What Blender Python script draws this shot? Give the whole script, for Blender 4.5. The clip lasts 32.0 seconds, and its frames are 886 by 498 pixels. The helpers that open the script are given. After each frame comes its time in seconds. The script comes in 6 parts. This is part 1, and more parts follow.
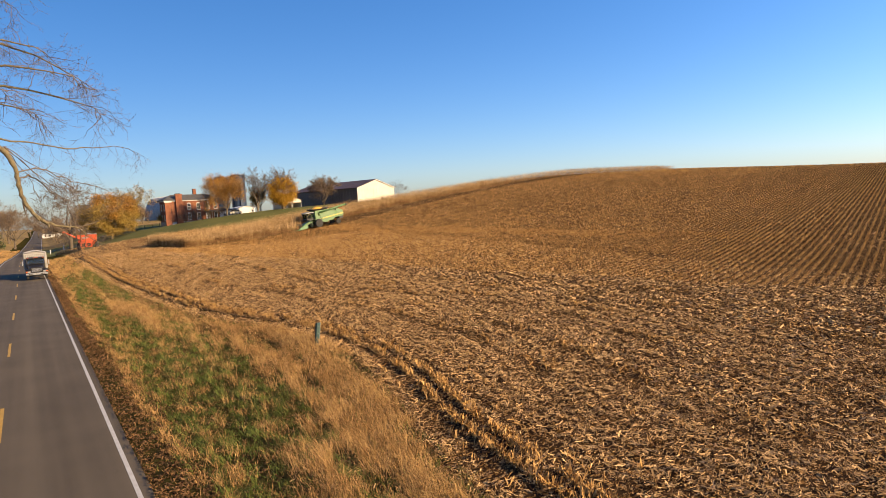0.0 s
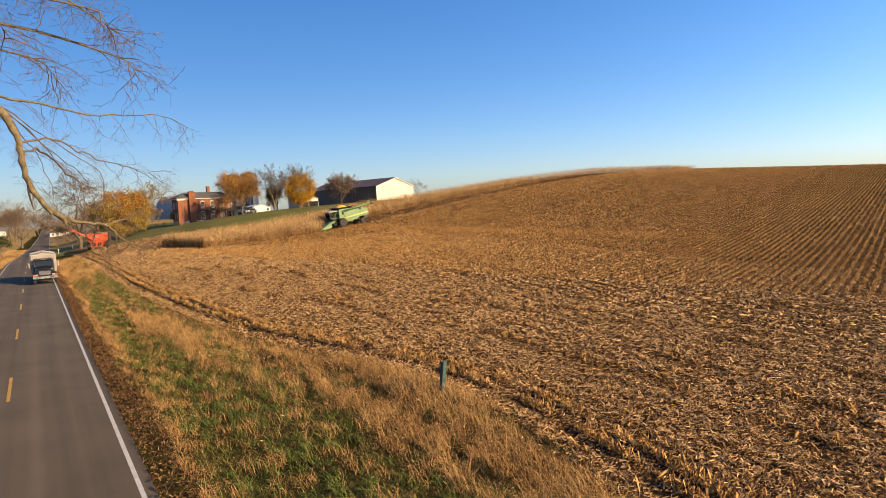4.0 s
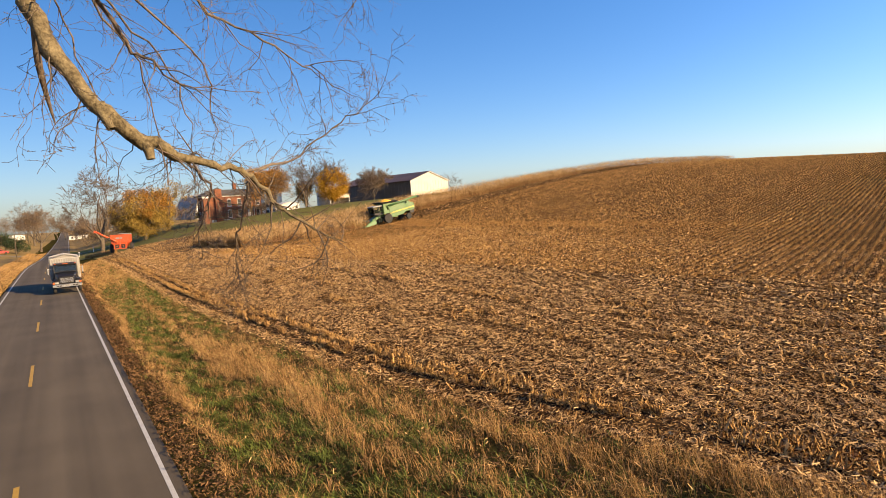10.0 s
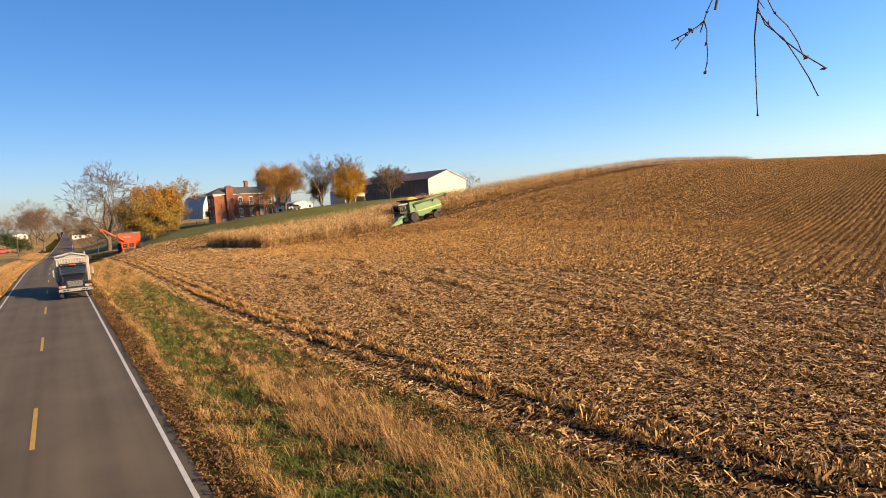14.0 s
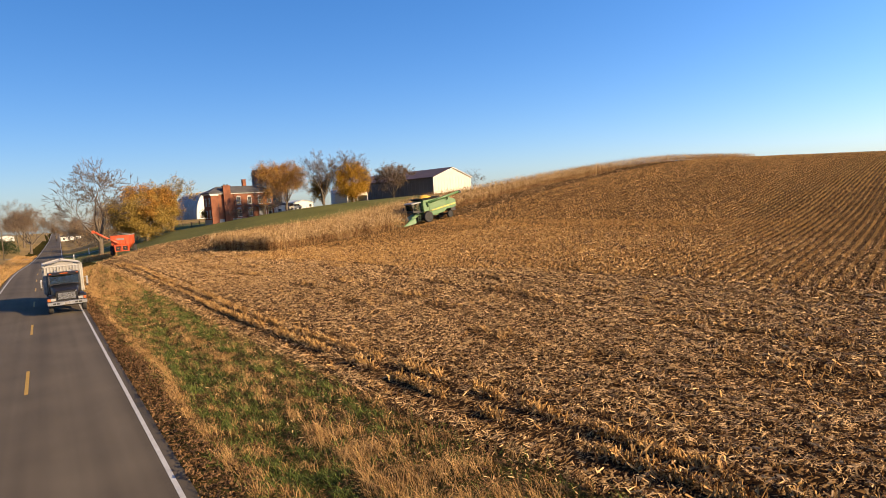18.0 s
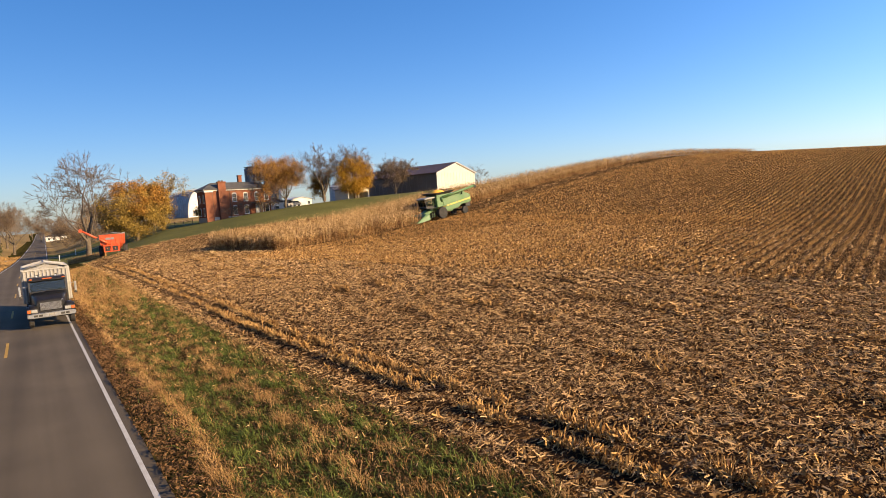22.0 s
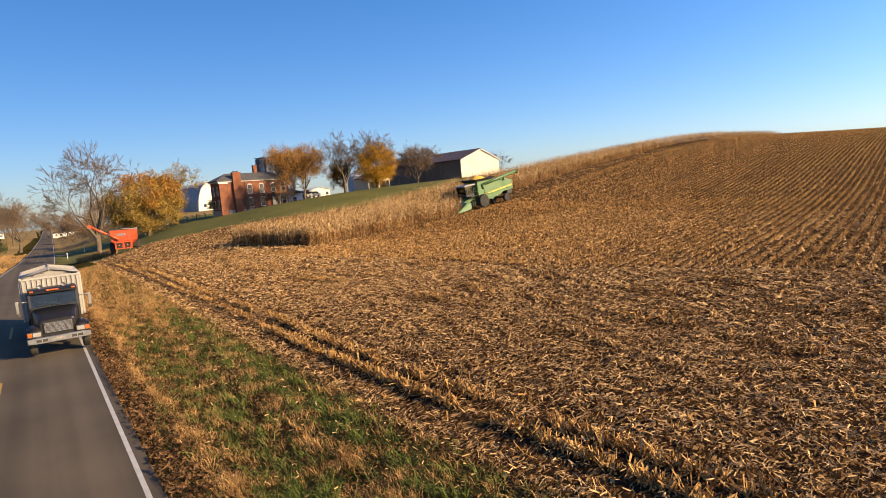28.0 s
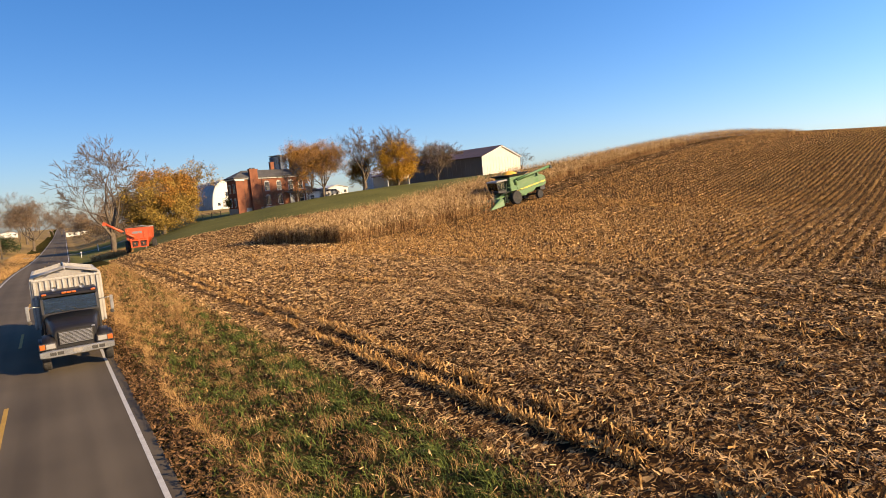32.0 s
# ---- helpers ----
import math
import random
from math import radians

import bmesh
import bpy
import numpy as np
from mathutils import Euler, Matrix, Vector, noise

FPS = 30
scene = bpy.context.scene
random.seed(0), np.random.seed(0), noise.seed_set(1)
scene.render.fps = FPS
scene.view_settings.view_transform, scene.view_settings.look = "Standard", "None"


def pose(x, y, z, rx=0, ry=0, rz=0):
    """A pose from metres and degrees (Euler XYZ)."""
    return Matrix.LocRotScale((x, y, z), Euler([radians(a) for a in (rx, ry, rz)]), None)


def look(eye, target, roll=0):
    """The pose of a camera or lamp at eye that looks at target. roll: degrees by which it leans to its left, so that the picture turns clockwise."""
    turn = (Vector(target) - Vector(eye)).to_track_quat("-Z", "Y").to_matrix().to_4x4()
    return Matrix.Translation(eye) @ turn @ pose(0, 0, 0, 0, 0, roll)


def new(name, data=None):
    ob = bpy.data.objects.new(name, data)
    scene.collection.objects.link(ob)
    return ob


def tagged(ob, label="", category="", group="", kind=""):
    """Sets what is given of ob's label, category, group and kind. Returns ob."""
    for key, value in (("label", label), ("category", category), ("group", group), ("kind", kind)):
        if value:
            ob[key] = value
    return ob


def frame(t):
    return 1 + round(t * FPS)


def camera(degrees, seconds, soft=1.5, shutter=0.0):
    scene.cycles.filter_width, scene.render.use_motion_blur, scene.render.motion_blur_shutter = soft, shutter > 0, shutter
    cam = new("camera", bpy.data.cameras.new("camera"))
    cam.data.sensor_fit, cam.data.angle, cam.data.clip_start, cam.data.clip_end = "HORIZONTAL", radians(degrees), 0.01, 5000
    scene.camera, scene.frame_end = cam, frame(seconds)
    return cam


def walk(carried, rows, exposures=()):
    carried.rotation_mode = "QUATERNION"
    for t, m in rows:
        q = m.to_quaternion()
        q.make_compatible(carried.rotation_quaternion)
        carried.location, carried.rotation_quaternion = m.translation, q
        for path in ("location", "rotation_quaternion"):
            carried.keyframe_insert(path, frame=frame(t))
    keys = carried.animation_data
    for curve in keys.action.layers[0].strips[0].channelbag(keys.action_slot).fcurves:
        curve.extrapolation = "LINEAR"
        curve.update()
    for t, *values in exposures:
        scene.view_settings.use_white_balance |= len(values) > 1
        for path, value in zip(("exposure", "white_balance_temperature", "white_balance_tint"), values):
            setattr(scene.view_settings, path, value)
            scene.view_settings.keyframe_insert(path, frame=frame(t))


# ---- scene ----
cam = camera(74.0, 32.0, soft=0.9)

# seconds, place, heading clockwise from the road, pitch, roll
PATH = [
    (0, -1.773, -32.520, 6.759, 35.273, -4.314, -3.300),
    (1, -1.754, -30.019, 6.758, 35.125, -4.270, -3.191),
    (2, -1.731, -27.480, 6.755, 35.148, -4.256, -3.094),
    (3, -1.711, -24.832, 6.742, 35.012, -4.252, -3.030),
    (4.5, -1.723, -20.631, 6.698, 34.701, -4.267, -3.084),
    (6, -1.712, -16.485, 6.609, 34.543, -4.397, -3.205),
    (7, -1.688, -14.096, 6.503, 34.214, -4.313, -3.274),
    (8, -1.706, -11.869, 6.367, 34.030, -4.275, -3.624),
    (9, -1.725, -9.433, 6.232, 33.741, -4.347, -3.754),
    (10, -1.765, -6.863, 6.106, 33.497, -4.327, -3.935),
    (11, -1.795, -4.269, 5.988, 33.355, -4.307, -4.025),
    (12, -1.870, -1.812, 5.887, 33.351, -4.271, -4.025),
    (13, -1.967, 0.422, 5.820, 33.321, -4.184, -3.836),
    (14, -2.036, 2.449, 5.812, 33.338, -4.163, -3.649),
    (15.5, -2.070, 5.284, 5.879, 33.551, -4.144, -3.900),
    (17, -2.038, 8.266, 5.950, 33.802, -4.165, -3.917),
    (18, -2.016, 10.434, 5.954, 34.164, -4.271, -3.900),
    (19, -1.983, 12.647, 5.909, 34.390, -4.361, -3.865),
    (20, -1.881, 14.792, 5.840, 34.753, -4.445, -4.037),
    (21, -1.757, 16.767, 5.769, 34.954, -4.470, -4.119),
    (22, -1.698, 18.569, 5.708, 35.145, -4.504, -4.168),
    (23, -1.645, 20.229, 5.663, 35.264, -4.611, -4.267),
    (24, -1.535, 21.729, 5.643, 35.479, -4.885, -4.546),
    (25, -1.370, 23.307, 5.660, 35.328, -5.142, -4.770),
    (26.5, -1.293, 26.046, 5.718, 34.935, -5.270, -4.904),
    (28, -1.309, 28.835, 5.739, 34.544, -5.394, -5.037),
    (29, -1.330, 30.454, 5.694, 34.323, -5.417, -5.189),
    (30, -1.346, 31.837, 5.611, 34.052, -5.352, -5.192),
    (31, -1.344, 33.108, 5.521, 33.806, -5.355, -5.029),
    (32, -1.352, 34.283, 5.430, 33.662, -5.303, -4.984),
]


def eye_pose(x, y, z, yaw, pitch, roll):
    return pose(x, y, z) @ pose(0, 0, 0, 0, 0, -yaw) @ pose(0, 0, 0, 90 + pitch) @ pose(0, 0, 0, 0, 0, roll)


walk(cam, [(r[0], eye_pose(*r[1:])) for r in PATH], exposures=[(0.0, 1.3, 7050, 10), (6.0, 1.3, 7250, 10), (12.0, 1.4, 7250, 10), (14.5, 1.4, 7050, 10), (16.5, 1.3, 6900, 10), (32.0, 1.3, 6950, 10)])

# ---- light ----
SUN_AZ, SUN_EL = 149.0, 22.0  # clockwise from the road's far end
world = bpy.data.worlds.new("world")
scene.world = world
world.use_nodes = True
wn, wl = world.node_tree.nodes, world.node_tree.links
sky = wn.new("ShaderNodeTexSky")
sky.sky_type, sky.sun_disc = "NISHITA", False
sky.sun_elevation, sky.sun_rotation = radians(SUN_EL), radians(SUN_AZ)
sky.altitude, sky.air_density, sky.dust_density, sky.ozone_density = 200, 1.0, 0.9, 4.0
sd = Vector((math.sin(radians(SUN_AZ)) * math.cos(radians(SUN_EL)), math.cos(radians(SUN_AZ)) * math.cos(radians(SUN_EL)), math.sin(radians(SUN_EL))))
# the whole sky grows lighter towards the sun's side, by thin haze
way = wn.new("ShaderNodeTexCoord")
dot = wn.new("ShaderNodeVectorMath")
dot.operation = "DOT_PRODUCT"
dot.inputs[1].default_value = sd
wl.new(way.outputs["Generated"], dot.inputs[0])
side = wn.new("ShaderNodeMapRange")
side.interpolation_type = "SMOOTHSTEP"
side.inputs["From Min"].default_value, side.inputs["From Max"].default_value = -1.1, 0.5
side.inputs["To Min"].default_value, side.inputs["To Max"].default_value = 0.85, 2.1
wl.new(dot.outputs["Value"], side.inputs["Value"])
deep = wn.new("ShaderNodeHueSaturation")
deep.inputs["Saturation"].default_value = 1.24
wl.new(sky.outputs[0], deep.inputs["Color"])
clear = wn.new("ShaderNodeVectorMath")
clear.operation = "MULTIPLY"
clear.inputs[1].default_value = (0.98, 0.95, 1.12)
wl.new(deep.outputs[0], clear.inputs[0])
haze = wn.new("ShaderNodeVectorMath")
haze.operation = "SCALE"
wl.new(clear.outputs[0], haze.inputs[0])
wl.new(side.outputs[0], haze.inputs["Scale"])
wl.new(haze.outputs[0], wn["Background"].inputs[0])
wn["Background"].inputs[1].default_value = 0.0505
sun_data = bpy.data.lights.new("sun", "SUN")
sun_data.energy, sun_data.angle, sun_data.color = 5.0, radians(0.53), (1.0, 0.76, 0.46)
sun = new("sun", sun_data)
sun.matrix_world = look(sd * 50, (0, 0, 0))


# ---- materials ----
def material(name, rough=0.8, metal=0.0, spec=0.3):
    m = bpy.data.materials.new(name)
    m.use_nodes = True
    b = m.node_tree.nodes["Principled BSDF"]
    b.inputs["Roughness"].default_value = rough
    b.inputs["Metallic"].default_value = metal
    b.inputs["Specular IOR Level"].default_value = spec
    return m, m.node_tree.nodes, m.node_tree.links, b


def node(nodes, kind, **values):
    n = nodes.new(kind)
    for k, v in values.items():
        n.inputs[k].default_value = v
    return n


def ramp(nodes, stops):
    n = nodes.new("ShaderNodeValToRGB")
    el = n.color_ramp.elements
    while len(el) < len(stops):
        el.new(0.5)
    for e, (p, c) in zip(el, stops):
        e.position, e.color = p, (*c, 1)
    return n


DARKEN = 0.75  # one factor darkens every mottled colour, keeping shade deep under the raised exposure


def mottled(name, dark, light, scale=2.0, fine=30.0, rough=0.8, metal=0.0, bump=0.2, bump_scale=40.0, island=0.0, obj=0.0, spec=0.3):
    """Two scales of variation between two colours, fine relief, and a shift for each island or object."""
    m, n, l, b = material(name, rough, metal, spec)
    co = n.new("ShaderNodeTexCoord")
    a = node(n, "ShaderNodeTexNoise", Scale=scale, Detail=4.0)
    c = node(n, "ShaderNodeTexNoise", Scale=fine, Detail=3.0)
    l.new(co.outputs["Object"], a.inputs["Vector"])
    l.new(co.outputs["Object"], c.inputs["Vector"])
    mix = n.new("ShaderNodeMath")
    mix.operation = "ADD"
    l.new(a.outputs["Fac"], mix.inputs[0])
    l.new(c.outputs["Fac"], mix.inputs[1])
    fac = mix.outputs[0]
    shift = -1.0
    for amount, socket in ((island, "Random Per Island"), (obj, "Random")):
        if amount:
            g = n.new("ShaderNodeNewGeometry" if socket == "Random Per Island" else "ShaderNodeObjectInfo")
            k = n.new("ShaderNodeMath")
            k.operation = "MULTIPLY_ADD"
            k.inputs[1].default_value = amount
            l.new(g.outputs[socket], k.inputs[0])
            l.new(fac, k.inputs[2])
            fac = k.outputs[0]
            shift -= amount * 0.5
    s = n.new("ShaderNodeMath")
    s.operation = "MULTIPLY_ADD"
    s.inputs[1].default_value, s.inputs[2].default_value = 1.4, 0.5 + shift * 1.4
    l.new(fac, s.inputs[0])
    r = ramp(n, [(0.0, tuple(DARKEN * v for v in dark)), (1.0, tuple(DARKEN * v for v in light))])
    l.new(s.outputs[0], r.inputs[0])
    l.new(r.outputs[0], b.inputs["Base Color"])
    if bump:
        t = node(n, "ShaderNodeTexNoise", Scale=bump_scale, Detail=3.0)
        l.new(co.outputs["Object"], t.inputs["Vector"])
        bp = node(n, "ShaderNodeBump", Strength=bump, Distance=0.02)
        l.new(t.outputs["Fac"], bp.inputs["Height"])
        l.new(bp.outputs[0], b.inputs["Normal"])
    return m


# ---- the lie of the land ----
HILLS = [
    (110, 125, 45, 4.28),
    (170, 140, 50, 4.83),
    (210, 160, 60, 6.87),
    (10, 0, 34, 1.95),
    (10, 45, 34, -0.95),
    (10, 95, 34, 2.03),
    (10, 150, 34, -3.98),
    (45, 0, 34, -2.59),
    (45, 45, 34, 1.62),
    (45, 95, 34, -2.64),
    (45, 150, 34, 5.86),
    (85, 45, 34, -0.85),
    (150, 60, 70, 0.92),
    (150, 170, 70, -2.21),
    (240, 120, 80, -4.86),
    (330, 190, 90, 10.27),
    (300, 30, 90, 8.70),
    (230, 260, 90, 6.24),
    (420, 330, 130, 10.87),
    (450, 60, 130, 2.37),
    (60, 300, 90, 5.45),
    (-60, 150, 90, -1.87),
    (-60, 0, 60, -0.97),
    (60, -80, 70, -2.26),
    (180, -100, 110, -1.02),
]
ROW_AZ = 74.0
ROW = Vector((math.sin(radians(ROW_AZ)), math.cos(radians(ROW_AZ))))
CORN = Vector((23.6, 90.8))  # the corner of the standing corn that is nearest to the road
ROAD_L, ROAD_R, CENTRE = -6.45, 0.27, -3.05


def ss(a, b, v):
    t = np.clip((v - a) / (b - a), 0, 1)
    return t * t * (3 - 2 * t)


def road_z(y):
    y = np.asarray(y, float)
    return -1.35 * ss(70, 240, y) + 0.5 * ss(250, 420, y) + 4.6 * ss(400, 760, y)


def road_cx(y):
    """The middle of the road, which bends a little to the right beyond the truck."""
    y = np.asarray(y, float)
    return CENTRE + 0.021 * np.maximum(y - 100, 0) * ss(100, 170, y)


def edge_x(y):
    """Where the verge ends and the field begins."""
    y = np.asarray(y, float)
    return 5.4 + 4.2 * np.exp(-((y + 6) / 13.0) ** 2) + 1.0 * np.exp(-((y - 12) / 18.0) ** 2)


def land(x, y):
    x, y = np.asarray(x, float), np.asarray(y, float)
    z = np.full(np.broadcast(x, y).shape, 1.5)
    for hx, hy, s, h in HILLS:
        z = z + h * np.exp(-((x - hx) ** 2 + (y - hy) ** 2) / (2 * s * s))
    d = np.abs(x - road_cx(y))
    w = ss(4.0, 16.0 + 16.0 * ss(125, 185, y), d)
    z = road_z(y) * (1 - w) + z * w
    dip = 0.22 * np.exp(-((d - 5.6) / 1.3) ** 2)
    z = z - dip - 0.05 * ss(3.3, 3.6, d)
    # low bank where the field begins
    z = z + 0.24 * np.exp(-((x - 9.6) / 1.6) ** 2 - ((y + 4) / 10.0) ** 2)
    return z


def lz(x, y):
    return float(land(x, y))


# ---- building helpers ----
def link_mesh(name, bm, mat=None, parent=None, label=""):
    me = bpy.data.meshes.new(name)
    bm.to_mesh(me)
    bm.free()
    ob = new(name, me)
    if mat:
        me.materials.append(mat)
    if parent:
        ob.parent = parent
    if label:
        ob["label"] = label
    return ob


part = link_mesh


def holder(name, x, y, z, rz=0, label="", category="", group="", kind=""):
    ob = new(name)
    ob.empty_display_size = 0.2
    ob.matrix_world = pose(x, y, z, 0, 0, rz)
    return tagged(ob, label, category, group, kind)


def box(x0, x1, y0, y1, z0, z1, bevel=0.0, bm=None):
    b = bm or bmesh.new()
    vs = bmesh.ops.create_cube(b, size=1.0)["verts"]
    for v in vs:
        v.co = Vector(((x0 + x1) / 2 + v.co.x * (x1 - x0), (y0 + y1) / 2 + v.co.y * (y1 - y0), (z0 + z1) / 2 + v.co.z * (z1 - z0)))
    if bevel:
        es = list({e for v in vs for e in v.link_edges})
        bmesh.ops.bevel(b, geom=es, offset=bevel, segments=2, affect="EDGES", profile=0.5)
    return b


def prism(profile, d0, d1, axis="x", bm=None, bevel=0.0):
    """A profile extruded along an axis. axis x: points are (y, z); y: (x, z); z: (x, y)."""
    b = bm or bmesh.new()

    def at(p, d):
        return {"x": (d, p[0], p[1]), "y": (p[0], d, p[1]), "z": (p[0], p[1], d)}[axis]
    a = [b.verts.new(at(p, d0)) for p in profile]
    c = [b.verts.new(at(p, d1)) for p in profile]
    fs = [b.faces.new(a), b.faces.new(c[::-1])]
    k = len(profile)
    for i in range(k):
        fs.append(b.faces.new((a[i], c[i], c[(i + 1) % k], a[(i + 1) % k])))
    bmesh.ops.recalc_face_normals(b, faces=fs)
    if bevel:
        bmesh.ops.bevel(b, geom=list({e for f in fs for e in f.edges}), offset=bevel, segments=1, affect="EDGES")
    return b


def rod(p, q, r0, r1=None, sides=8, bm=None):
    b = bm or bmesh.new()
    p, q = Vector(p), Vector(q)
    r1 = r0 if r1 is None else r1
    d = (q - p)
    m = d.to_track_quat("Z", "Y").to_matrix()
    ra, rb = [], []
    for i in range(sides):
        a = 2 * math.pi * i / sides
        o = m @ Vector((math.cos(a), math.sin(a), 0))
        ra.append(b.verts.new(p + o * r0))
        rb.append(b.verts.new(q + o * r1))
    for i in range(sides):
        b.faces.new((ra[i], ra[(i + 1) % sides], rb[(i + 1) % sides], rb[i])).smooth = sides > 6
    b.faces.new(ra[::-1])
    b.faces.new(rb)
    return b


def lathe(profile, sides=24, axis="z", at=(0, 0, 0), bm=None):
    """profile: (radius, height) from one end to the other, turned about an axis."""
    b = bm or bmesh.new()
    rings = []
    o = Vector(at)
    for r, h in profile:
        ring = []
        for i in range(sides):
            a = 2 * math.pi * i / sides
            c, s = r * math.cos(a), r * math.sin(a)
            ring.append(b.verts.new(o + Vector({"z": (c, s, h), "x": (h, c, s), "y": (s, h, c)}[axis])))
        rings.append(ring)
    for a, c in zip(rings, rings[1:]):
        for i in range(sides):
            b.faces.new((a[i], a[(i + 1) % sides], c[(i + 1) % sides], c[i]))
    b.faces.new(rings[0][::-1])
    b.faces.new(rings[-1])
    bmesh.ops.recalc_face_normals(b, faces=b.faces[:])
    return b


def raw(name, verts, faces_idx, sizes, mats=(), mat_index=None, parent=None, smooth=False):
    """A large mesh from arrays: verts (n, 3), a flat list of corner indices, and the corners of each face."""
    me = bpy.data.meshes.new(name)
    verts = np.asarray(verts, np.float32)
    idx = np.asarray(faces_idx, np.int32).ravel()
    sizes = np.asarray(sizes, np.int32)
    me.vertices.add(len(verts))
    me.vertices.foreach_set("co", verts.ravel())
    me.loops.add(len(idx))
    me.loops.foreach_set("vertex_index", idx)
    me.polygons.add(len(sizes))
    starts = np.concatenate([[0], np.cumsum(sizes)[:-1]]).astype(np.int32)
    me.polygons.foreach_set("loop_start", starts)
    if mat_index is not None:
        me.polygons.foreach_set("material_index", np.asarray(mat_index, np.int32))
    if smooth:
        me.polygons.foreach_set("use_smooth", np.ones(len(sizes), bool))
    me.update(calc_edges=True)
    me.validate()
    for m in mats:
        me.materials.append(m)
    ob = new(name, me)
    if parent:
        ob.parent = parent
    return ob


# ---- ground, road ----
def soil_material(name, bare, pale=1.0):
    m, n, l, b = material(name, 1.0, 0, 0.0)
    co = n.new("ShaderNodeTexCoord")
    # along and across the rows
    mp = n.new("ShaderNodeMapping")
    mp.inputs["Rotation"].default_value = (0, 0, radians(ROW_AZ - 90))
    l.new(co.outputs["Object"], mp.inputs["Vector"])
    st = n.new("ShaderNodeMapping")
    st.inputs["Scale"].default_value = (0.12, 1.3, 1)
    l.new(mp.outputs[0], st.inputs["Vector"])
    rows = node(n, "ShaderNodeTexNoise", Scale=1.0, Detail=3.0)
    l.new(st.outputs[0], rows.inputs["Vector"])
    big = node(n, "ShaderNodeTexNoise", Scale=0.03, Detail=4.0)
    l.new(co.outputs["Object"], big.inputs["Vector"])
    mid = node(n, "ShaderNodeTexNoise", Scale=1.6, Detail=6.0, Roughness=0.75)
    l.new(co.outputs["Object"], mid.inputs["Vector"])
    flecks = node(n, "ShaderNodeTexVoronoi", Scale=7.0)
    l.new(co.outputs["Object"], flecks.inputs["Vector"])
    add = n.new("ShaderNodeMath")
    add.operation = "ADD"
    l.new(mid.outputs["Fac"], add.inputs[0])
    l.new(rows.outputs["Fac"], add.inputs[1])
    add2 = n.new("ShaderNodeMath")
    add2.operation = "MULTIPLY_ADD"
    add2.inputs[1].default_value = 0.5
    l.new(big.outputs["Fac"], add2.inputs[0])
    l.new(add.outputs[0], add2.inputs[2])
    # dark soil taken down to near black, with the shade between litter in its colour
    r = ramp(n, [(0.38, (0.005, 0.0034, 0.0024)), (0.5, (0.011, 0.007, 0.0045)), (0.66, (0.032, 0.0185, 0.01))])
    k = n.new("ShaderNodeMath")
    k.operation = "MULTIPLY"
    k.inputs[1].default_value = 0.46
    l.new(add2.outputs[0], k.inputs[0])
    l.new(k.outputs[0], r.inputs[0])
    # trodden straw among the clods: stretched flecks in several tones
    sq = n.new("ShaderNodeMapping")
    sq.inputs["Scale"].default_value = (11.0, 40.0, 1)
    wob = node(n, "ShaderNodeTexNoise", Scale=3.0, Detail=2.0)
    l.new(mp.outputs[0], wob.inputs["Vector"])
    wmix = n.new("ShaderNodeMix")
    wmix.data_type = "VECTOR"
    wmix.inputs["Factor"].default_value = 0.3
    l.new(mp.outputs[0], wmix.inputs[4])
    l.new(wob.outputs["Color"], wmix.inputs[5])
    l.new(wmix.outputs[1], sq.inputs["Vector"])
    vo = node(n, "ShaderNodeTexVoronoi", Scale=1.0, Randomness=1.0)
    l.new(sq.outputs[0], vo.inputs["Vector"])
    tone = n.new("ShaderNodeSeparateColor")
    l.new(vo.outputs["Color"], tone.inputs[0])
    straw = ramp(n, [(p, tuple(pale * v for v in c)) for p, c in ((0.0, (0.035, 0.016, 0.006)), (0.55, (0.17, 0.09, 0.032)), (1.0, (0.37, 0.235, 0.105)))])
    l.new(tone.outputs[1], straw.inputs[0])
    has = ramp(n, [(bare, (0, 0, 0)), (bare + 0.06, (1, 1, 1))])
    l.new(tone.outputs[0], has.inputs[0])
    lay = n.new("ShaderNodeMix")
    lay.data_type = "RGBA"
    l.new(has.outputs[0], lay.inputs["Factor"])
    l.new(r.outputs[0], lay.inputs[6])
    l.new(straw.outputs[0], lay.inputs[7])
    l.new(lay.outputs[2], b.inputs["Base Color"])
    bp = node(n, "ShaderNodeBump", Strength=0.9, Distance=0.15)
    l.new(mid.outputs["Fac"], bp.inputs["Height"])
    l.new(bp.outputs[0], b.inputs["Normal"])
    return m


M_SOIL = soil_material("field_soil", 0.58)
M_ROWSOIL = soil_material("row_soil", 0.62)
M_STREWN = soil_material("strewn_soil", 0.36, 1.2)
M_VERGE = mottled("verge_earth", (0.018, 0.018, 0.006), (0.075, 0.06, 0.02), 0.7, 9.0, 0.95, bump=0.8, bump_scale=12, spec=0.0)
M_LAWN = mottled("lawn", (0.06, 0.068, 0.015), (0.175, 0.155, 0.04), 0.12, 3.0, 0.95, bump=0.5, bump_scale=8, spec=0.1)
M_PLAIN = mottled("dry_grassland", (0.13, 0.095, 0.03), (0.38, 0.24, 0.09), 0.05, 0.8, 0.95, bump=0.4, bump_scale=4, spec=0.1)


def breaks(parts):
    out = []
    for a, b, s in parts:
        out += list(np.arange(a, b, s))
    return np.array(out + [parts[-1][1]])


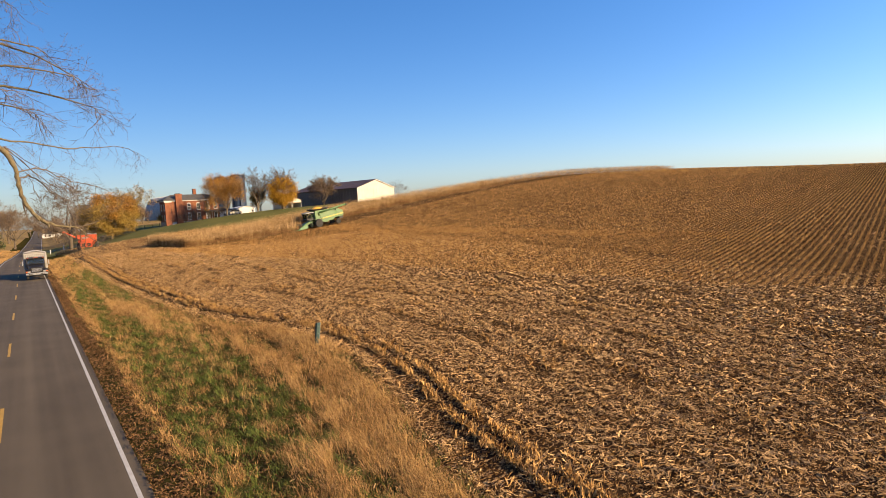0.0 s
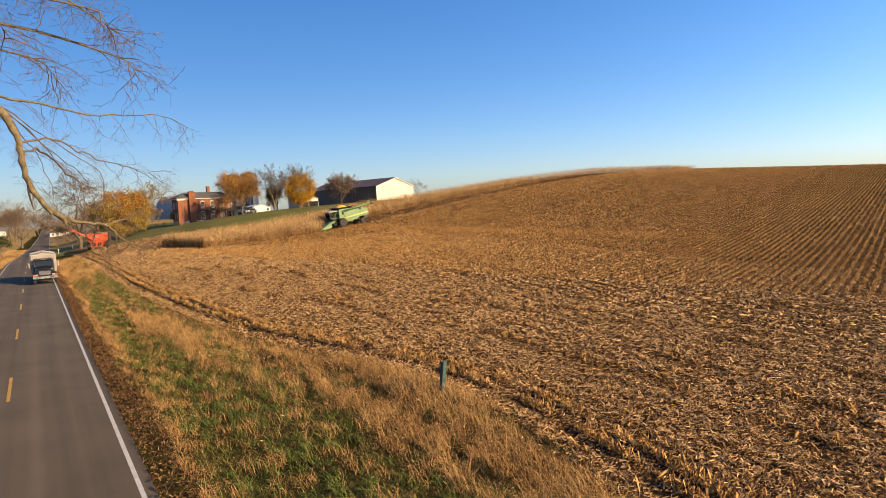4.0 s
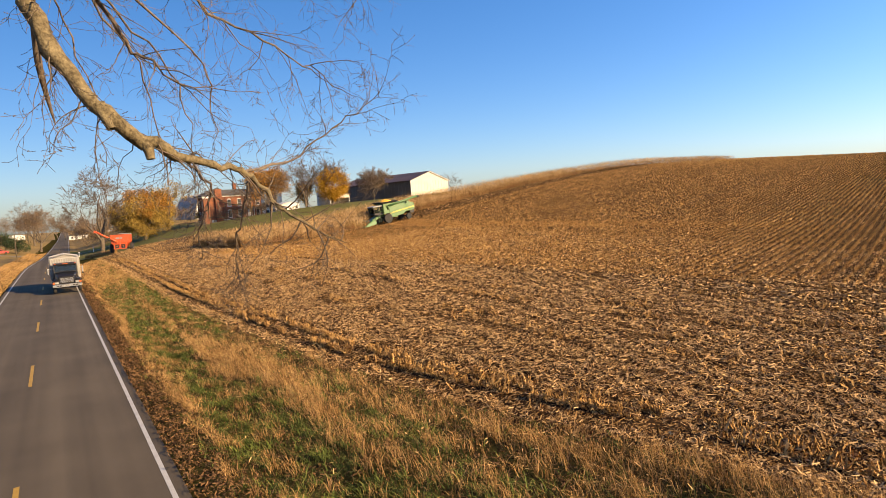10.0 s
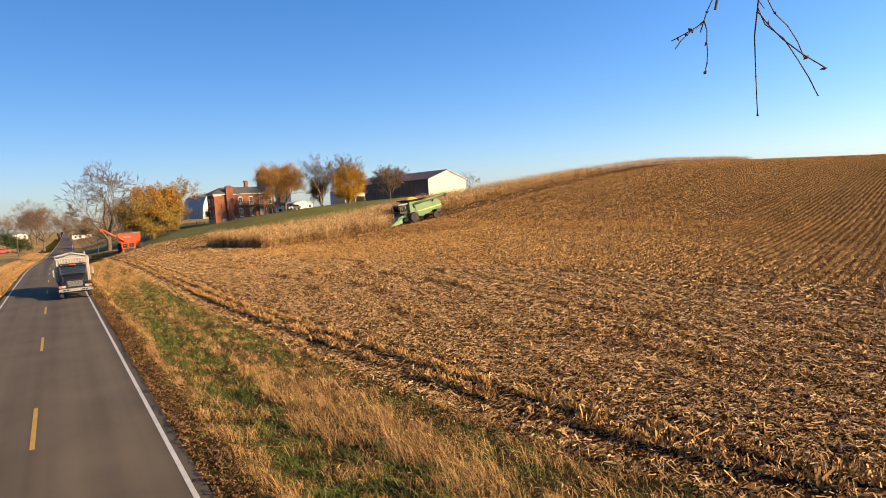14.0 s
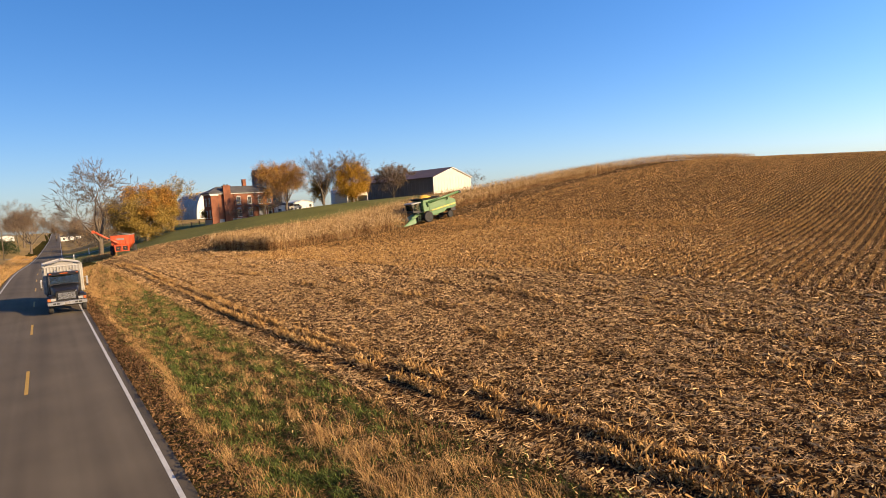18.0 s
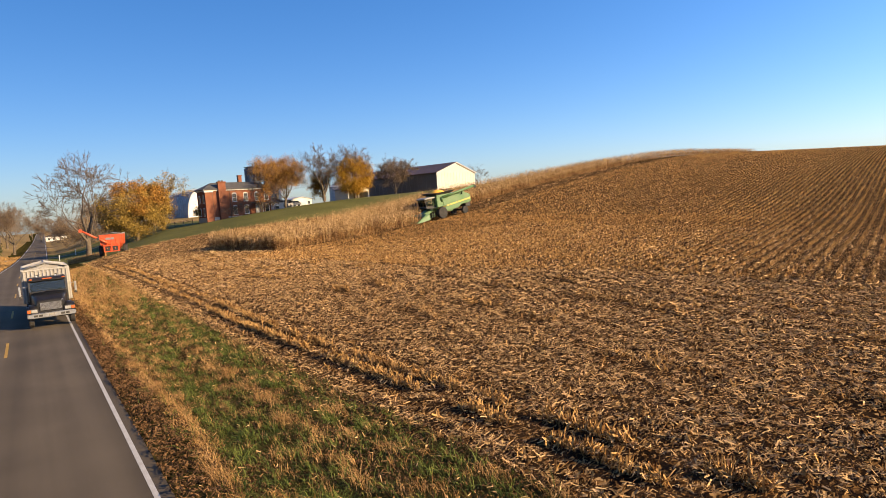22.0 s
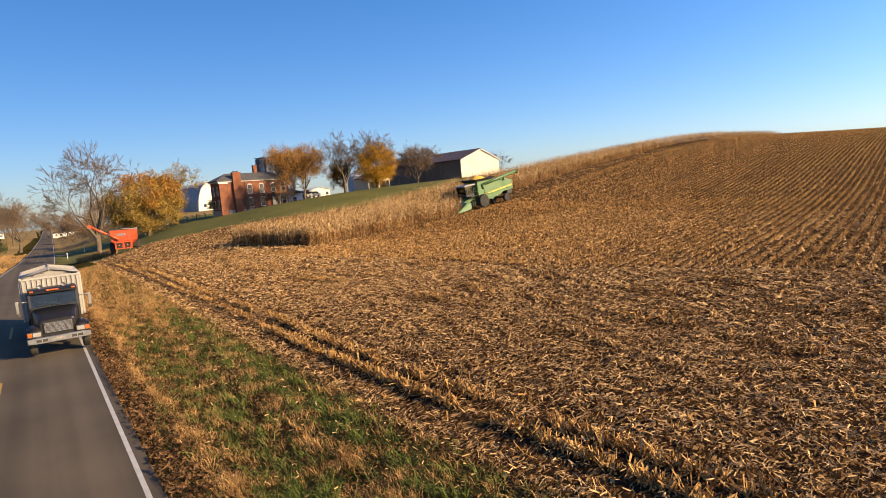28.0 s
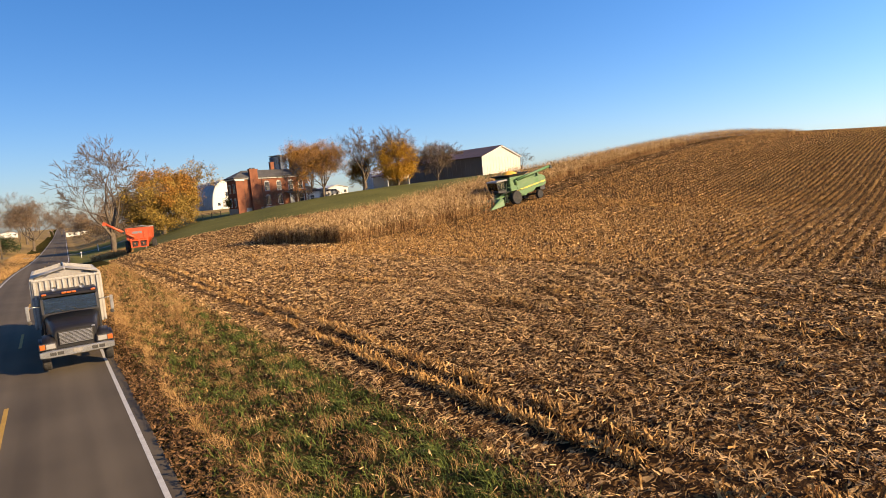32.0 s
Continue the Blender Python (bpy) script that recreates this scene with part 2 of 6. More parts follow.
gx = breaks([(-3000, -400, 200), (-400, -60, 20), (-60, -14, 4), (-14, 14, 0.5), (14, 60, 1.0), (60, 140, 3.0), (140, 600, 10), (600, 3000, 200)])
gy = breaks([(-2000, -200, 200), (-200, -40, 10), (-40, 80, 1.0), (80, 200, 2.0), (200, 500, 8), (500, 3000, 200)])
GX, GY = np.meshgrid(gx, gy)
GZ = land(GX, GY)
# the sheet runs just under the road
GZ = GZ - 0.14 * (np.abs(GX - road_cx(GY)) < 3.55)
nx, ny = len(gx), len(gy)
ii = np.arange(nx * ny).reshape(ny, nx)
quads = np.stack([ii[:-1, :-1], ii[:-1, 1:], ii[1:, 1:], ii[1:, :-1]], -1).reshape(-1, 4)
cxm = ((GX[:-1, :-1] + GX[1:, 1:]) / 2).ravel()
cym = ((GY[:-1, :-1] + GY[1:, 1:]) / 2).ravel()


def row_coords(x, y):
    """Metres along the corn rows and across them, from the corner of the standing corn."""
    dx, dy = x - CORN.x, y - CORN.y
    return dx * ROW.x + dy * ROW.y, -dx * ROW.y + dy * ROW.x


def field_mask(x, y):
    u, v = row_coords(x, y)
    return (x > edge_x(y)) & (y < np.minimum(147, 121 + x * 2.35)) & (v < 50 - 28.0 * ss(5, 38, u)) | (x > 130) & (v < 60)


zone = np.full(len(quads), 3)
right = cxm > road_cx(cym)
zone[right & (cym < 500)] = 2
zone[right & (cxm < edge_x(cym) + 0.2) & (cym < 150)] = 1
zone[field_mask(cxm, cym)] = 0
zone[field_mask(cxm, cym) & (cxm > 23) & (row_coords(cxm, cym)[1] < 0)] = 4
zone[field_mask(cxm, cym) & (cym > 58) & (cxm < 23)] = 5
zone[right & (cym > 232) & (cym < 500) & (cxm < 45 + 0.1 * cym)] = 3
zone[(~right) & (cxm > road_cx(cym) - 7)] = 1
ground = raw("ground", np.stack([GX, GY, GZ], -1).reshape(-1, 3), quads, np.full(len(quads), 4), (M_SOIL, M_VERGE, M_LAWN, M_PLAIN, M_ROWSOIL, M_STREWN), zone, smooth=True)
tagged(ground, "rolling farmland with harvested corn field, grassy verge and lawn", "ground", kind="structure")

def asphalt_material():
    """Worn grey-brown asphalt with faint streaks along the lanes, stains and fine stone."""
    m, n, l, b = material("asphalt", 0.86, 0, 0.12)
    co = n.new("ShaderNodeTexCoord")
    st = n.new("ShaderNodeMapping")
    st.inputs["Scale"].default_value = (1.1, 0.012, 1)
    l.new(co.outputs["Object"], st.inputs["Vector"])
    total = None
    for vec, scale, detail, weight in ((st.outputs[0], 1.0, 3.0, 1.0), (co.outputs["Object"], 0.35, 5.0, 0.55), (co.outputs["Object"], 70.0, 2.0, 0.5)):
        t = node(n, "ShaderNodeTexNoise", Scale=scale, Detail=detail)
        l.new(vec, t.inputs["Vector"])
        k = n.new("ShaderNodeMath")
        k.operation = "MULTIPLY_ADD"
        k.inputs[1].default_value = weight
        l.new(t.outputs["Fac"], k.inputs[0])
        if total:
            l.new(total, k.inputs[2])
        else:
            k.inputs[2].default_value = -0.52
        total = k.outputs[0]
    r = ramp(n, [(0.25, (0.053, 0.0415, 0.0295)), (0.75, (0.1, 0.079, 0.055))])
    l.new(total, r.inputs[0])
    l.new(r.outputs[0], b.inputs["Base Color"])
    t = node(n, "ShaderNodeTexNoise", Scale=120.0, Detail=3.0)
    l.new(co.outputs["Object"], t.inputs["Vector"])
    bp = node(n, "ShaderNodeBump", Strength=0.25, Distance=0.02)
    l.new(t.outputs["Fac"], bp.inputs["Height"])
    l.new(bp.outputs[0], b.inputs["Normal"])
    return m


M_ASPHALT = asphalt_material()
M_WHITE = mottled("white_road_paint", (0.36, 0.34, 0.31), (0.56, 0.54, 0.5), 3.0, 50.0, 0.7, bump=0.1)
M_YELLOW = mottled("yellow_road_paint", (0.3, 0.17, 0.03), (0.5, 0.3, 0.05), 3.0, 50.0, 0.7, bump=0.1)
ROADLINE = np.concatenate([np.arange(-200, 80, 4.0), np.arange(80, 520, 6.0), np.arange(520, 1500, 60)])


def strip(name, x0, x1, ys, lift, mat, depth=0.15):
    b = bmesh.new()
    prev = None
    for y in ys:
        z = float(road_z(y)) + lift
        o = float(road_cx(y)) - CENTRE
        crown = lambda x: z + 0.05 * (1 - abs(x - CENTRE) / 3.4)
        cols = [x0 + (x1 - x0) * k / 4 for k in range(5)] if x1 - x0 > 1 else [x0, x1]
        cur = [b.verts.new((x + o, y, crown(x))) for x in cols] + [b.verts.new((x1 + o, y, crown(x1) - depth)), b.verts.new((x0 + o, y, crown(x0) - depth))]
        if prev:
            k = len(cur)
            for i in range(k):
                b.faces.new((prev[i], prev[(i + 1) % k], cur[(i + 1) % k], cur[i]))
        else:
            b.faces.new(cur)
        prev = cur
    b.faces.new(prev[::-1])
    bmesh.ops.recalc_face_normals(b, faces=b.faces[:])
    return link_mesh(name, b, mat)


road = tagged(strip("road", ROAD_L, ROAD_R, ROADLINE, 0.0, M_ASPHALT), "two-lane grey asphalt country road", "road", kind="structure")
line_r = tagged(strip("edge_line", -0.09, 0.02, ROADLINE, 0.005, M_WHITE, 0.02), "white painted edge line on the asphalt", "road marking", kind="structure")
line_l = tagged(strip("edge_line", -6.16, -6.04, ROADLINE, 0.005, M_WHITE, 0.02), "white painted edge line on the asphalt", "road marking", kind="structure")
for i in range(-5, 16):
    y0 = 52.2 + 15.4 * i
    tagged(strip("centre_dash", CENTRE - 0.06, CENTRE + 0.06, [y0, y0 + 2.2, y0 + 4.4], 0.006, M_YELLOW, 0.02), "short yellow centre line dash on asphalt", "road marking", "centre line dashes", "structure")


# ---- paints and stuffs of the things ----
def paint(name, col, rough=0.4, metal=0.0, dust=0.25, spec=0.5):
    """Coach paint with dust and small wear in two scales."""
    c = Vector(col)
    d = c.lerp(Vector((0.3, 0.24, 0.17)), dust)
    return mottled(name, tuple(c * 0.85), tuple(d), 1.1, 14.0, rough, metal, 0.05, 60.0, spec=spec)


M_BLACK = paint("black_paint", (0.009, 0.008, 0.008), 0.42, 0, 0.04, 0.3)
M_DARK = paint("dark_chassis", (0.012, 0.012, 0.012), 0.7, 0, 0.15)
M_CHROME = mottled("worn_chrome", (0.27, 0.255, 0.235), (0.6, 0.58, 0.55), 3.0, 30.0, 0.32, 0.85, 0.05)
M_RUBBER = mottled("tyre_rubber", (0.012, 0.012, 0.012), (0.06, 0.052, 0.043), 3.0, 20.0, 0.85, 0, 0.3, 30)
M_BOXWHITE = mottled("weathered_white_steel", (0.19, 0.17, 0.145), (0.31, 0.285, 0.25), 1.0, 12.0, 0.55, 0, 0.05)
M_TARP = mottled("dusty_tarp", (0.28, 0.25, 0.21), (0.42, 0.39, 0.34), 1.4, 16.0, 0.8, 0, 0.3, 9)
M_RIB = mottled("white_steel_rib", (0.26, 0.24, 0.21), (0.4, 0.375, 0.335), 1.0, 12.0, 0.5, 0, 0.05)
M_AMBER = paint("amber_lens", (0.55, 0.11, 0.012), 0.3, 0, 0.05)
M_LENS = paint("headlight_lens", (0.32, 0.31, 0.29), 0.15, 0, 0.1)
M_ORANGE = paint("orange_paint", (0.62, 0.085, 0.018), 0.42, 0, 0.1)
M_GREEN = paint("green_paint", (0.055, 0.17, 0.035), 0.42, 0, 0.3)
M_STRIPE = paint("yellow_paint", (0.75, 0.5, 0.05), 0.4, 0, 0.1)
M_CREAM = paint("cream_rim_paint", (0.7, 0.6, 0.35), 0.45, 0, 0.2)
M_GREY = paint("grey_steel", (0.3, 0.3, 0.29), 0.5, 0.4, 0.2)
M_KERNEL = mottled("maize_grain", (0.62, 0.3, 0.03), (0.9, 0.5, 0.08), 4.0, 45.0, 0.7, 0, 0.5, 60)
M_BRICK = mottled("red_brick", (0.14, 0.05, 0.028), (0.3, 0.12, 0.065), 0.6, 14.0, 0.9, 0, 0.5, 22, spec=0.15)
M_ROOF = mottled("slate_shingles", (0.045, 0.043, 0.042), (0.11, 0.105, 0.1), 0.7, 9.0, 0.8, 0, 0.4, 10)
M_TRIM = mottled("white_trim", (0.48, 0.46, 0.42), (0.66, 0.64, 0.6), 1.5, 12.0, 0.6, 0, 0.05)
M_BARNWALL = mottled("cream_barn_sheet", (0.48, 0.42, 0.33), (0.6, 0.545, 0.45), 0.3, 5.0, 0.6, 0, 0.05)
# side walls: darker and browner than the end wall, their shade painted in
M_BARNSIDE = mottled("shaded_barn_sheet", (0.13, 0.095, 0.07), (0.2, 0.15, 0.115), 0.3, 5.0, 0.6, 0, 0.05)
M_BARNROOF = mottled("brown_barn_roof", (0.05, 0.03, 0.022), (0.1, 0.062, 0.045), 0.2, 4.0, 0.5, 0.1, 0.05)
M_GALV = mottled("galvanised_sheet", (0.42, 0.425, 0.43), (0.58, 0.585, 0.59), 0.4, 6.0, 0.45, 0.25, 0.05)
# galvanised sheet in a darker grey that holds the arched roof's shaded side
M_ARCHROOF = mottled("shaded_arch_sheet", (0.2, 0.2, 0.2), (0.34, 0.34, 0.335), 0.4, 6.0, 0.5, 0.2, 0.05)
M_SILO = mottled("blue_enamel_silo", (0.018, 0.03, 0.055), (0.05, 0.07, 0.11), 0.5, 6.0, 0.35, 0.1, 0.05)
M_BARK = mottled("bark", (0.06, 0.045, 0.032), (0.2, 0.155, 0.11), 2.0, 24.0, 0.95, 0, 0.7, 14, spec=0.1)
M_BARK_PALE = mottled("pale_bark", (0.04, 0.029, 0.016), (0.25, 0.195, 0.11), 7.0, 30.0, 0.92, 0, 0.7, 26, spec=0.1)
M_TWIG = mottled("twig_bark", (0.06, 0.043, 0.031), (0.22, 0.165, 0.12), 3.0, 24.0, 0.95, 0, 0.2, 30, spec=0.1)
M_TWIGGREY = mottled("grey_twig_bark", (0.08, 0.06, 0.044), (0.22, 0.17, 0.128), 0.5, 5.0, 0.95, 0, 0.0, 1, spec=0.1)
M_POST = mottled("weathered_post", (0.02, 0.04, 0.035), (0.06, 0.095, 0.08), 3.0, 30.0, 0.85, 0, 0.5, 30)
M_POSTPALE = mottled("post_pale_edge", (0.25, 0.26, 0.23), (0.48, 0.48, 0.43), 4.0, 30.0, 0.9, 0, 0.4, 30)


def leaf_material(name, dark, light):
    m = mottled(name, dark, light, 0.6, 3.0, 0.85, 0, 0.0, 1, island=0.9, spec=0.15)
    return m


M_LEAF_GOLD = leaf_material("golden_leaves", (0.22, 0.1, 0.008), (0.58, 0.32, 0.035))
M_LEAF_ORANGE = leaf_material("orange_leaves", (0.15, 0.07, 0.014), (0.46, 0.225, 0.042))
M_LEAF_OLIVE = leaf_material("olive_leaves", (0.14, 0.095, 0.022), (0.42, 0.27, 0.06))
M_LEAF_GREEN = leaf_material("dark_green_needles", (0.012, 0.022, 0.01), (0.05, 0.075, 0.025))
M_LEAF_BROWN = leaf_material("brown_leaves", (0.09, 0.055, 0.03), (0.27, 0.17, 0.09))
M_HUSK = mottled("dry_maize_leaf", (0.07, 0.033, 0.013), (0.8, 0.5, 0.225), 2.0, 20.0, 0.8, 0, 0.0, 1, island=1.5, spec=0.06)
M_STALK = mottled("maize_stubble", (0.105, 0.046, 0.014), (0.66, 0.38, 0.138), 2.0, 20.0, 0.85, 0, 0.0, 1, island=0.75, spec=0.05)
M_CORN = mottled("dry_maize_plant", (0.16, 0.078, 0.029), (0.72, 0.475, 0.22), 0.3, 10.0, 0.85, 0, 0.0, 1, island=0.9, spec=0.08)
# lower leaves: browner by nature, and darkened for the shade at the foot
M_CORNLOW = mottled("rusty_shaded_lower_maize_leaf", (0.095, 0.043, 0.017), (0.45, 0.25, 0.1), 0.3, 10.0, 0.88, 0, 0.0, 1, island=0.9, spec=0.05)
M_TAN = mottled("dry_grass_blades", (0.17, 0.085, 0.028), (0.58, 0.345, 0.138), 0.6, 6.0, 0.85, 0, 0.0, 1, island=0.9, spec=0.06)
M_BLADE = mottled("green_grass_blades", (0.022, 0.038, 0.006), (0.165, 0.19, 0.04), 0.6, 6.0, 0.8, 0, 0.0, 1, island=0.8, spec=0.12)
M_WEED = mottled("rusty_weeds", (0.03, 0.017, 0.008), (0.22, 0.12, 0.055), 0.8, 8.0, 0.9, 0, 0.0, 1, island=0.9, spec=0.04)


def glass_material(name, tint, rough=0.05):
    m, n, l, b = material(name, rough, 0.0, 0.22)
    b.inputs["Base Color"].default_value = (*tint, 1)
    b.inputs["Transmission Weight"].default_value = 0.95
    b.inputs["IOR"].default_value = 1.45
    return m


M_GLASS = glass_material("tinted_glass", (0.16, 0.21, 0.185))
M_PANE = mottled("dark_window_pane", (0.02, 0.025, 0.03), (0.06, 0.07, 0.08), 0.5, 3.0, 0.08, 0, 0.0, 1, spec=0.7)


# ---- trees ----
def skeleton_tree(rng, height, trunk_r, levels, first=0.3, spread=0.6, kids=4, droop=0.0, lean=(0, 0), ratio=0.74):
    """Tapered limbs as lists of (points, radii, level): a short bole, a vase of limbs, and forks upon forks."""
    limbs = []

    def grow(p, d, length, r, level):
        n = 5 if level < 2 else (4 if level < 4 else 2)
        pts, rad = [p.copy()], [r]
        q, dd = p.copy(), d.copy()
        end = 0.7 if level == 0 else 0.42
        for k in range(n):
            jit = (0.07, 0.16, 0.2, 0.22)[min(level, 3)]
            lift = 0.09 if level < 4 else 0.03
            dd = (dd + Vector((rng.gauss(0, jit), rng.gauss(0, jit), rng.gauss(lift, jit * 0.7) - droop * level * 0.06))).normalized()
            q = q + dd * (length / n)
            pts.append(q.copy())
            rad.append(r * (1 - (k + 1) / n * (1 - end)))
        limbs.append((pts, rad, level))
        if level >= levels:
            return
        m = kids if level == 0 else (3 if rng.random() < 0.6 else 2)
        a0 = rng.random() * 6.283
        for j in range(m):
            top = j == 0
            f = 1.0 if top or (level > 0 and j == 1 and rng.random() < 0.5) else rng.uniform(0.62 if level == 0 else 0.3, 1.0)
            i = min(int(f * n), n - 1)
            base = pts[i].lerp(pts[i + 1], min(f * n - i, 1.0))
            ax = (pts[i + 1] - pts[i]).normalized()
            a = a0 + j * 2.4 + rng.gauss(0, 0.3)
            u = ax.orthogonal().normalized()
            v = ax.cross(u)
            tilt = (0.12 if top and level == 0 else rng.uniform(0.35, 0.95) if level == 0 else 0.22 if top else rng.uniform(0.5, 0.95)) * (spread / 0.6)
            nd = (ax * math.cos(tilt) + (u * math.cos(a) + v * math.sin(a)) * math.sin(tilt)).normalized()
            ll = (height * 0.27 if level == 0 else length * ratio) * (rng.uniform(0.85, 1.1) if level == 0 else 1.0 if top else rng.uniform(0.78, 1.0))
            grow(base, nd, ll, max(rad[i] * (0.85 if top else rng.uniform(0.5, 0.68)), 0.01), level + 1)

    grow(Vector((0, 0, -0.2)), Vector((lean[0], lean[1], 1)).normalized(), height * max(first, 0.08), trunk_r, 0)
    return limbs


def tubes(limbs, keep, thick=1.0, least=0.0):
    V, F, S = [], [], []
    for pts, rad, level in limbs:
        if not keep(level):
            continue
        sides = 8 if level == 0 else (5 if level == 1 else (4 if level == 2 else 3))
        base = len(V)
        for k, (p, r) in enumerate(zip(pts, rad)):
            a = pts[min(k + 1, len(pts) - 1)] - pts[max(k - 1, 0)]
            m = a.to_track_quat("Z", "Y").to_matrix()
            for i in range(sides):
                t = 2 * math.pi * i / sides
                V.append(p + m @ Vector((math.cos(t), math.sin(t), 0)) * max(r * thick, least))
        for k in range(len(pts) - 1):
            for i in range(sides):
                j = (i + 1) % sides
                F += [base + k * sides + i, base + k * sides + j, base + (k + 1) * sides + j, base + (k + 1) * sides + i]
                S.append(4)
    return V, F, S


def leaves_at(rng, points, size, spread):
    V, F, S = [], [], []
    for p in points:
        c = p + Vector((rng.gauss(0, spread), rng.gauss(0, spread), rng.gauss(0, spread)))
        a = Vector((rng.gauss(0, 1), rng.gauss(0, 1), rng.gauss(0, 1))).normalized()
        b = a.cross(Vector((rng.gauss(0, 1), rng.gauss(0, 1), rng.gauss(0, 1)))).normalized()
        s = size * rng.uniform(0.6, 1.4)
        k = len(V)
        V += [c - a * s, c + b * s * 0.55 + a * s * 0.1, c + a * s, c - b * s * 0.55 + a * s * 0.1]
        F += [k, k + 1, k + 2, k + 3]
        S.append(4)
    return V, F, S


def tree(x, y, height, trunk_r, seed, label, levels=6, leaf=None, leaves=0, leaf_size=0.25, leaf_spread=0.35, bark=None, twig=None,
         category="tree", least=0.018, ball=None, leaf2=None, **kw):
    rng = random.Random(seed)
    t = holder("tree" if category == "tree" else "shrub", x, y, lz(x, y), rng.uniform(0, 360), label, category)
    limbs = skeleton_tree(rng, height, trunk_r, levels, **kw)
    top = max(p.z for pts, _, _ in limbs for p in pts)
    k = height / top
    wide = 1.0 + 0.1 * (category == "tree")
    limbs = [([Vector((p.x * k * wide, p.y * k * wide, p.z * k)) for p in pts], r, lv) for pts, r, lv in limbs]
    tips = [pts[-1] for pts, _, lv in limbs if lv > 1]
    sx, sy = sum(p.x for p in tips) / len(tips), sum(p.y for p in tips) / len(tips)
    limbs = [([Vector((p.x - 0.85 * sx * p.z / (height * 0.7), p.y - 0.85 * sy * p.z / (height * 0.7), p.z)) for p in pts], r, lv) for pts, r, lv in limbs]
    raw("trunk", *tubes(limbs, lambda v: v == 0), (bark or M_BARK,), parent=t, smooth=True)
    for one in limbs:
        if one[2] == 1:
            raw("limb", *tubes([one], lambda v: True, 1.0, least * 1.3), (bark or M_BARK,), parent=t, smooth=True)
    tagged(raw("branchwork", *tubes(limbs, lambda v: v > 1, 1.0, least), (twig or M_TWIGGREY,), parent=t), kind="stuff")
    leaf_levels = range(max(levels - 2, 1), levels + 1)
    if leaf and ball:
        # clumps of leaves filling a rounded crown, thicker towards its outside
        rx, rz_, zc = ball
        groups = {leaf: [], leaf2 or leaf: []}
        for _ in range(150):
            d = Vector((rng.gauss(0, 1), rng.gauss(0, 1), rng.gauss(0, 1))).normalized()
            q = rng.uniform(0.35, 1.0) ** 0.5
            c = Vector((d.x * rx * q, d.y * rx * q, zc + d.z * rz_ * q))
            hi = (c.z - zc) / rz_ + rng.gauss(0, 0.25)
            g = groups[leaf2 if leaf2 and hi > 0.35 else leaf]
            g += [c + Vector((rng.gauss(0, 0.75), rng.gauss(0, 0.75), rng.gauss(-0.15, 0.6))) for _ in range(leaves // 150)]
        for mat, pts in groups.items():
            if pts:
                tagged(raw("crown", *leaves_at(rng, pts, leaf_size, 0.12), (mat,), parent=t), kind="stuff")
    elif leaf:
        ends = [p for pts, _, lv in limbs if lv in leaf_levels for p in pts[1:]]
        pick = [ends[rng.randrange(len(ends))] for _ in range(leaves)]
        tagged(raw("crown", *leaves_at(rng, pick, leaf_size, leaf_spread), (leaf,), parent=t), kind="stuff")
    return t


# ---- wheels ----
def wheel(parent, name, x, y, z, r, w, rim, axis="x", hub=0.55, lugs=0):
    """A tyre with a rim under it, turned about an axis, at a place in the parent's frame."""
    prof = [(r * hub, -w * 0.5), (r * 0.93, -w * 0.5), (r * 0.99, -w * 0.36), (r, -w * 0.2), (r, w * 0.2), (r * 0.99, w * 0.36), (r * 0.93, w * 0.5), (r * hub, w * 0.5)]
    b = lathe(prof, 28, axis, (x, y, z))
    if lugs:
        for i in range(lugs):
            for side in (-1, 1):
                a = 2 * math.pi * (i + 0.25 * side) / lugs
                m = (Matrix.Translation((x, y, z)) @ {"x": Matrix.Rotation(a, 4, "X"), "y": Matrix.Rotation(-a, 4, "Y")}[axis])
                q = bmesh.new()
                if axis == "x":
                    box(side * w * 0.25 - w * 0.24, side * w * 0.25 + w * 0.24, -0.03, 0.03, r - 0.02, r + 0.035, bm=q)
                else:
                    box(-0.03, 0.03, side * w * 0.25 - w * 0.24, side * w * 0.25 + w * 0.24, r - 0.02, r + 0.035, bm=q)
                bmesh.ops.transform(q, matrix=m, verts=q.verts)
                me = bpy.data.meshes.new("lug")
                q.to_mesh(me)
                q.free()
                b.from_mesh(me)
    tyre = part(name, b, M_RUBBER, parent)
    part("rim", lathe([(r * 0.1, -w * 0.3), (r * hub * 0.99, -w * 0.42), (r * hub * 0.99, w * 0.42), (r * 0.35, w * 0.25), (r * 0.16, w * 0.3), (r * 0.12, w * 0.42)], 20, axis, (x, y, z)), rim, tyre)
    return tyre


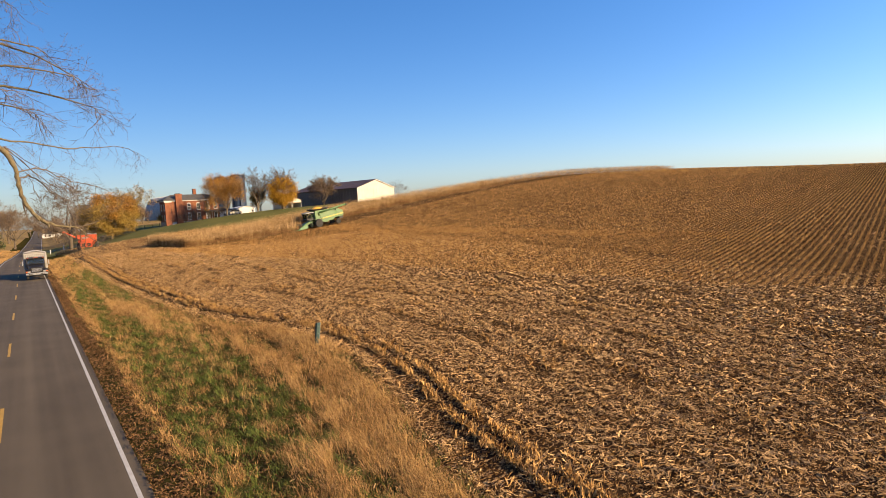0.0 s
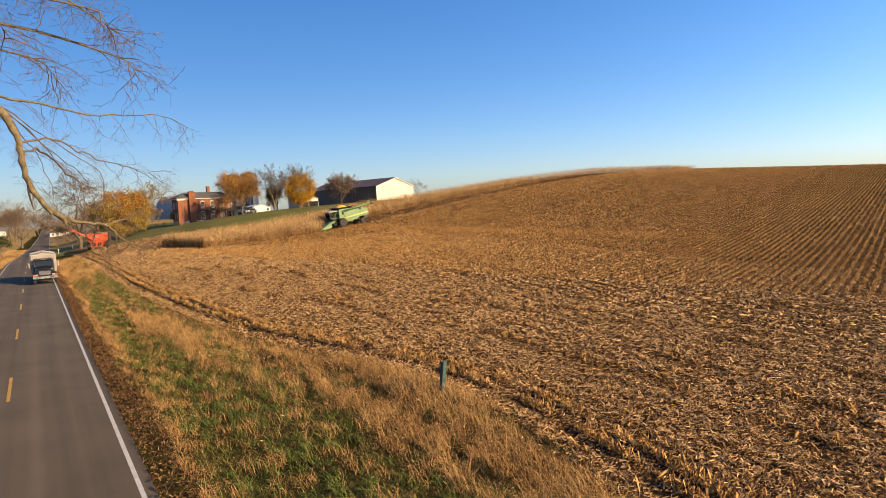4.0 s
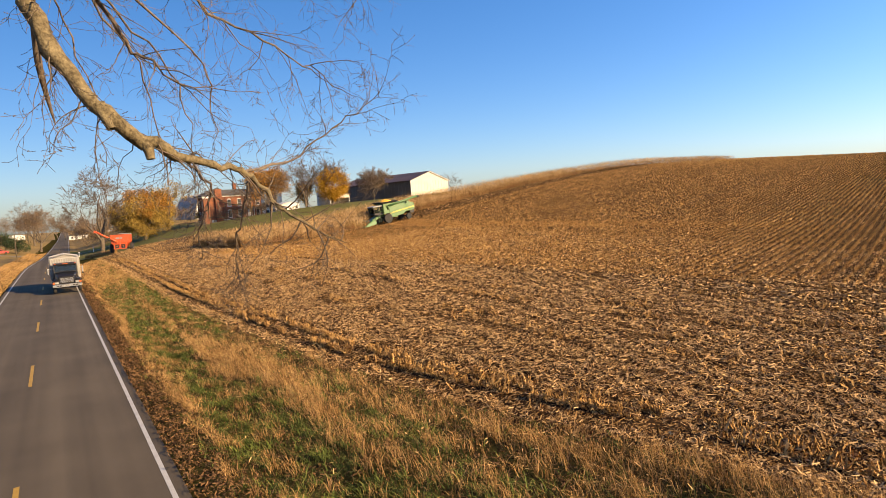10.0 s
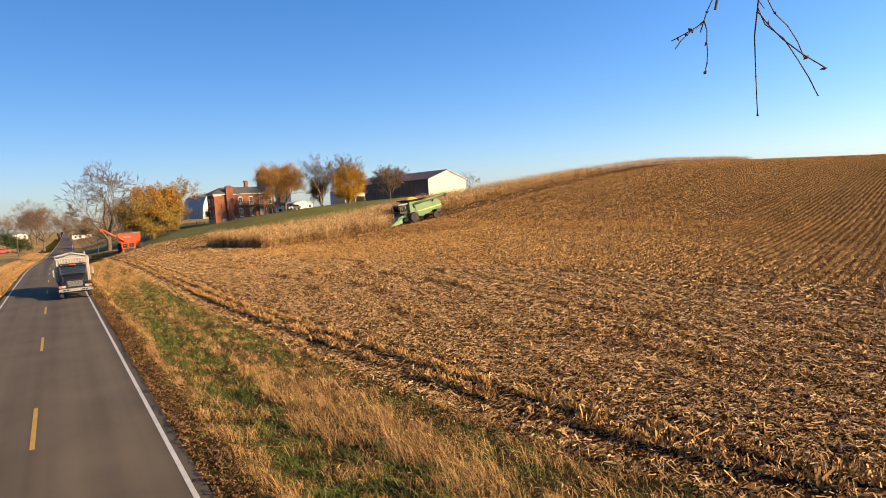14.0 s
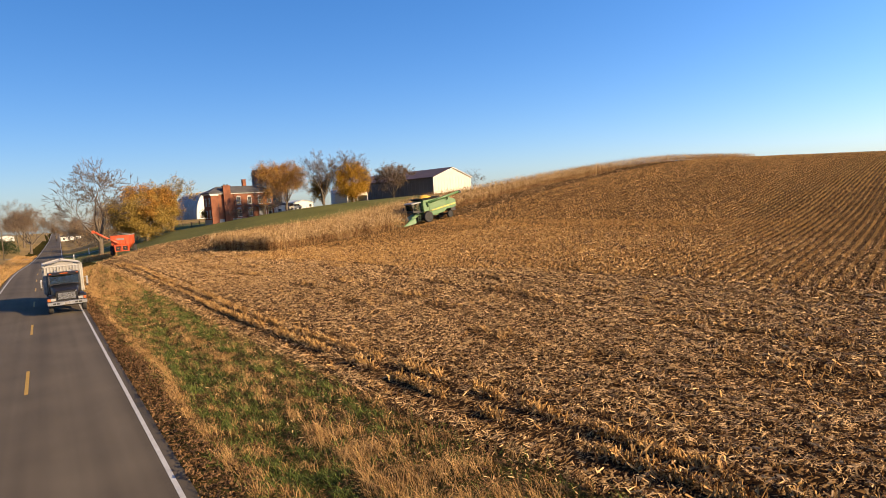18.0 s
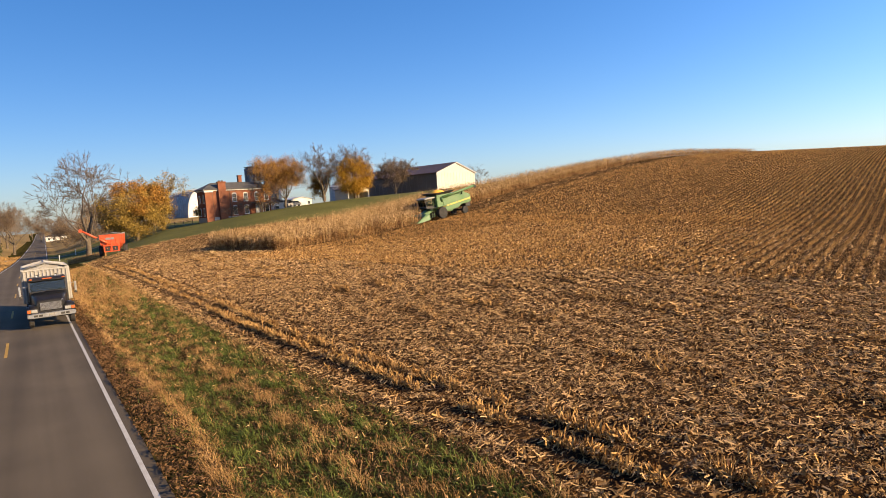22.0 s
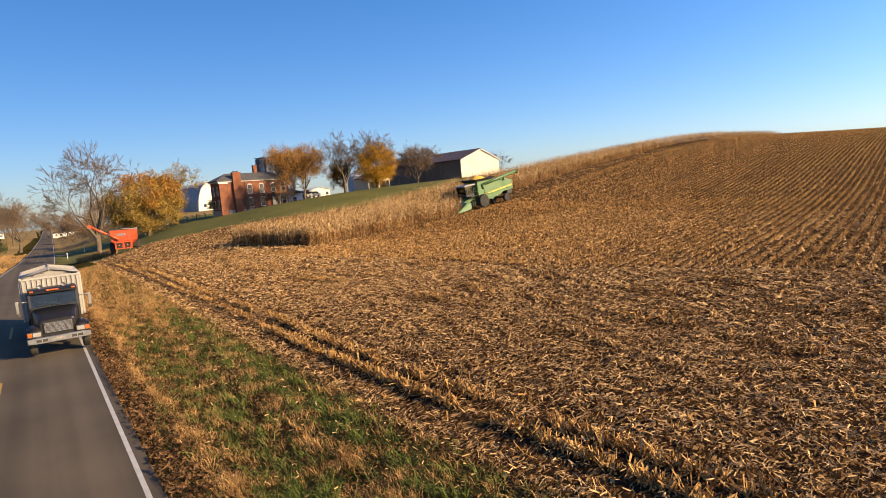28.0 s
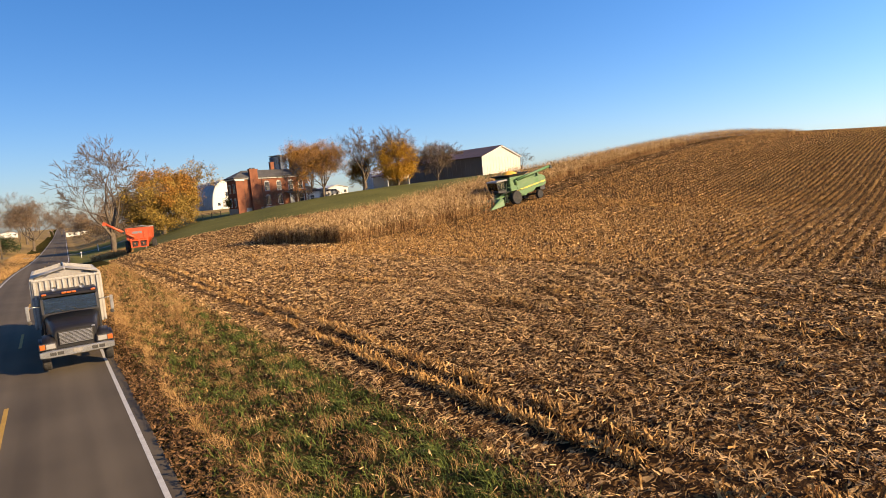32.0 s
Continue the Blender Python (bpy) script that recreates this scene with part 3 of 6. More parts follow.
# ---- grain truck on the road ----
def grain_truck():
    # local frame: front faces -y, bumper at y = 0
    t = holder("grain_truck", -0.93, 60.0, lz(-0.93, 62) + 0.12, 0, "black grain truck with a ribbed white box parked on the road", "truck")
    part("bumper", prism([(-1.2, 0.62), (-1.2, 0.83), (-0.98, 0.86), (0.98, 0.86), (1.2, 0.83), (1.2, 0.62), (0.9, 0.59), (-0.9, 0.59)], 0.0, 0.16, "y", bevel=0.02), M_CHROME, t, "worn silver bumper")
    for x in (-0.78, -0.55, 0.55, 0.78):
        part("bumper_slot", box(x - 0.1, x + 0.1, -0.006, 0.02, 0.665, 0.785, 0.01), M_DARK, t, "black slot in the bumper")
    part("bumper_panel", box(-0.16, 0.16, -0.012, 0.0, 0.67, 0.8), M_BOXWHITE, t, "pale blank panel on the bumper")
    # hood, sloped and rounded
    hood = bmesh.new()
    secs = [(0.22, 0.66, 0.86, 1.52), (0.45, 0.74, 0.86, 1.64), (1.2, 0.82, 0.9, 1.76), (2.2, 0.93, 0.95, 1.92)]
    rings = []
    for y, hw, z0, z1 in secs:
        rings.append([hood.verts.new((x, y, z)) for x, z in ((-hw, z0), (-hw, z1 - 0.16), (-hw * 0.95, z1 - 0.05), (-hw * 0.78, z1), (0, z1 + 0.03), (hw * 0.78, z1), (hw * 0.95, z1 - 0.05), (hw, z1 - 0.16), (hw, z0))])
    for a, c in zip(rings, rings[1:]):
        for i in range(8):
            hood.faces.new((a[i], a[i + 1], c[i + 1], c[i])).smooth = True
    hood.faces.new(rings[0])
    hood.faces.new(rings[-1][::-1])
    bmesh.ops.recalc_face_normals(hood, faces=hood.faces[:])
    part("hood", hood, M_BLACK, t)
    g = part("grille", box(-0.56, 0.56, 0.16, 0.24, 0.98, 1.47, 0.02), M_DARK, t)
    for i in range(9):
        part("grille_bar", box(-0.53, 0.53, 0.12, 0.165, 1.01 + i * 0.05, 1.037 + i * 0.05, 0.006), M_CHROME, g)
    part("badge", box(0.53, 0.64, 0.14, 0.2, 1.5, 1.55, 0.01), M_CHROME, t, "small silver badge")
    for s in (-1, 1):
        f = prism([(0.1, 0.86), (0.12, 1.1), (0.3, 1.28), (0.75, 1.36), (1.2, 1.28), (1.45, 1.0), (1.45, 0.72), (1.3, 0.72), (1.22, 0.98), (0.9, 1.1), (0.55, 1.02), (0.42, 0.72), (0.3, 0.62), (0.12, 0.62)], s * 0.62, s * 1.2, "x")
        bmesh.ops.bevel(f, geom=[e for e in f.edges if abs(e.verts[0].co.x - s * 1.2) < 1e-5 and abs(e.verts[1].co.x - s * 1.2) < 1e-5], offset=0.13, segments=4, affect="EDGES")
        for q in f.faces:
            q.smooth = True
        fender = part("fender", f, M_BLACK, t)
        hl = part("headlight", box(min(s * 0.68, s * 0.98), max(s * 0.68, s * 0.98), 0.06, 0.14, 0.92, 1.1, 0.015), M_LENS, fender, "clear rectangular headlight")
        part("turn_signal", box(min(s * 1.0, s * 1.17), max(s * 1.0, s * 1.17), 0.07, 0.14, 0.92, 1.1, 0.015), M_AMBER, hl, "amber turn signal")
        part("headlight_bezel", box(min(s * 0.65, s * 1.19), max(s * 0.65, s * 1.19), 0.09, 0.16, 0.89, 1.13, 0.01), M_DARK, fender)
        wheel(t, "front_wheel", s * 1.02, 0.95, 0.51, 0.51, 0.28, M_CHROME)
        for yy in (6.6, 7.9):
            for off in (0.92, 1.12) if yy < 7 else ():
                wheel(t, "rear_wheel", s * off * 0.98, yy, 0.51, 0.51, 0.2, M_BOXWHITE)
        arm = part("mirror_arm", rod((s * 0.95, 2.4, 2.25), (s * 1.4, 2.2, 2.3), 0.018), M_CHROME, t)
        part("mirror", box(min(s * 1.38, s * 1.5), max(s * 1.38, s * 1.5), 2.16, 2.24, 1.78, 2.36, 0.02), M_CHROME, arm, "tall chrome side mirror")
        part("spot_mirror", lathe([(0.02, -0.03), (0.08, -0.01), (0.08, 0.02), (0.02, 0.03)], 14, "y", (s * 1.42, 2.2, 1.7)), M_DARK, arm, "round convex mirror")
        part("cab_step", box(min(s * 0.9, s * 1.15), max(s * 0.9, s * 1.15), 1.7, 2.4, 0.45, 0.52, 0.01), M_GREY, t)
        part("fuel_tank", lathe([(0.05, -0.6), (0.3, -0.6), (0.3, 0.6), (0.05, 0.6)], 18, "y", (s * 0.85, 3.3, 0.7)), M_CHROME, t)
    # cab shell with openings for the glass
    cab = bmesh.new()
    box(-1.0, 1.0, 2.15, 3.9, 0.8, 1.98, 0.06, cab)
    box(-1.0, 1.0, 3.76, 3.9, 1.9, 2.66, 0.03, cab)
    prism([(2.22, 2.58), (2.3, 2.7), (2.6, 2.78), (3.6, 2.78), (3.92, 2.7), (3.92, 2.58)], -0.98, 0.98, "x", cab, 0.03)
    for s in (-1, 1):
        prism([(2.18, 1.96), (2.3, 1.96), (2.46, 2.6), (2.32, 2.6)], min(s * 0.9, s * 0.99), max(s * 0.9, s * 0.99), "x", cab)
        box(min(s * 0.92, s * 0.99), max(s * 0.92, s * 0.99), 3.3, 3.42, 1.96, 2.6, 0, cab)
    shell = part("cab", cab, M_BLACK, t)
    part("windshield", prism([(2.22, 1.98), (2.25, 1.98), (2.41, 2.58), (2.38, 2.58)], -0.9, 0.9, "x"), M_GLASS, shell, "tinted windshield")
    for s in (-1, 1):
        part("side_window", box(min(s * 0.945, s * 0.96), max(s * 0.945, s * 0.96), 2.45, 3.3, 1.98, 2.58), M_GLASS, shell)
        part("wiper", rod((s * 0.25, 2.2, 1.99), (s * 0.25 - 0.45, 2.3, 2.2), 0.012, 0.008, 6), M_DARK, shell)
        part("seat", prism([(2.9, 1.25), (3.45, 1.25), (3.6, 2.25), (3.4, 2.25), (3.3, 1.5), (2.9, 1.5)], s * 0.2, s * 0.8, "x", bevel=0.03), M_DARK, shell)
    part("steering_wheel", lathe([(0.18, -0.015), (0.22, -0.015), (0.22, 0.015), (0.18, 0.015)], 20, "y", (0.42, 2.75, 2.02)), M_DARK, shell)
    part("dashboard", prism([(2.3, 1.6), (2.65, 1.6), (2.6, 2.0), (2.3, 2.02)], -0.88, 0.88, "x"), M_DARK, shell)
    for x in (-0.84, -0.17, 0.0, 0.17, 0.84):
        part("marker_light", box(x - 0.08, x + 0.08, 2.2, 2.34, 2.68, 2.75, 0.015), M_AMBER, shell, "amber roof marker light")
    for x in (-0.48, 0.48):
        part("air_horn", lathe([(0.03, 0.55), (0.045, 0.1), (0.09, 0.0), (0.02, 0.05)], 12, "y", (x, 2.5, 2.89)), M_CHROME, shell, "chrome roof horn")
        part("horn_bracket", box(x - 0.03, x + 0.03, 2.7, 2.8, 2.76, 2.89), M_CHROME, shell)
    part("chassis", box(-0.42, 0.42, 0.4, 9.8, 0.62, 0.9, 0.02), M_DARK, t)
    part("front_axle", box(-1.0, 1.0, 0.88, 1.02, 0.45, 0.58, 0.02), M_DARK, t)
    part("rear_axle", box(-0.95, 0.95, 6.5, 6.7, 0.44, 0.6, 0.02), M_DARK, t)
    # ribbed grain box, open at the top, with peaked ends and a tarp on bows
    y0, y1, hw, z0, z1 = 4.25, 10.2, 1.25, 1.1, 3.16
    gb = part("grain_box", box(-hw, hw, y0, y1, z0, z0 + 0.12), M_BOXWHITE, t, "ribbed white steel grain box")
    part("front_wall", prism([(-hw, z0), (hw, z0), (hw, z1), (0, z1 + 0.3), (-hw, z1)], y0, y0 + 0.06, "y"), M_BOXWHITE, gb)
    part("rear_wall", prism([(-hw, z0), (hw, z0), (hw, z1), (0, z1 + 0.3), (-hw, z1)], y1 - 0.06, y1, "y"), M_BOXWHITE, gb)
    for s in (-1, 1):
        part("side_wall", box(min(s * hw, s * (hw - 0.05)), max(s * hw, s * (hw - 0.05)), y0 + 0.06, y1 - 0.06, z0 + 0.12, z1), M_BOXWHITE, gb)
        part("top_rail", box(min(s * (hw + 0.05), s * (hw - 0.08)), max(s * (hw + 0.05), s * (hw - 0.08)), y0, y1, z1, z1 + 0.1, 0.01), M_RIB, gb)
        for i in range(13):
            yy = y0 + 0.15 + i * (y1 - y0 - 0.3) / 12
            part("side_rib", box(min(s * hw, s * (hw + 0.07)), max(s * hw, s * (hw + 0.07)), yy - 0.05, yy + 0.05, z0, z1 - 0.002), M_RIB, gb)
    part("front_rail", box(-hw, hw, y0 - 0.05, y0 + 0.1, z1 - 0.03, z1 + 0.06, 0.01), M_RIB, gb)
    for i in range(12):
        x = -hw + 0.1 + i * (2 * hw - 0.2) / 11
        part("front_rib", box(x - 0.04, x + 0.04, y0 - 0.07, y0, z0, z1 - 0.04), M_RIB, gb)
    for i in range(9):
        yy = y0 + 0.25 + i * (y1 - y0 - 0.5) / 8
        bow = bmesh.new()
        rod((-hw, yy, z1 + 0.08), (0, yy, z1 + 0.36), 0.028, 0.028, 6, bow)
        rod((0, yy, z1 + 0.36), (hw, yy, z1 + 0.08), 0.028, 0.028, 6, bow)
        part("tarp_bow", bow, M_RIB, gb, "white steel tarp bow")
    part("ridge_pole", rod((0, y0, z1 + 0.38), (0, y1, z1 + 0.38), 0.03), M_RIB, gb)
    tp = bmesh.new()
    rng = random.Random(5)
    cols = [(-hw - 0.03, 0.1), (-hw * 0.5, 0.26), (0.0, 0.41), (hw * 0.5, 0.26), (hw + 0.03, 0.1)]
    grid = []
    for j in range(6):
        yy = y0 + j * (y1 - y0) / 13
        grid.append([tp.verts.new((x, yy, z1 + h - 0.05 * (j % 2) * (0 < i < 4) + rng.uniform(-0.015, 0.015))) for i, (x, h) in enumerate(cols)])
    for a, c in zip(grid, grid[1:]):
        for i in range(4):
            tp.faces.new((a[i], a[i + 1], c[i + 1], c[i])).smooth = True
    ex = bmesh.ops.extrude_face_region(tp, geom=tp.faces[:])
    bmesh.ops.translate(tp, verts=[v for v in ex["geom"] if isinstance(v, bmesh.types.BMVert)], vec=(0, 0, 0.012))
    part("tarp", tp, M_TARP, gb, "dusty pale tarp over the front of the box")
    part("grain_load", box(-hw + 0.06, hw - 0.06, y0 + 0.07, y1 - 0.07, z0 + 0.13, z0 + 0.5), M_DARK, gb, "dark empty box floor")
    return t


grain_truck()


# ---- orange grain cart at the edge of the field ----
def grain_cart():
    # local frame: the end towards the camera faces -y
    x, y = 10.35, 136.6
    c = holder("grain_cart", x, y, lz(x, y), -13, "orange grain cart with a folded auger parked on stubble", "grain cart")
    tub = bmesh.new()
    low = [tub.verts.new(p) for p in ((-0.9, 0.6, 0.95), (0.9, 0.6, 0.95), (0.9, 3.6, 0.95), (-0.9, 3.6, 0.95))]
    mid = [tub.verts.new(p) for p in ((-1.7, 0.0, 2.1), (1.7, 0.0, 2.1), (1.7, 4.6, 2.1), (-1.7, 4.6, 2.1))]
    top = [tub.verts.new(p) for p in ((-1.78, -0.05, 3.75), (1.78, -0.05, 3.75), (1.78, 4.7, 3.75), (-1.78, 4.7, 3.75))]
    inn = [tub.verts.new(p) for p in ((-1.7, 0.03, 3.75), (1.7, 0.03, 3.75), (1.7, 4.62, 3.75), (-1.7, 4.62, 3.75))]
    bot = [tub.verts.new(p) for p in ((-1.6, 0.1, 2.2), (1.6, 0.1, 2.2), (1.6, 4.5, 2.2), (-1.6, 4.5, 2.2))]
    tub.faces.new(low[::-1])
    for a, b in ((low, mid), (mid, top), (top, inn), (inn, bot)):
        for i in range(4):
            tub.faces.new((a[i], a[(i + 1) % 4], b[(i + 1) % 4], b[i]))
    tub.faces.new(bot)
    bmesh.ops.recalc_face_normals(tub, faces=tub.faces[:])
    body = part("tub", tub, M_ORANGE, c)
    for i in range(5):
        xx = -1.5 + i * 0.75
        part("end_rib", box(xx - 0.03, xx + 0.03, -0.09, -0.02, 2.15, 3.7), M_ORANGE, body)
    part("top_rim", box(-1.82, 1.82, -0.1, 0.0, 3.68, 3.8, 0.01), M_ORANGE, body)
    part("roll_tarp", lathe([(0.02, -2.4), (0.09, -2.4), (0.09, 2.4), (0.02, 2.4)], 10, "y", (1.72, 2.3, 3.86)), M_TARP, c, "pale rolled tarp along the rim")
    part("tarp", prism([(-1.8, 3.78), (0, 4.02), (1.8, 3.78), (1.8, 3.8), (0, 4.05), (-1.8, 3.8)], -0.08, 4.7, "y"), M_TARP, c, "pale tarp over the top")
    fr = part("end_frame", box(-1.25, 1.25, -0.12, 0.0, 0.75, 0.9, 0.01), M_ORANGE, c)
    for xx in (-1.25, -0.1, 1.05):
        part("upright", box(xx, xx + 0.2, -0.12, 0.0, 0.9, 2.1, 0.01), M_ORANGE, fr)
    part("cross_bar", box(-1.25, 1.25, -0.13, 0.01, 1.75, 1.95, 0.01), M_ORANGE, fr)
    for xx in (-0.65, 0.55):
        part("access_panel", box(xx - 0.35, xx + 0.35, 0.1, 0.14, 0.95, 1.7), M_DARK, fr)
        part("lamp", lathe([(0.02, -0.16), (0.1, -0.15), (0.1, -0.1), (0.02, -0.09)], 12, "y", (xx, 0, 1.35)), M_AMBER, fr, "round amber lamp")
    part("axle", box(-1.9, 1.9, 2.1, 2.4, 0.7, 0.95, 0.02), M_DARK, c)
    for s in (-1, 1):
        wheel(c, "wheel", s * 1.9, 2.2, 0.92, 0.92, 0.62, M_CREAM, lugs=16)
    part("tongue", prism([(4.2, 0.7), (6.6, 0.55), (6.6, 0.72), (4.2, 0.95)], -0.15, 0.15, "x"), M_ORANGE, c)
    part("jack", rod((0.2, 6.0, -0.02), (0.2, 6.0, 0.7), 0.05), M_GREY, c)
    # auger folded across the end and up over the corner
    aug = part("auger_tube", rod((-0.5, -0.3, 2.3), (-1.95, -0.34, 3.2), 0.17, 0.17, 14), M_ORANGE, c, "orange auger tube")
    part("auger_outer_tube", rod((-1.9, -0.34, 3.17), (-4.3, -0.5, 4.75), 0.18, 0.18, 14), M_ORANGE, aug)
    part("spout", prism([(-4.65, 4.5), (-4.2, 4.5), (-4.1, 4.95), (-4.55, 5.05)], -0.75, -0.28, "y", bevel=0.02), M_ORANGE, aug, "orange discharge spout")
    part("auger_hinge", box(-2.1, -1.7, -0.6, -0.1, 2.95, 3.35, 0.03), M_DARK, aug)
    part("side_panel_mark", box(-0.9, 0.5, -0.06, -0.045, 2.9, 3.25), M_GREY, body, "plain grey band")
    return c


grain_cart()


def uv(u, v):
    return CORN.x + ROW.x * u - ROW.y * v, CORN.y + ROW.y * u + ROW.x * v


# ---- combine harvester at work in the standing corn ----
CUT_U = 30.5  # the header stands here along the rows


def combine():
    # local frame: +x is forwards, towards the road; near front wheel at (0, 1.55)
    x, y = uv(34.0, 1.55)
    rz = math.degrees(math.atan2(-ROW.y, -ROW.x))
    zf, zr = lz(*uv(34.0, 1.5)), lz(*uv(38.8, 1.5))
    c = new("combine_harvester")
    c.matrix_world = Matrix.Translation((x, y, zf)) @ pose(0, 0, 0, 0, 0, rz - 11) @ pose(0, 0, 0, 0, math.degrees(math.atan2(zr - zf, 4.8))) @ Matrix.Scale(1.14, 4)
    tagged(c, "green combine harvester with yellow stripe cutting dry corn", "combine harvester")
    body = part("body", prism([(0.55, 1.35), (0.55, 3.2), (-1.2, 3.25), (-5.6, 3.1), (-6.3, 2.75), (-6.35, 1.75), (-5.6, 1.55), (-4.2, 1.5), (-3.6, 1.1), (-1.6, 0.95)], -1.4, 1.4, "y", bevel=0.06), M_GREEN, c)
    for s in (-1, 1):
        part("side_panel", prism([(-0.6, 1.75), (-0.6, 2.95), (-6.0, 2.78), (-6.1, 2.0)], min(s * 1.4, s * 1.46), max(s * 1.4, s * 1.46), "y", bevel=0.015), M_GREEN, body)
        part("side_stripe", prism([(0.5, 1.5), (0.5, 1.66), (-6.1, 2.3), (-6.1, 2.12)], min(s * 1.46, s * 1.475), max(s * 1.46, s * 1.475), "y"), M_STRIPE, body, "yellow stripe along the side")
        for k in range(3):
            part("stripe_gap", box(-1.9 - k * 1.6, -1.7 - k * 1.6, min(s * 1.47, s * 1.482), max(s * 1.47, s * 1.482), 1.55 + k * 0.15, 1.95 + k * 0.15), M_GREEN, body)
        part("lower_shield", prism([(-0.6, 0.95), (-0.7, 1.7), (-3.2, 1.75), (-2.3, 0.8)], min(s * 1.2, s * 1.3), max(s * 1.2, s * 1.3), "y", bevel=0.01), M_GREEN, body)
    # grain tank with flared top and a heap of grain
    tank = part("grain_tank", prism([(0.4, 3.2), (-2.3, 3.2), (-2.3, 3.5), (0.4, 3.5)], -1.3, 1.3, "y", bevel=0.02), M_GREEN, c)
    fl = bmesh.new()
    a = [fl.verts.new(p) for p in ((0.4, -1.3, 3.5), (0.4, 1.3, 3.5), (-2.3, 1.3, 3.5), (-2.3, -1.3, 3.5))]
    b = [fl.verts.new(p) for p in ((0.95, -1.75, 3.85), (0.95, 1.75, 3.85), (-2.85, 1.75, 3.85), (-2.85, -1.75, 3.85))]
    d = [fl.verts.new(p) for p in ((0.9, -1.7, 3.87), (0.9, 1.7, 3.87), (-2.8, 1.7, 3.87), (-2.8, -1.7, 3.87))]
    e = [fl.verts.new(p) for p in ((0.36, -1.26, 3.53), (0.36, 1.26, 3.53), (-2.26, 1.26, 3.53), (-2.26, -1.26, 3.53))]
    for p, q in ((a, b), (b, d), (d, e)):
        for i in range(4):
            fl.faces.new((p[i], p[(i + 1) % 4], q[(i + 1) % 4], q[i]))
    bmesh.ops.recalc_face_normals(fl, faces=fl.faces[:])
    part("tank_extension", fl, M_DARK, tank, "dark flared tank extension")
    heap = bmesh.new()
    rng = random.Random(3)
    prev = None
    for k, (r, h) in enumerate(((1.0, 3.6), (0.8, 3.9), (0.55, 4.1), (0.28, 4.22), (0.05, 4.26))):
        ring = [heap.verts.new((-0.9 + math.cos(i * math.pi / 8) * r * 1.35 + rng.uniform(-0.05, 0.05), math.sin(i * math.pi / 8) * r * 1.25, h + rng.uniform(-0.02, 0.02))) for i in range(16)]
        if prev:
            for i in range(16):
                heap.faces.new((prev[i], prev[(i + 1) % 16], ring[(i + 1) % 16], ring[i])).smooth = True
        prev = ring
    heap.faces.new(prev)
    part("grain_heap", heap, M_KERNEL, tank, "heap of golden maize grain")
    # cab
    cab = part("cab", prism([(0.6, 1.75), (2.15, 1.75), (2.3, 1.95), (2.2, 2.1), (0.6, 2.1)], -0.85, 0.85, "y", bevel=0.03), M_DARK, c, "dark glazed cab")
    part("cab_roof", prism([(0.45, 3.15), (2.5, 3.12), (2.55, 3.25), (2.2, 3.36), (0.5, 3.36)], -1.0, 1.0, "y", bevel=0.05), M_GREY, cab, "grey cab roof")
    part("windscreen", prism([(2.14, 2.1), (2.2, 2.1), (2.42, 3.12), (2.36, 3.12)], -0.8, 0.8, "y"), M_GLASS, cab)
    for s in (-1, 1):
        part("side_glass", prism([(0.75, 2.1), (2.12, 2.1), (2.34, 3.12), (0.75, 3.12)], min(s * 0.8, s * 0.83), max(s * 0.8, s * 0.83), "y"), M_GLASS, cab)
        part("pillar", prism([(2.1, 2.08), (2.2, 2.08), (2.42, 3.14), (2.32, 3.14)], min(s * 0.8, s * 0.88), max(s * 0.8, s * 0.88), "y"), M_DARK, cab)
        part("rear_pillar", box(0.6, 0.75, min(s * 0.8, s * 0.88), max(s * 0.8, s * 0.88), 2.08, 3.14), M_DARK, cab)
        part("work_lamp", box(2.45, 2.55, s * 0.7 - 0.1, s * 0.7 + 0.1, 3.12, 3.22, 0.01), M_LENS, cab)
        part("mirror", box(2.45, 2.5, min(s * 1.2, s * 1.4), max(s * 1.2, s * 1.4), 2.3, 2.8, 0.01), M_DARK, cab)
        part("mirror_arm", rod((2.3, s * 0.85, 2.9), (2.48, s * 1.3, 2.75), 0.02, 0.02, 6), M_DARK, cab)
    part("seat", prism([(0.9, 2.1), (1.5, 2.1), (1.5, 2.35), (1.1, 2.4), (1.0, 2.9), (0.85, 2.9)], -0.28, 0.28, "y", bevel=0.02), M_DARK, cab)
    part("back_wall", box(0.52, 0.6, -0.95, 0.95, 1.75, 3.2), M_DARK, cab)
    # ladder and platform on the near side
    plat = part("platform", box(0.5, 2.1, 0.88, 1.5, 1.7, 1.77, 0.01), M_DARK, c)
    rail = bmesh.new()
    for p, q in (((0.5, 1.48, 1.75), (0.5, 1.48, 2.75)), ((1.4, 1.48, 1.75), (1.4, 1.48, 2.75)), ((0.5, 1.48, 2.75), (1.4, 1.48, 2.75)), ((0.5, 1.48, 2.3), (1.4, 1.48, 2.3))):
        rod(p, q, 0.02, 0.02, 6, rail)
    part("handrail", rail, M_GREEN, plat)
    for k in range(5):
        part("ladder_step", box(1.5, 1.95, 1.5, 1.62, 0.5 + k * 0.28, 0.54 + k * 0.28), M_DARK, plat)
    for xx in (1.5, 1.93):
        part("ladder_side", box(xx, xx + 0.03, 1.5, 1.6, 0.45, 1.75), M_GREEN, plat)
    # engine deck, chopper
    part("engine_hood", prism([(-2.9, 3.15), (-2.9, 3.45), (-5.2, 3.4), (-5.7, 3.05)], -1.1, 1.1, "y", bevel=0.04), M_GREEN, c)
    part("exhaust", rod((-3.6, -0.7, 3.4), (-3.6, -0.7, 4.0), 0.07), M_GREY, c)
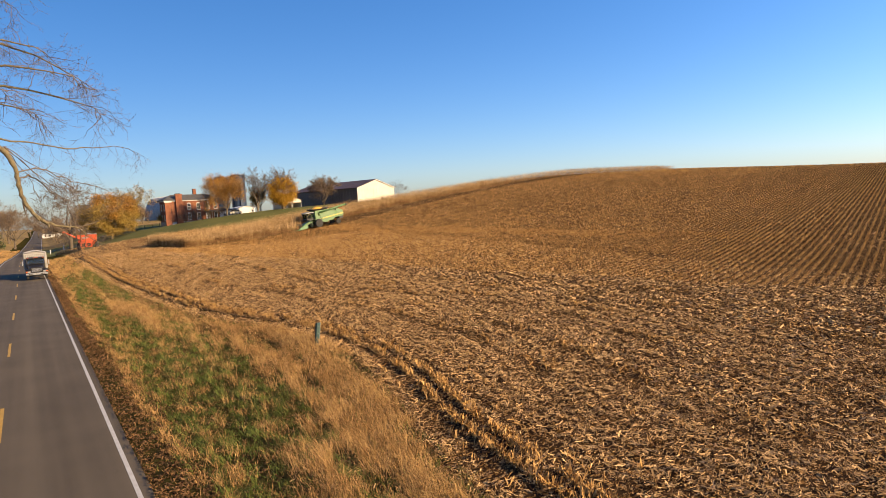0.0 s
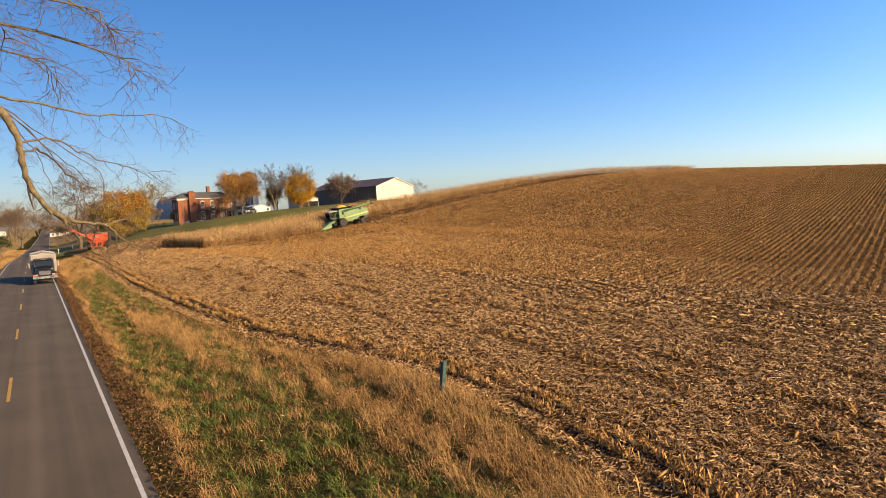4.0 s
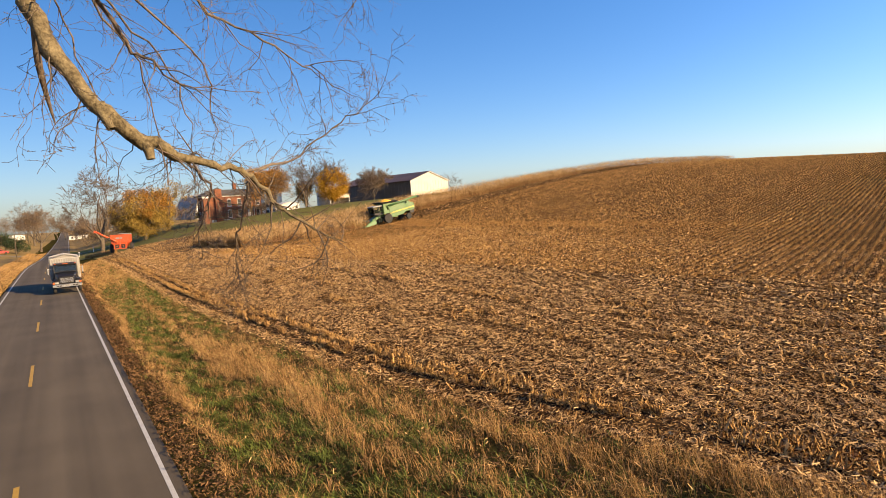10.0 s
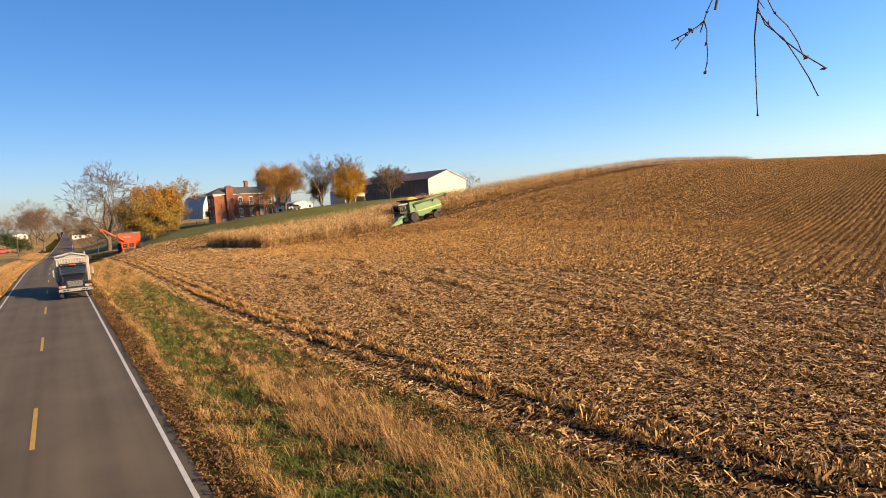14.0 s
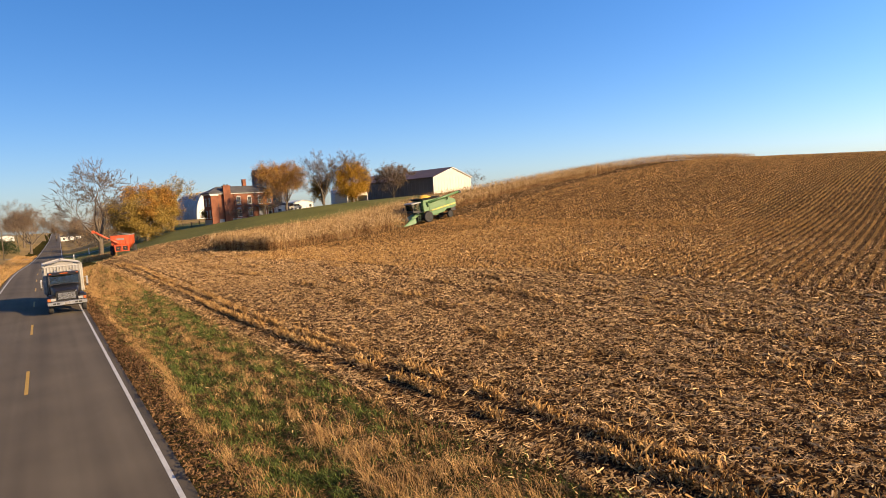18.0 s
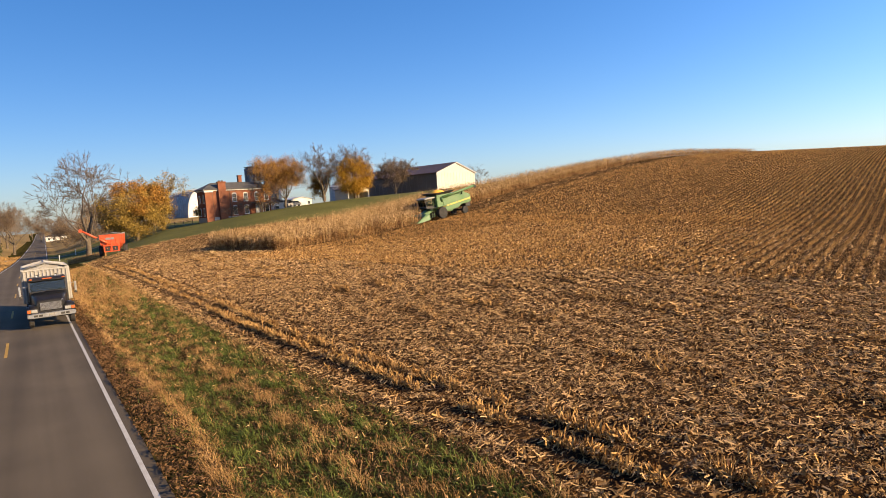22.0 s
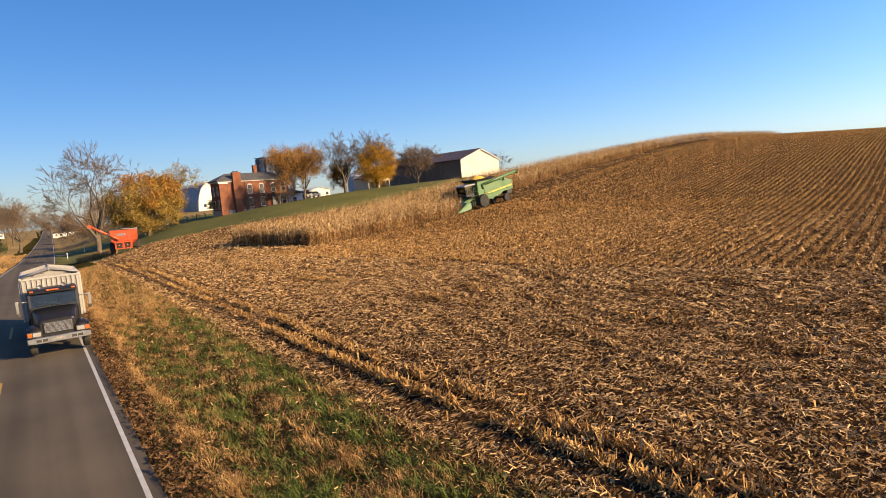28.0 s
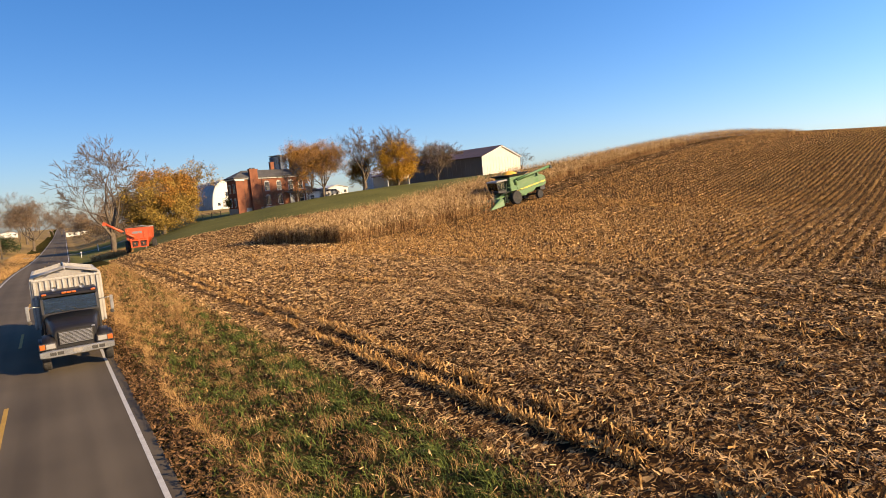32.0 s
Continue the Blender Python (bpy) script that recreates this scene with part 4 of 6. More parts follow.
    part("straw_chopper", prism([(-6.2, 0.95), (-6.3, 1.75), (-5.3, 1.7), (-5.2, 1.1)], -1.2, 1.2, "y", bevel=0.03), M_DARK, c)
    # unloading auger folded back along the near side
    au = part("unloading_auger", rod((-0.4, 1.62, 3.05), (-6.9, 1.75, 3.95), 0.19, 0.17, 14), M_GREEN, c)
    part("auger_elbow", rod((-0.4, 1.25, 2.5), (-0.4, 1.62, 3.08), 0.24, 0.2, 14), M_GREEN, au)
    part("auger_spout", prism([(-6.8, 3.7), (-7.25, 3.6), (-7.3, 3.95), (-6.85, 4.15)], 1.55, 1.95, "y", bevel=0.02), M_DARK, au, "dark rubber spout")
    part("auger_rest", box(-4.6, -4.4, 1.4, 1.75, 3.0, 3.45), M_GREEN, au)
    for s in (-1, 1):
        wheel(c, "drive_wheel", 0, s * 1.55, 0.86, 0.86, 0.62, M_STRIPE, "y", 0.5, 18)
        wheel(c, "steer_wheel", -4.8, s * 1.3, 0.56 + 0.0, 0.56, 0.4, M_STRIPE, "y", 0.5, 14)
        part("fender", prism([(0.9, 1.75), (0.75, 1.85), (-0.9, 1.85), (-1.05, 1.7), (-0.9, 1.78), (0.75, 1.78)], min(s * 1.25, s * 1.8), max(s * 1.25, s * 1.8), "y"), M_GREEN, c)
    part("front_axle", box(-0.2, 0.2, -1.4, 1.4, 0.7, 1.05, 0.02), M_DARK, c)
    part("rear_axle", box(-4.95, -4.65, -1.2, 1.2, 0.5, 0.72, 0.02), M_DARK, c)
    # feeder house and corn head
    part("feeder_house", prism([(0.9, 1.2), (0.9, 1.75), (3.2, 0.95), (3.2, 0.4)], -0.6, 0.6, "y", bevel=0.03), M_GREEN, c)
    head = part("corn_head", prism([(3.1, 0.3), (3.1, 1.15), (3.5, 0.85), (3.75, 0.35)], -2.5, 2.5, "y", bevel=0.02), M_GREEN, c, "green corn head")
    for i in range(7):
        yy = -2.4 + i * 0.8
        hi = 1.35 if i in (0, 6) else 0.75
        sn = bmesh.new()
        ring0 = [sn.verts.new((3.35, yy + sx, z)) for sx, z in ((-0.24, 0.3), (-0.2, hi * 0.75), (0, hi), (0.2, hi * 0.75), (0.24, 0.3))]
        ring1 = [sn.verts.new((4.5, yy + sx * 0.6, z)) for sx, z in ((-0.2, 0.16), (-0.16, hi * 0.45), (0, hi * 0.55), (0.16, hi * 0.45), (0.2, 0.16))]
        tip = sn.verts.new((5.6, yy, 0.1))
        for k in range(4):
            sn.faces.new((ring0[k], ring0[k + 1], ring1[k + 1], ring1[k]))
            sn.faces.new((ring1[k], ring1[k + 1], tip))
        sn.faces.new((ring0[4], ring0[0], ring1[0], ring1[4]))
        sn.faces.new((ring1[4], ring1[0], tip))
        sn.faces.new(ring0[::-1])
        bmesh.ops.recalc_face_normals(sn, faces=sn.faces[:])
        part("snout", sn, M_GREEN, head)
    return c


combine()


# ---- farmstead ----
def window(parent, x, z, w, h, y, arch=False):
    """A sash window on a wall that faces -y at the given y in the parent's frame."""
    f = part("window", box(x - w / 2 - 0.1, x + w / 2 + 0.1, y - 0.06, y - 0.003, z - 0.1, z + h + 0.12, 0.01), M_TRIM, parent)
    for k in (0, 1):
        part("pane", box(x - w / 2, x + w / 2, y - 0.075, y - 0.05, z + k * (h / 2 + 0.03), z + (k + 1) * h / 2 - 0.03 + k * 0.03), M_PANE, f)
    part("sill", box(x - w / 2 - 0.15, x + w / 2 + 0.15, y - 0.14, y - 0.002, z - 0.2, z - 0.1), M_TRIM, f)
    if arch:
        part("lintel", prism([(x - w / 2 - 0.12, z + h + 0.1), (x - w / 4, z + h + 0.34), (x + w / 4, z + h + 0.34), (x + w / 2 + 0.12, z + h + 0.1)], y - 0.08, y - 0.01, "y"), M_TRIM, f)
    return f


def hip_roof(x0, x1, y0, y1, z, h, o=0.5, bm=None):
    b = bm or bmesh.new()
    x0, x1, y0, y1 = x0 - o, x1 + o, y0 - o, y1 + o
    d = min(x1 - x0, y1 - y0) / 2
    if x1 - x0 > y1 - y0:
        r = [(x0 + d, (y0 + y1) / 2), (x1 - d, (y0 + y1) / 2)]
    else:
        r = [((x0 + x1) / 2, y0 + d), ((x0 + x1) / 2, y1 - d)]
    lo = [b.verts.new((x, y, z)) for x, y in ((x0, y0), (x1, y0), (x1, y1), (x0, y1))]
    up = [b.verts.new((x, y, z + 0.18)) for x, y in ((x0, y0), (x1, y0), (x1, y1), (x0, y1))]
    t0, t1 = (b.verts.new((*p, z + h)) for p in r)
    b.faces.new(lo[::-1])
    for i in range(4):
        b.faces.new((lo[i], lo[(i + 1) % 4], up[(i + 1) % 4], up[i]))
    if x1 - x0 > y1 - y0:
        for f in ((up[0], up[1], t1, t0), (up[2], up[3], t0, t1), (up[1], up[2], t1), (up[3], up[0], t0)):
            b.faces.new(f)
    else:
        for f in ((up[0], up[1], t0), (up[2], up[3], t1), (up[1], up[2], t1, t0), (up[3], up[0], t0, t1)):
            b.faces.new(f)
    bmesh.ops.recalc_face_normals(b, faces=b.faces[:])
    return b


def brick_house():
    z = lz(42, 174) - 0.1
    h = holder("brick_house", 38.6, 171.4, z, 6, "two-storey red brick farmhouse with slate hip roof and tall chimney", "house")
    # main block
    w = part("wall", box(-3.2, 14.0, 0.75, 6.2, -1.5, 7.3), M_BRICK, h)
    part("foundation", box(-3.3, 14.1, 0.66, 6.3, -1.5, 0.45), M_GREY, w)
    part("cornice", box(-3.5, 14.3, 0.45, 6.5, 7.0, 7.3), M_TRIM, w, "white painted cornice")
    part("roof", hip_roof(-3.2, 14.0, 0.75, 6.2, 7.3, 1.9, 0.6), M_ROOF, h)
    ch = part("chimney", box(0.0, 1.9, -0.1, 0.75, -1.5, 9.0, 0.02), M_BRICK, h, "tall red brick outside chimney")
    part("chimney_cap", box(-0.1, 2.0, -0.2, 0.85, 9.0, 9.25, 0.02), M_BRICK, ch)
    for k in (0.45, 1.2):
        part("chimney_pot", box(k - 0.2, k + 0.25, 0.1, 0.55, 9.25, 9.55, 0.02), M_DARK, ch)
    c2 = part("chimney", box(6.9, 7.8, 3.6, 4.5, 8.4, 10.8, 0.02), M_BRICK, h, "short red brick ridge chimney")
    part("chimney_cap", box(6.8, 7.9, 3.5, 4.6, 10.8, 11.0, 0.02), M_BRICK, c2)
    # projecting bay at the corner, with its own small cornice
    bay = part("bay_wall", box(-3.3, -1.5, 0.3, 0.75, -1.5, 6.9), M_BRICK, h)
    part("bay_cornice", box(-3.5, -1.3, 0.1, 0.75, 6.7, 7.0), M_TRIM, bay)
    for x in (4.2, 7.2, 10.2, 12.8):
        window(w, x, 4.2, 1.0, 1.9, 0.75, True)
    for x in (4.2, 7.2, 12.8):
        window(w, x, 0.9, 1.0, 2.0, 0.75, True)
    d = part("front_door", box(9.7, 10.9, 0.66, 0.745, 0.45, 2.9), M_TRIM, w, "white front door")
    part("door_knob", lathe([(0.01, -0.06), (0.05, -0.04), (0.03, 0.0)], 8, "y", (10.8, 0.66, 1.5)), M_DARK, d)
    pr = part("porch_roof", prism([(-1.6, 3.1), (0.7, 3.5), (0.7, 3.65), (-1.6, 3.25)], 8.6, 14.0, "x"), M_ROOF, h)
    for x in (8.8, 10.7, 12.4, 13.8):
        part("porch_post", box(x - 0.08, x + 0.08, -1.5, -1.34, 0.3, 3.15), M_TRIM, pr)
    part("porch_floor", box(8.5, 14.1, -1.65, 0.64, -0.9, 0.3), M_GREY, h)
    for x in (-1.35, 3.0):
        part("downpipe", rod((x, 0.66, 0.0), (x, 0.66, 7.0), 0.05, 0.05, 6), M_DARK, w)
    # windows of the shaded side wall
    for yy in (2.0, 4.6):
        for z0 in (0.9, 4.1):
            f = part("window", box(-3.26, -3.203, yy - 0.55, yy + 0.55, z0 - 0.1, z0 + 2.0, 0.01), M_TRIM, w)
            part("pane", box(-3.28, -3.25, yy - 0.45, yy + 0.45, z0, z0 + 1.88), M_PANE, f)
    # rear ell and a low addition
    w2 = part("ell_wall", box(3.0, 12.0, 6.2, 13.0, -1.5, 6.3), M_BRICK, h)
    part("ell_roof", hip_roof(3.0, 12.0, 6.2, 13.0, 6.3, 1.7, 0.5), M_ROOF, h)
    w3 = part("addition_wall", box(14.0, 18.5, 2.0, 8.0, -1.5, 3.3), M_TRIM, h, "white low addition")
    part("addition_roof", hip_roof(14.0, 18.5, 2.0, 8.0, 3.3, 1.5, 0.4), M_ROOF, h)
    window(w3, 16.3, 1.0, 1.0, 1.3, 2.0)
    return h


brick_house()


def arch_points(half, height, n=10):
    """A gothic arch profile from one foot to the other."""
    pts = []
    for i in range(n + 1):
        t = i / n
        pts.append((-half * math.cos(t * math.pi / 2) ** 0.85, height * math.sin(t * math.pi / 2) ** 0.9))
    return pts + [(-x, z) for x, z in pts[-2::-1]]


def arched_barn():
    x, y = 57.5, 268.0
    b = holder("arched_barn", x, y, lz(x, y) - 0.4, 9, "white arched barn with galvanised roof and small dark window", "barn")
    pts = arch_points(6.4, 11.6)
    part("end_wall", prism([(p[0] * 0.985, p[1] * 0.985) for p in pts], 0.0, 0.25, "y"), M_TRIM, b, "white painted end wall")
    part("back_wall", prism([(p[0] * 0.985, p[1] * 0.985) for p in pts], 23.7, 23.95, "y"), M_TRIM, b)
    roof = bmesh.new()
    outer, inner = pts, [(p[0] * 0.97, p[1] * 0.975) for p in pts]
    prism(outer + inner[::-1], -0.35, 24.2, "y", roof)
    rf = part("roof", roof, M_ARCHROOF, b, "galvanised arched roof with shade in its grey")
    for k in range(1, 13):
        part("roof_seam", prism([(p[0] * 1.006, p[1] * 1.006) for p in pts] + [(p[0] * 0.99, p[1] * 0.99) for p in pts[::-1]], k * 1.9 - 0.05, k * 1.9 + 0.05, "y"), M_ARCHROOF, rf)
    part("door", box(-1.9, 1.9, -0.07, 0.0, 0.3, 4.0, 0.01), M_TRIM, b, "white sliding door")
    part("door_track", box(-2.4, 4.2, -0.12, 0.0, 4.05, 4.25), M_GREY, b)
    f = part("window", box(-0.85, 0.85, -0.06, 0.0, 5.0, 6.9, 0.01), M_TRIM, b)
    part("pane", box(-0.7, 0.7, -0.08, -0.04, 5.15, 6.75), M_PANE, f)
    for s in (-3.6, 3.6):
        f = part("window", box(s - 0.6, s + 0.6, -0.06, 0.0, 1.6, 2.9, 0.01), M_TRIM, b)
        part("pane", box(s - 0.5, s + 0.5, -0.08, -0.04, 1.7, 2.8), M_PANE, f)
    part("footing", box(-6.5, 6.5, -0.1, 24.0, -1.0, 0.3), M_GREY, b)
    return b


arched_barn()


def pole_barn():
    x, y = 98.7, 161.7
    b = holder("pole_barn", x, y, lz(x + 6, y + 10) - 0.6, 18.1, "long pole barn with cream end wall and brown metal roof", "barn")
    z0 = b.location.z
    ev, pk, wd, ln = 14.75 - z0, 17.8 - z0, 20.4, 36.0
    part("end_wall", prism([(0, -1.5), (wd, -1.5), (wd, ev), (wd / 2, pk), (0, ev)], 0.0, 0.12, "y"), M_BARNWALL, b, "cream metal end wall")
    part("far_wall", prism([(0, -1.5), (wd, -1.5), (wd, ev), (wd / 2, pk), (0, ev)], ln - 0.12, ln, "y"), M_BARNWALL, b)
    for k, xx in enumerate((0.0, wd - 0.12)):
        s = part("side_wall", box(xx, xx + 0.12, 0.12, ln - 0.12, -1.5, ev - 0.02), M_BARNSIDE, b, "metal side wall coloured for shade")
        if k == 0:
            for j in range(22):
                part("sheet_rib", box(-0.04, 0.0, 0.8 + j * 1.6, 0.86 + j * 1.6, -1.5, ev - 0.1), M_BARNSIDE, s)
            part("sliding_door", box(-0.12, -0.05, 14.0, 19.5, -0.6, ev - 0.8), M_BARNSIDE, s)
    for i in range(13):
        part("sheet_rib", box(0.8 + i * 1.57, 0.85 + i * 1.57, -0.035, 0.0, -1.5, ev - 0.05), M_BARNWALL, b)
    for sgn in (-1, 1):
        e = wd / 2 + sgn * (wd / 2 + 0.45)
        dz = (pk - ev) / (wd / 2) * 0.45
        r = part("roof_slope", prism([(wd / 2, pk + 0.02), (e, ev - dz + 0.02), (e, ev - dz + 0.14), (wd / 2, pk + 0.14)], -0.4, ln + 0.4, "y"), M_BARNROOF, b, "brown metal roof")
        for j in range(18):
            yy = 0.6 + j * 2.0
            part("roof_rib", prism([(wd / 2, pk + 0.14), (e, ev - dz + 0.14), (e, ev - dz + 0.18), (wd / 2, pk + 0.18)], yy, yy + 0.06, "y"), M_BARNROOF, r)
    part("gable_trim", prism([(-0.45, ev - 0.35), (wd / 2, pk - 0.22), (wd + 0.45, ev - 0.35), (wd + 0.45, ev - 0.12), (wd / 2, pk + 0.02), (-0.45, ev - 0.12)], -0.43, -0.36, "y"), M_TRIM, b, "white gable trim")
    part("corner_trim", box(-0.06, 0.12, -0.07, 0.0, -1.5, ev - 0.1), M_TRIM, b)
    return b


pole_barn()


def silo(x, y, r, top):
    z = lz(x, y) - 0.3
    s = holder("silo", x, y, z, 0, "dark blue enamelled tower silo with shallow domed roof", "silo", "tower silos")
    h = top - z
    body = part("tower", lathe([(r, 0), (r, h)], 28), M_SILO, s)
    part("dome", lathe([(r * 1.02, h), (r * 0.9, h + 0.5), (r * 0.6, h + 1.1), (r * 0.2, h + 1.4), (0.05, h + 1.45)], 28), M_SILO, s)
    for k in range(1, int(h / 1.5)):
        part("hoop", lathe([(r, k * 1.5 - 0.05), (r + 0.05, k * 1.5 - 0.04), (r + 0.05, k * 1.5 + 0.04), (r, k * 1.5 + 0.05)], 28), M_SILO, body)
    part("roof_rail", lathe([(r * 1.0, h + 0.95), (r * 1.03, h + 0.95), (r * 1.03, h + 1.0), (r * 1.0, h + 1.0)], 28), M_GREY, s)
    for k in range(8):
        a = k * math.pi / 4
        part("rail_post", rod((r * math.cos(a), r * math.sin(a), h - 0.1), (r * math.cos(a), r * math.sin(a), h + 1.0), 0.03, 0.03, 6), M_GREY, s)
    part("ladder_chute", box(-0.5, 0.5, -r - 0.7, -r + 0.1, 0, h + 0.4, 0.02), M_SILO, s)
    part("vent_pipe", rod((0.4, 0, h + 1.3), (0.4, 0, h + 2.4), 0.12, 0.12, 8), M_GREY, s)
    return s


silo(81.0, 275.0, 3.4, 26.0)
silo(90.0, 277.0, 3.6, 27.0)


def grain_bin(x, y, r, h):
    g = holder("grain_bin", x, y, lz(x, y) - 0.2, 0, "round corrugated white steel grain bin with conical roof", "grain bin")
    body = part("bin_wall", lathe([(r, 0), (r, h)], 28), M_GALV, g)
    for k in range(1, 9):
        part("ring", lathe([(r, k * h / 9 - 0.04), (r + 0.04, k * h / 9), (r, k * h / 9 + 0.04)], 28), M_GALV, body)
    part("roof", lathe([(r * 1.03, h), (r * 0.5, h + r * 0.32), (0.4, h + r * 0.55), (0.35, h + r * 0.6), (0.05, h + r * 0.62)], 28), M_GALV, g)
    part("door", box(-0.4, 0.4, -r - 0.06, -r + 0.05, 0.4, 1.8), M_GREY, g)
    return g


grain_bin(79.0, 186.0, 3.4, 5.6)


def shed(x, y, rz, w, d, h, label, wall, roof, rise=0.9, door=True, name="shed"):
    s = holder(name, x, y, lz(x, y) - 0.15, rz, label, "shed")
    part("wall", prism([(0, -0.8), (w, -0.8), (w, h), (w / 2, h + rise), (0, h)], 0, d, "y"), wall, s)
    for sg in (-1, 1):
        e = w / 2 + sg * (w / 2 + 0.3)
        part("roof_slope", prism([(w / 2, h + rise + 0.01), (e, h - 0.1), (e, h), (w / 2, h + rise + 0.11)], -0.3, d + 0.3, "y"), roof, s)
    if door:
        dr = part("door", box(w * 0.3, w * 0.7, -0.05, -0.002, 0.15, h * 0.8), M_TRIM, s)
        part("door_handle", box(w * 0.64, w * 0.66, -0.09, -0.05, h * 0.35, h * 0.45), M_DARK, dr)
    f = part("window", box(w * 0.78, w * 0.92, -0.05, -0.002, h * 0.4, h * 0.75), M_TRIM, s)
    part("pane", box(w * 0.79, w * 0.91, -0.065, -0.045, h * 0.42, h * 0.73), M_PANE, f)
    return s


shed(59.0, 176.0, 20, 7.6, 4.0, 2.5, "low white shed with a pale roof beside trees", M_TRIM, M_GALV, 0.6, name="white_shed")
# open machine shed with a dark bay
ms = holder("machine_shed", 72.5, 168.0, lz(74, 170) - 0.2, 15, "small cream machine shed with a dark open bay", "shed")
part("back_wall", box(0, 8, 5.4, 5.5, -0.5, 3.4), M_BARNWALL, ms)
for xx in (0.0, 7.9):
    part("side_wall", box(xx, xx + 0.1, 0.1, 5.4, -0.5, 3.4), M_BARNWALL, ms)
part("gable", prism([(0, 2.5), (8, 2.5), (8, 3.4), (4, 4.7), (0, 3.4)], 0, 0.1, "y"), M_BARNWALL, ms)
for xx in (0.0, 3.9, 7.85):
    part("bay_post", box(xx, xx + 0.15, -0.02, 0.14, -0.5, 2.5), M_TRIM, ms)
for sg in (-1, 1):
    e = 4 + sg * 4.4
    part("roof_slope", prism([(4, 4.72), (e, 3.3), (e, 3.42), (4, 4.84)], -0.4, 5.8, "y"), M_BARNROOF, ms)


def car(x, y, rz, col, label, name="parked_car"):
    c = holder(name, x, y, lz(x, y), rz, label, "car")
    part("body", prism([(-2.2, 0.3), (-2.25, 0.75), (-2.0, 0.92), (-0.9, 1.0), (1.9, 1.0), (2.2, 0.85), (2.2, 0.3)], -0.88, 0.88, "y", bevel=0.06), col, c)
    part("cabin", prism([(-0.95, 1.0), (-0.35, 1.48), (1.2, 1.5), (1.85, 1.0)], -0.76, 0.76, "y", bevel=0.05), col, c)
    for s in (-1, 1):
        part("side_window", prism([(-0.7, 1.03), (-0.28, 1.42), (1.12, 1.43), (1.55, 1.03)], min(s * 0.76, s * 0.775), max(s * 0.76, s * 0.775), "y"), M_PANE, c)
        for xx in (-1.4, 1.35):
            wheel(c, "wheel", xx, s * 0.8, 0.32, 0.32, 0.2, M_GREY, "y")
        part("headlight", box(-2.27, -2.2, s * 0.6 - 0.15, s * 0.6 + 0.15, 0.62, 0.76, 0.01), M_LENS, c)
    part("windscreen", prism([(-0.97, 1.02), (-0.9, 1.02), (-0.33, 1.45), (-0.4, 1.47)], -0.68, 0.68, "y"), M_PANE, c)
    return c


M_RED = paint("red_car_paint", (0.5, 0.02, 0.015), 0.35, 0, 0.1)
car(54.5, 163.5, 20, M_RIB, "white car parked on the lawn beside the house", "white_car")
car(-15.5, 222.0, 190, M_RED, "red car parked on a gravel drive", "red_car")

# ---- trees of the farmstead and along the road ----
tree(7.9, 152.0, 21.5, 0.55, 39, "large bare tree with a wide fork beside the grain cart", 7, kids=5, spread=0.46, first=0.27, least=0.03, twig=M_TWIG)
tree(20.6, 180.0, 14.4, 0.45, 24, "rounded maple tree with orange and olive autumn leaves", 5, M_LEAF_OLIVE, 45000, 0.17, kids=5, first=0.18, spread=0.7, ball=(8.2, 6.6, 7.9), leaf2=M_LEAF_ORANGE)
tree(27.5, 186.0, 16.5, 0.34, 31, "tall half-bare tree with thin olive leaves beside the maple", 7, M_LEAF_OLIVE, 6000, 0.15, 0.35, kids=5, spread=0.55, first=0.2, least=0.03)
tree(50.5, 158.0, 12.5, 0.34, 41, "half-bare tree with brownish orange leaves before the house", 7, M_LEAF_ORANGE, 16000, 0.11, 0.4, kids=6, spread=0.66, first=0.2, least=0.026)
tree(46.0, 162.5, 8.5, 0.18, 44, "thin bare yard tree before the brick house", 6, kids=4, spread=0.65, first=0.25, least=0.018)
tree(55.0, 176.0, 15.5, 0.3, 47, "tree with sparse orange leaves behind the yard", 6, M_LEAF_ORANGE, 20000, 0.125, 0.5, kids=6, spread=0.62, first=0.25)
tree(59.5, 155.0, 15.0, 0.46, 44, "dark bare tree with upright limbs", 7, kids=6, spread=0.55, first=0.2, least=0.027, twig=M_TWIG)
tree(63.0, 163.0, 9.0, 0.22, 55, "low tree with brown orange leaves", 5, M_LEAF_ORANGE, 12000, 0.12, 0.4, kids=5, spread=0.7, first=0.2)
tree(67.0, 153.0, 14.6, 0.36, 61, "bushy tree with bright golden leaves and bare top", 7, M_LEAF_GOLD, 30000, 0.13, kids=6, spread=0.5, first=0.15, least=0.028, ball=(4.3, 4.6, 5.9))
tree(88.0, 168.0, 11.8, 0.3, 19, "small rounded tree with grey-brown twigs beside the barn", 7, M_LEAF_BROWN, 6000, 0.13, 0.3, kids=7, spread=0.62, first=0.12, least=0.03)
tree(123.0, 173.0, 7.5, 0.2, 73, "bare grey shrub-like tree behind the barn", 6, kids=5, spread=0.62, first=0.15, least=0.02)
tree(-5.6, 268.0, 20.0, 0.5, 81, "large bare roadside tree with brown twigs", 7, M_LEAF_BROWN, 2500, 0.14, 0.4, kids=5, spread=0.62, first=0.2, least=0.028)
tree(-8.5, 330.0, 19.0, 0.5, 83, "bare roadside tree with brown twigs", 6, M_LEAF_BROWN, 2500, 0.2, 0.5, kids=5, spread=0.62, first=0.22, least=0.04)
tree(-9.0, 400.0, 18.0, 0.5, 85, "bare roadside tree far down the road", 6, M_LEAF_BROWN, 2500, 0.24, 0.5, kids=5, spread=0.62, first=0.22, least=0.05)
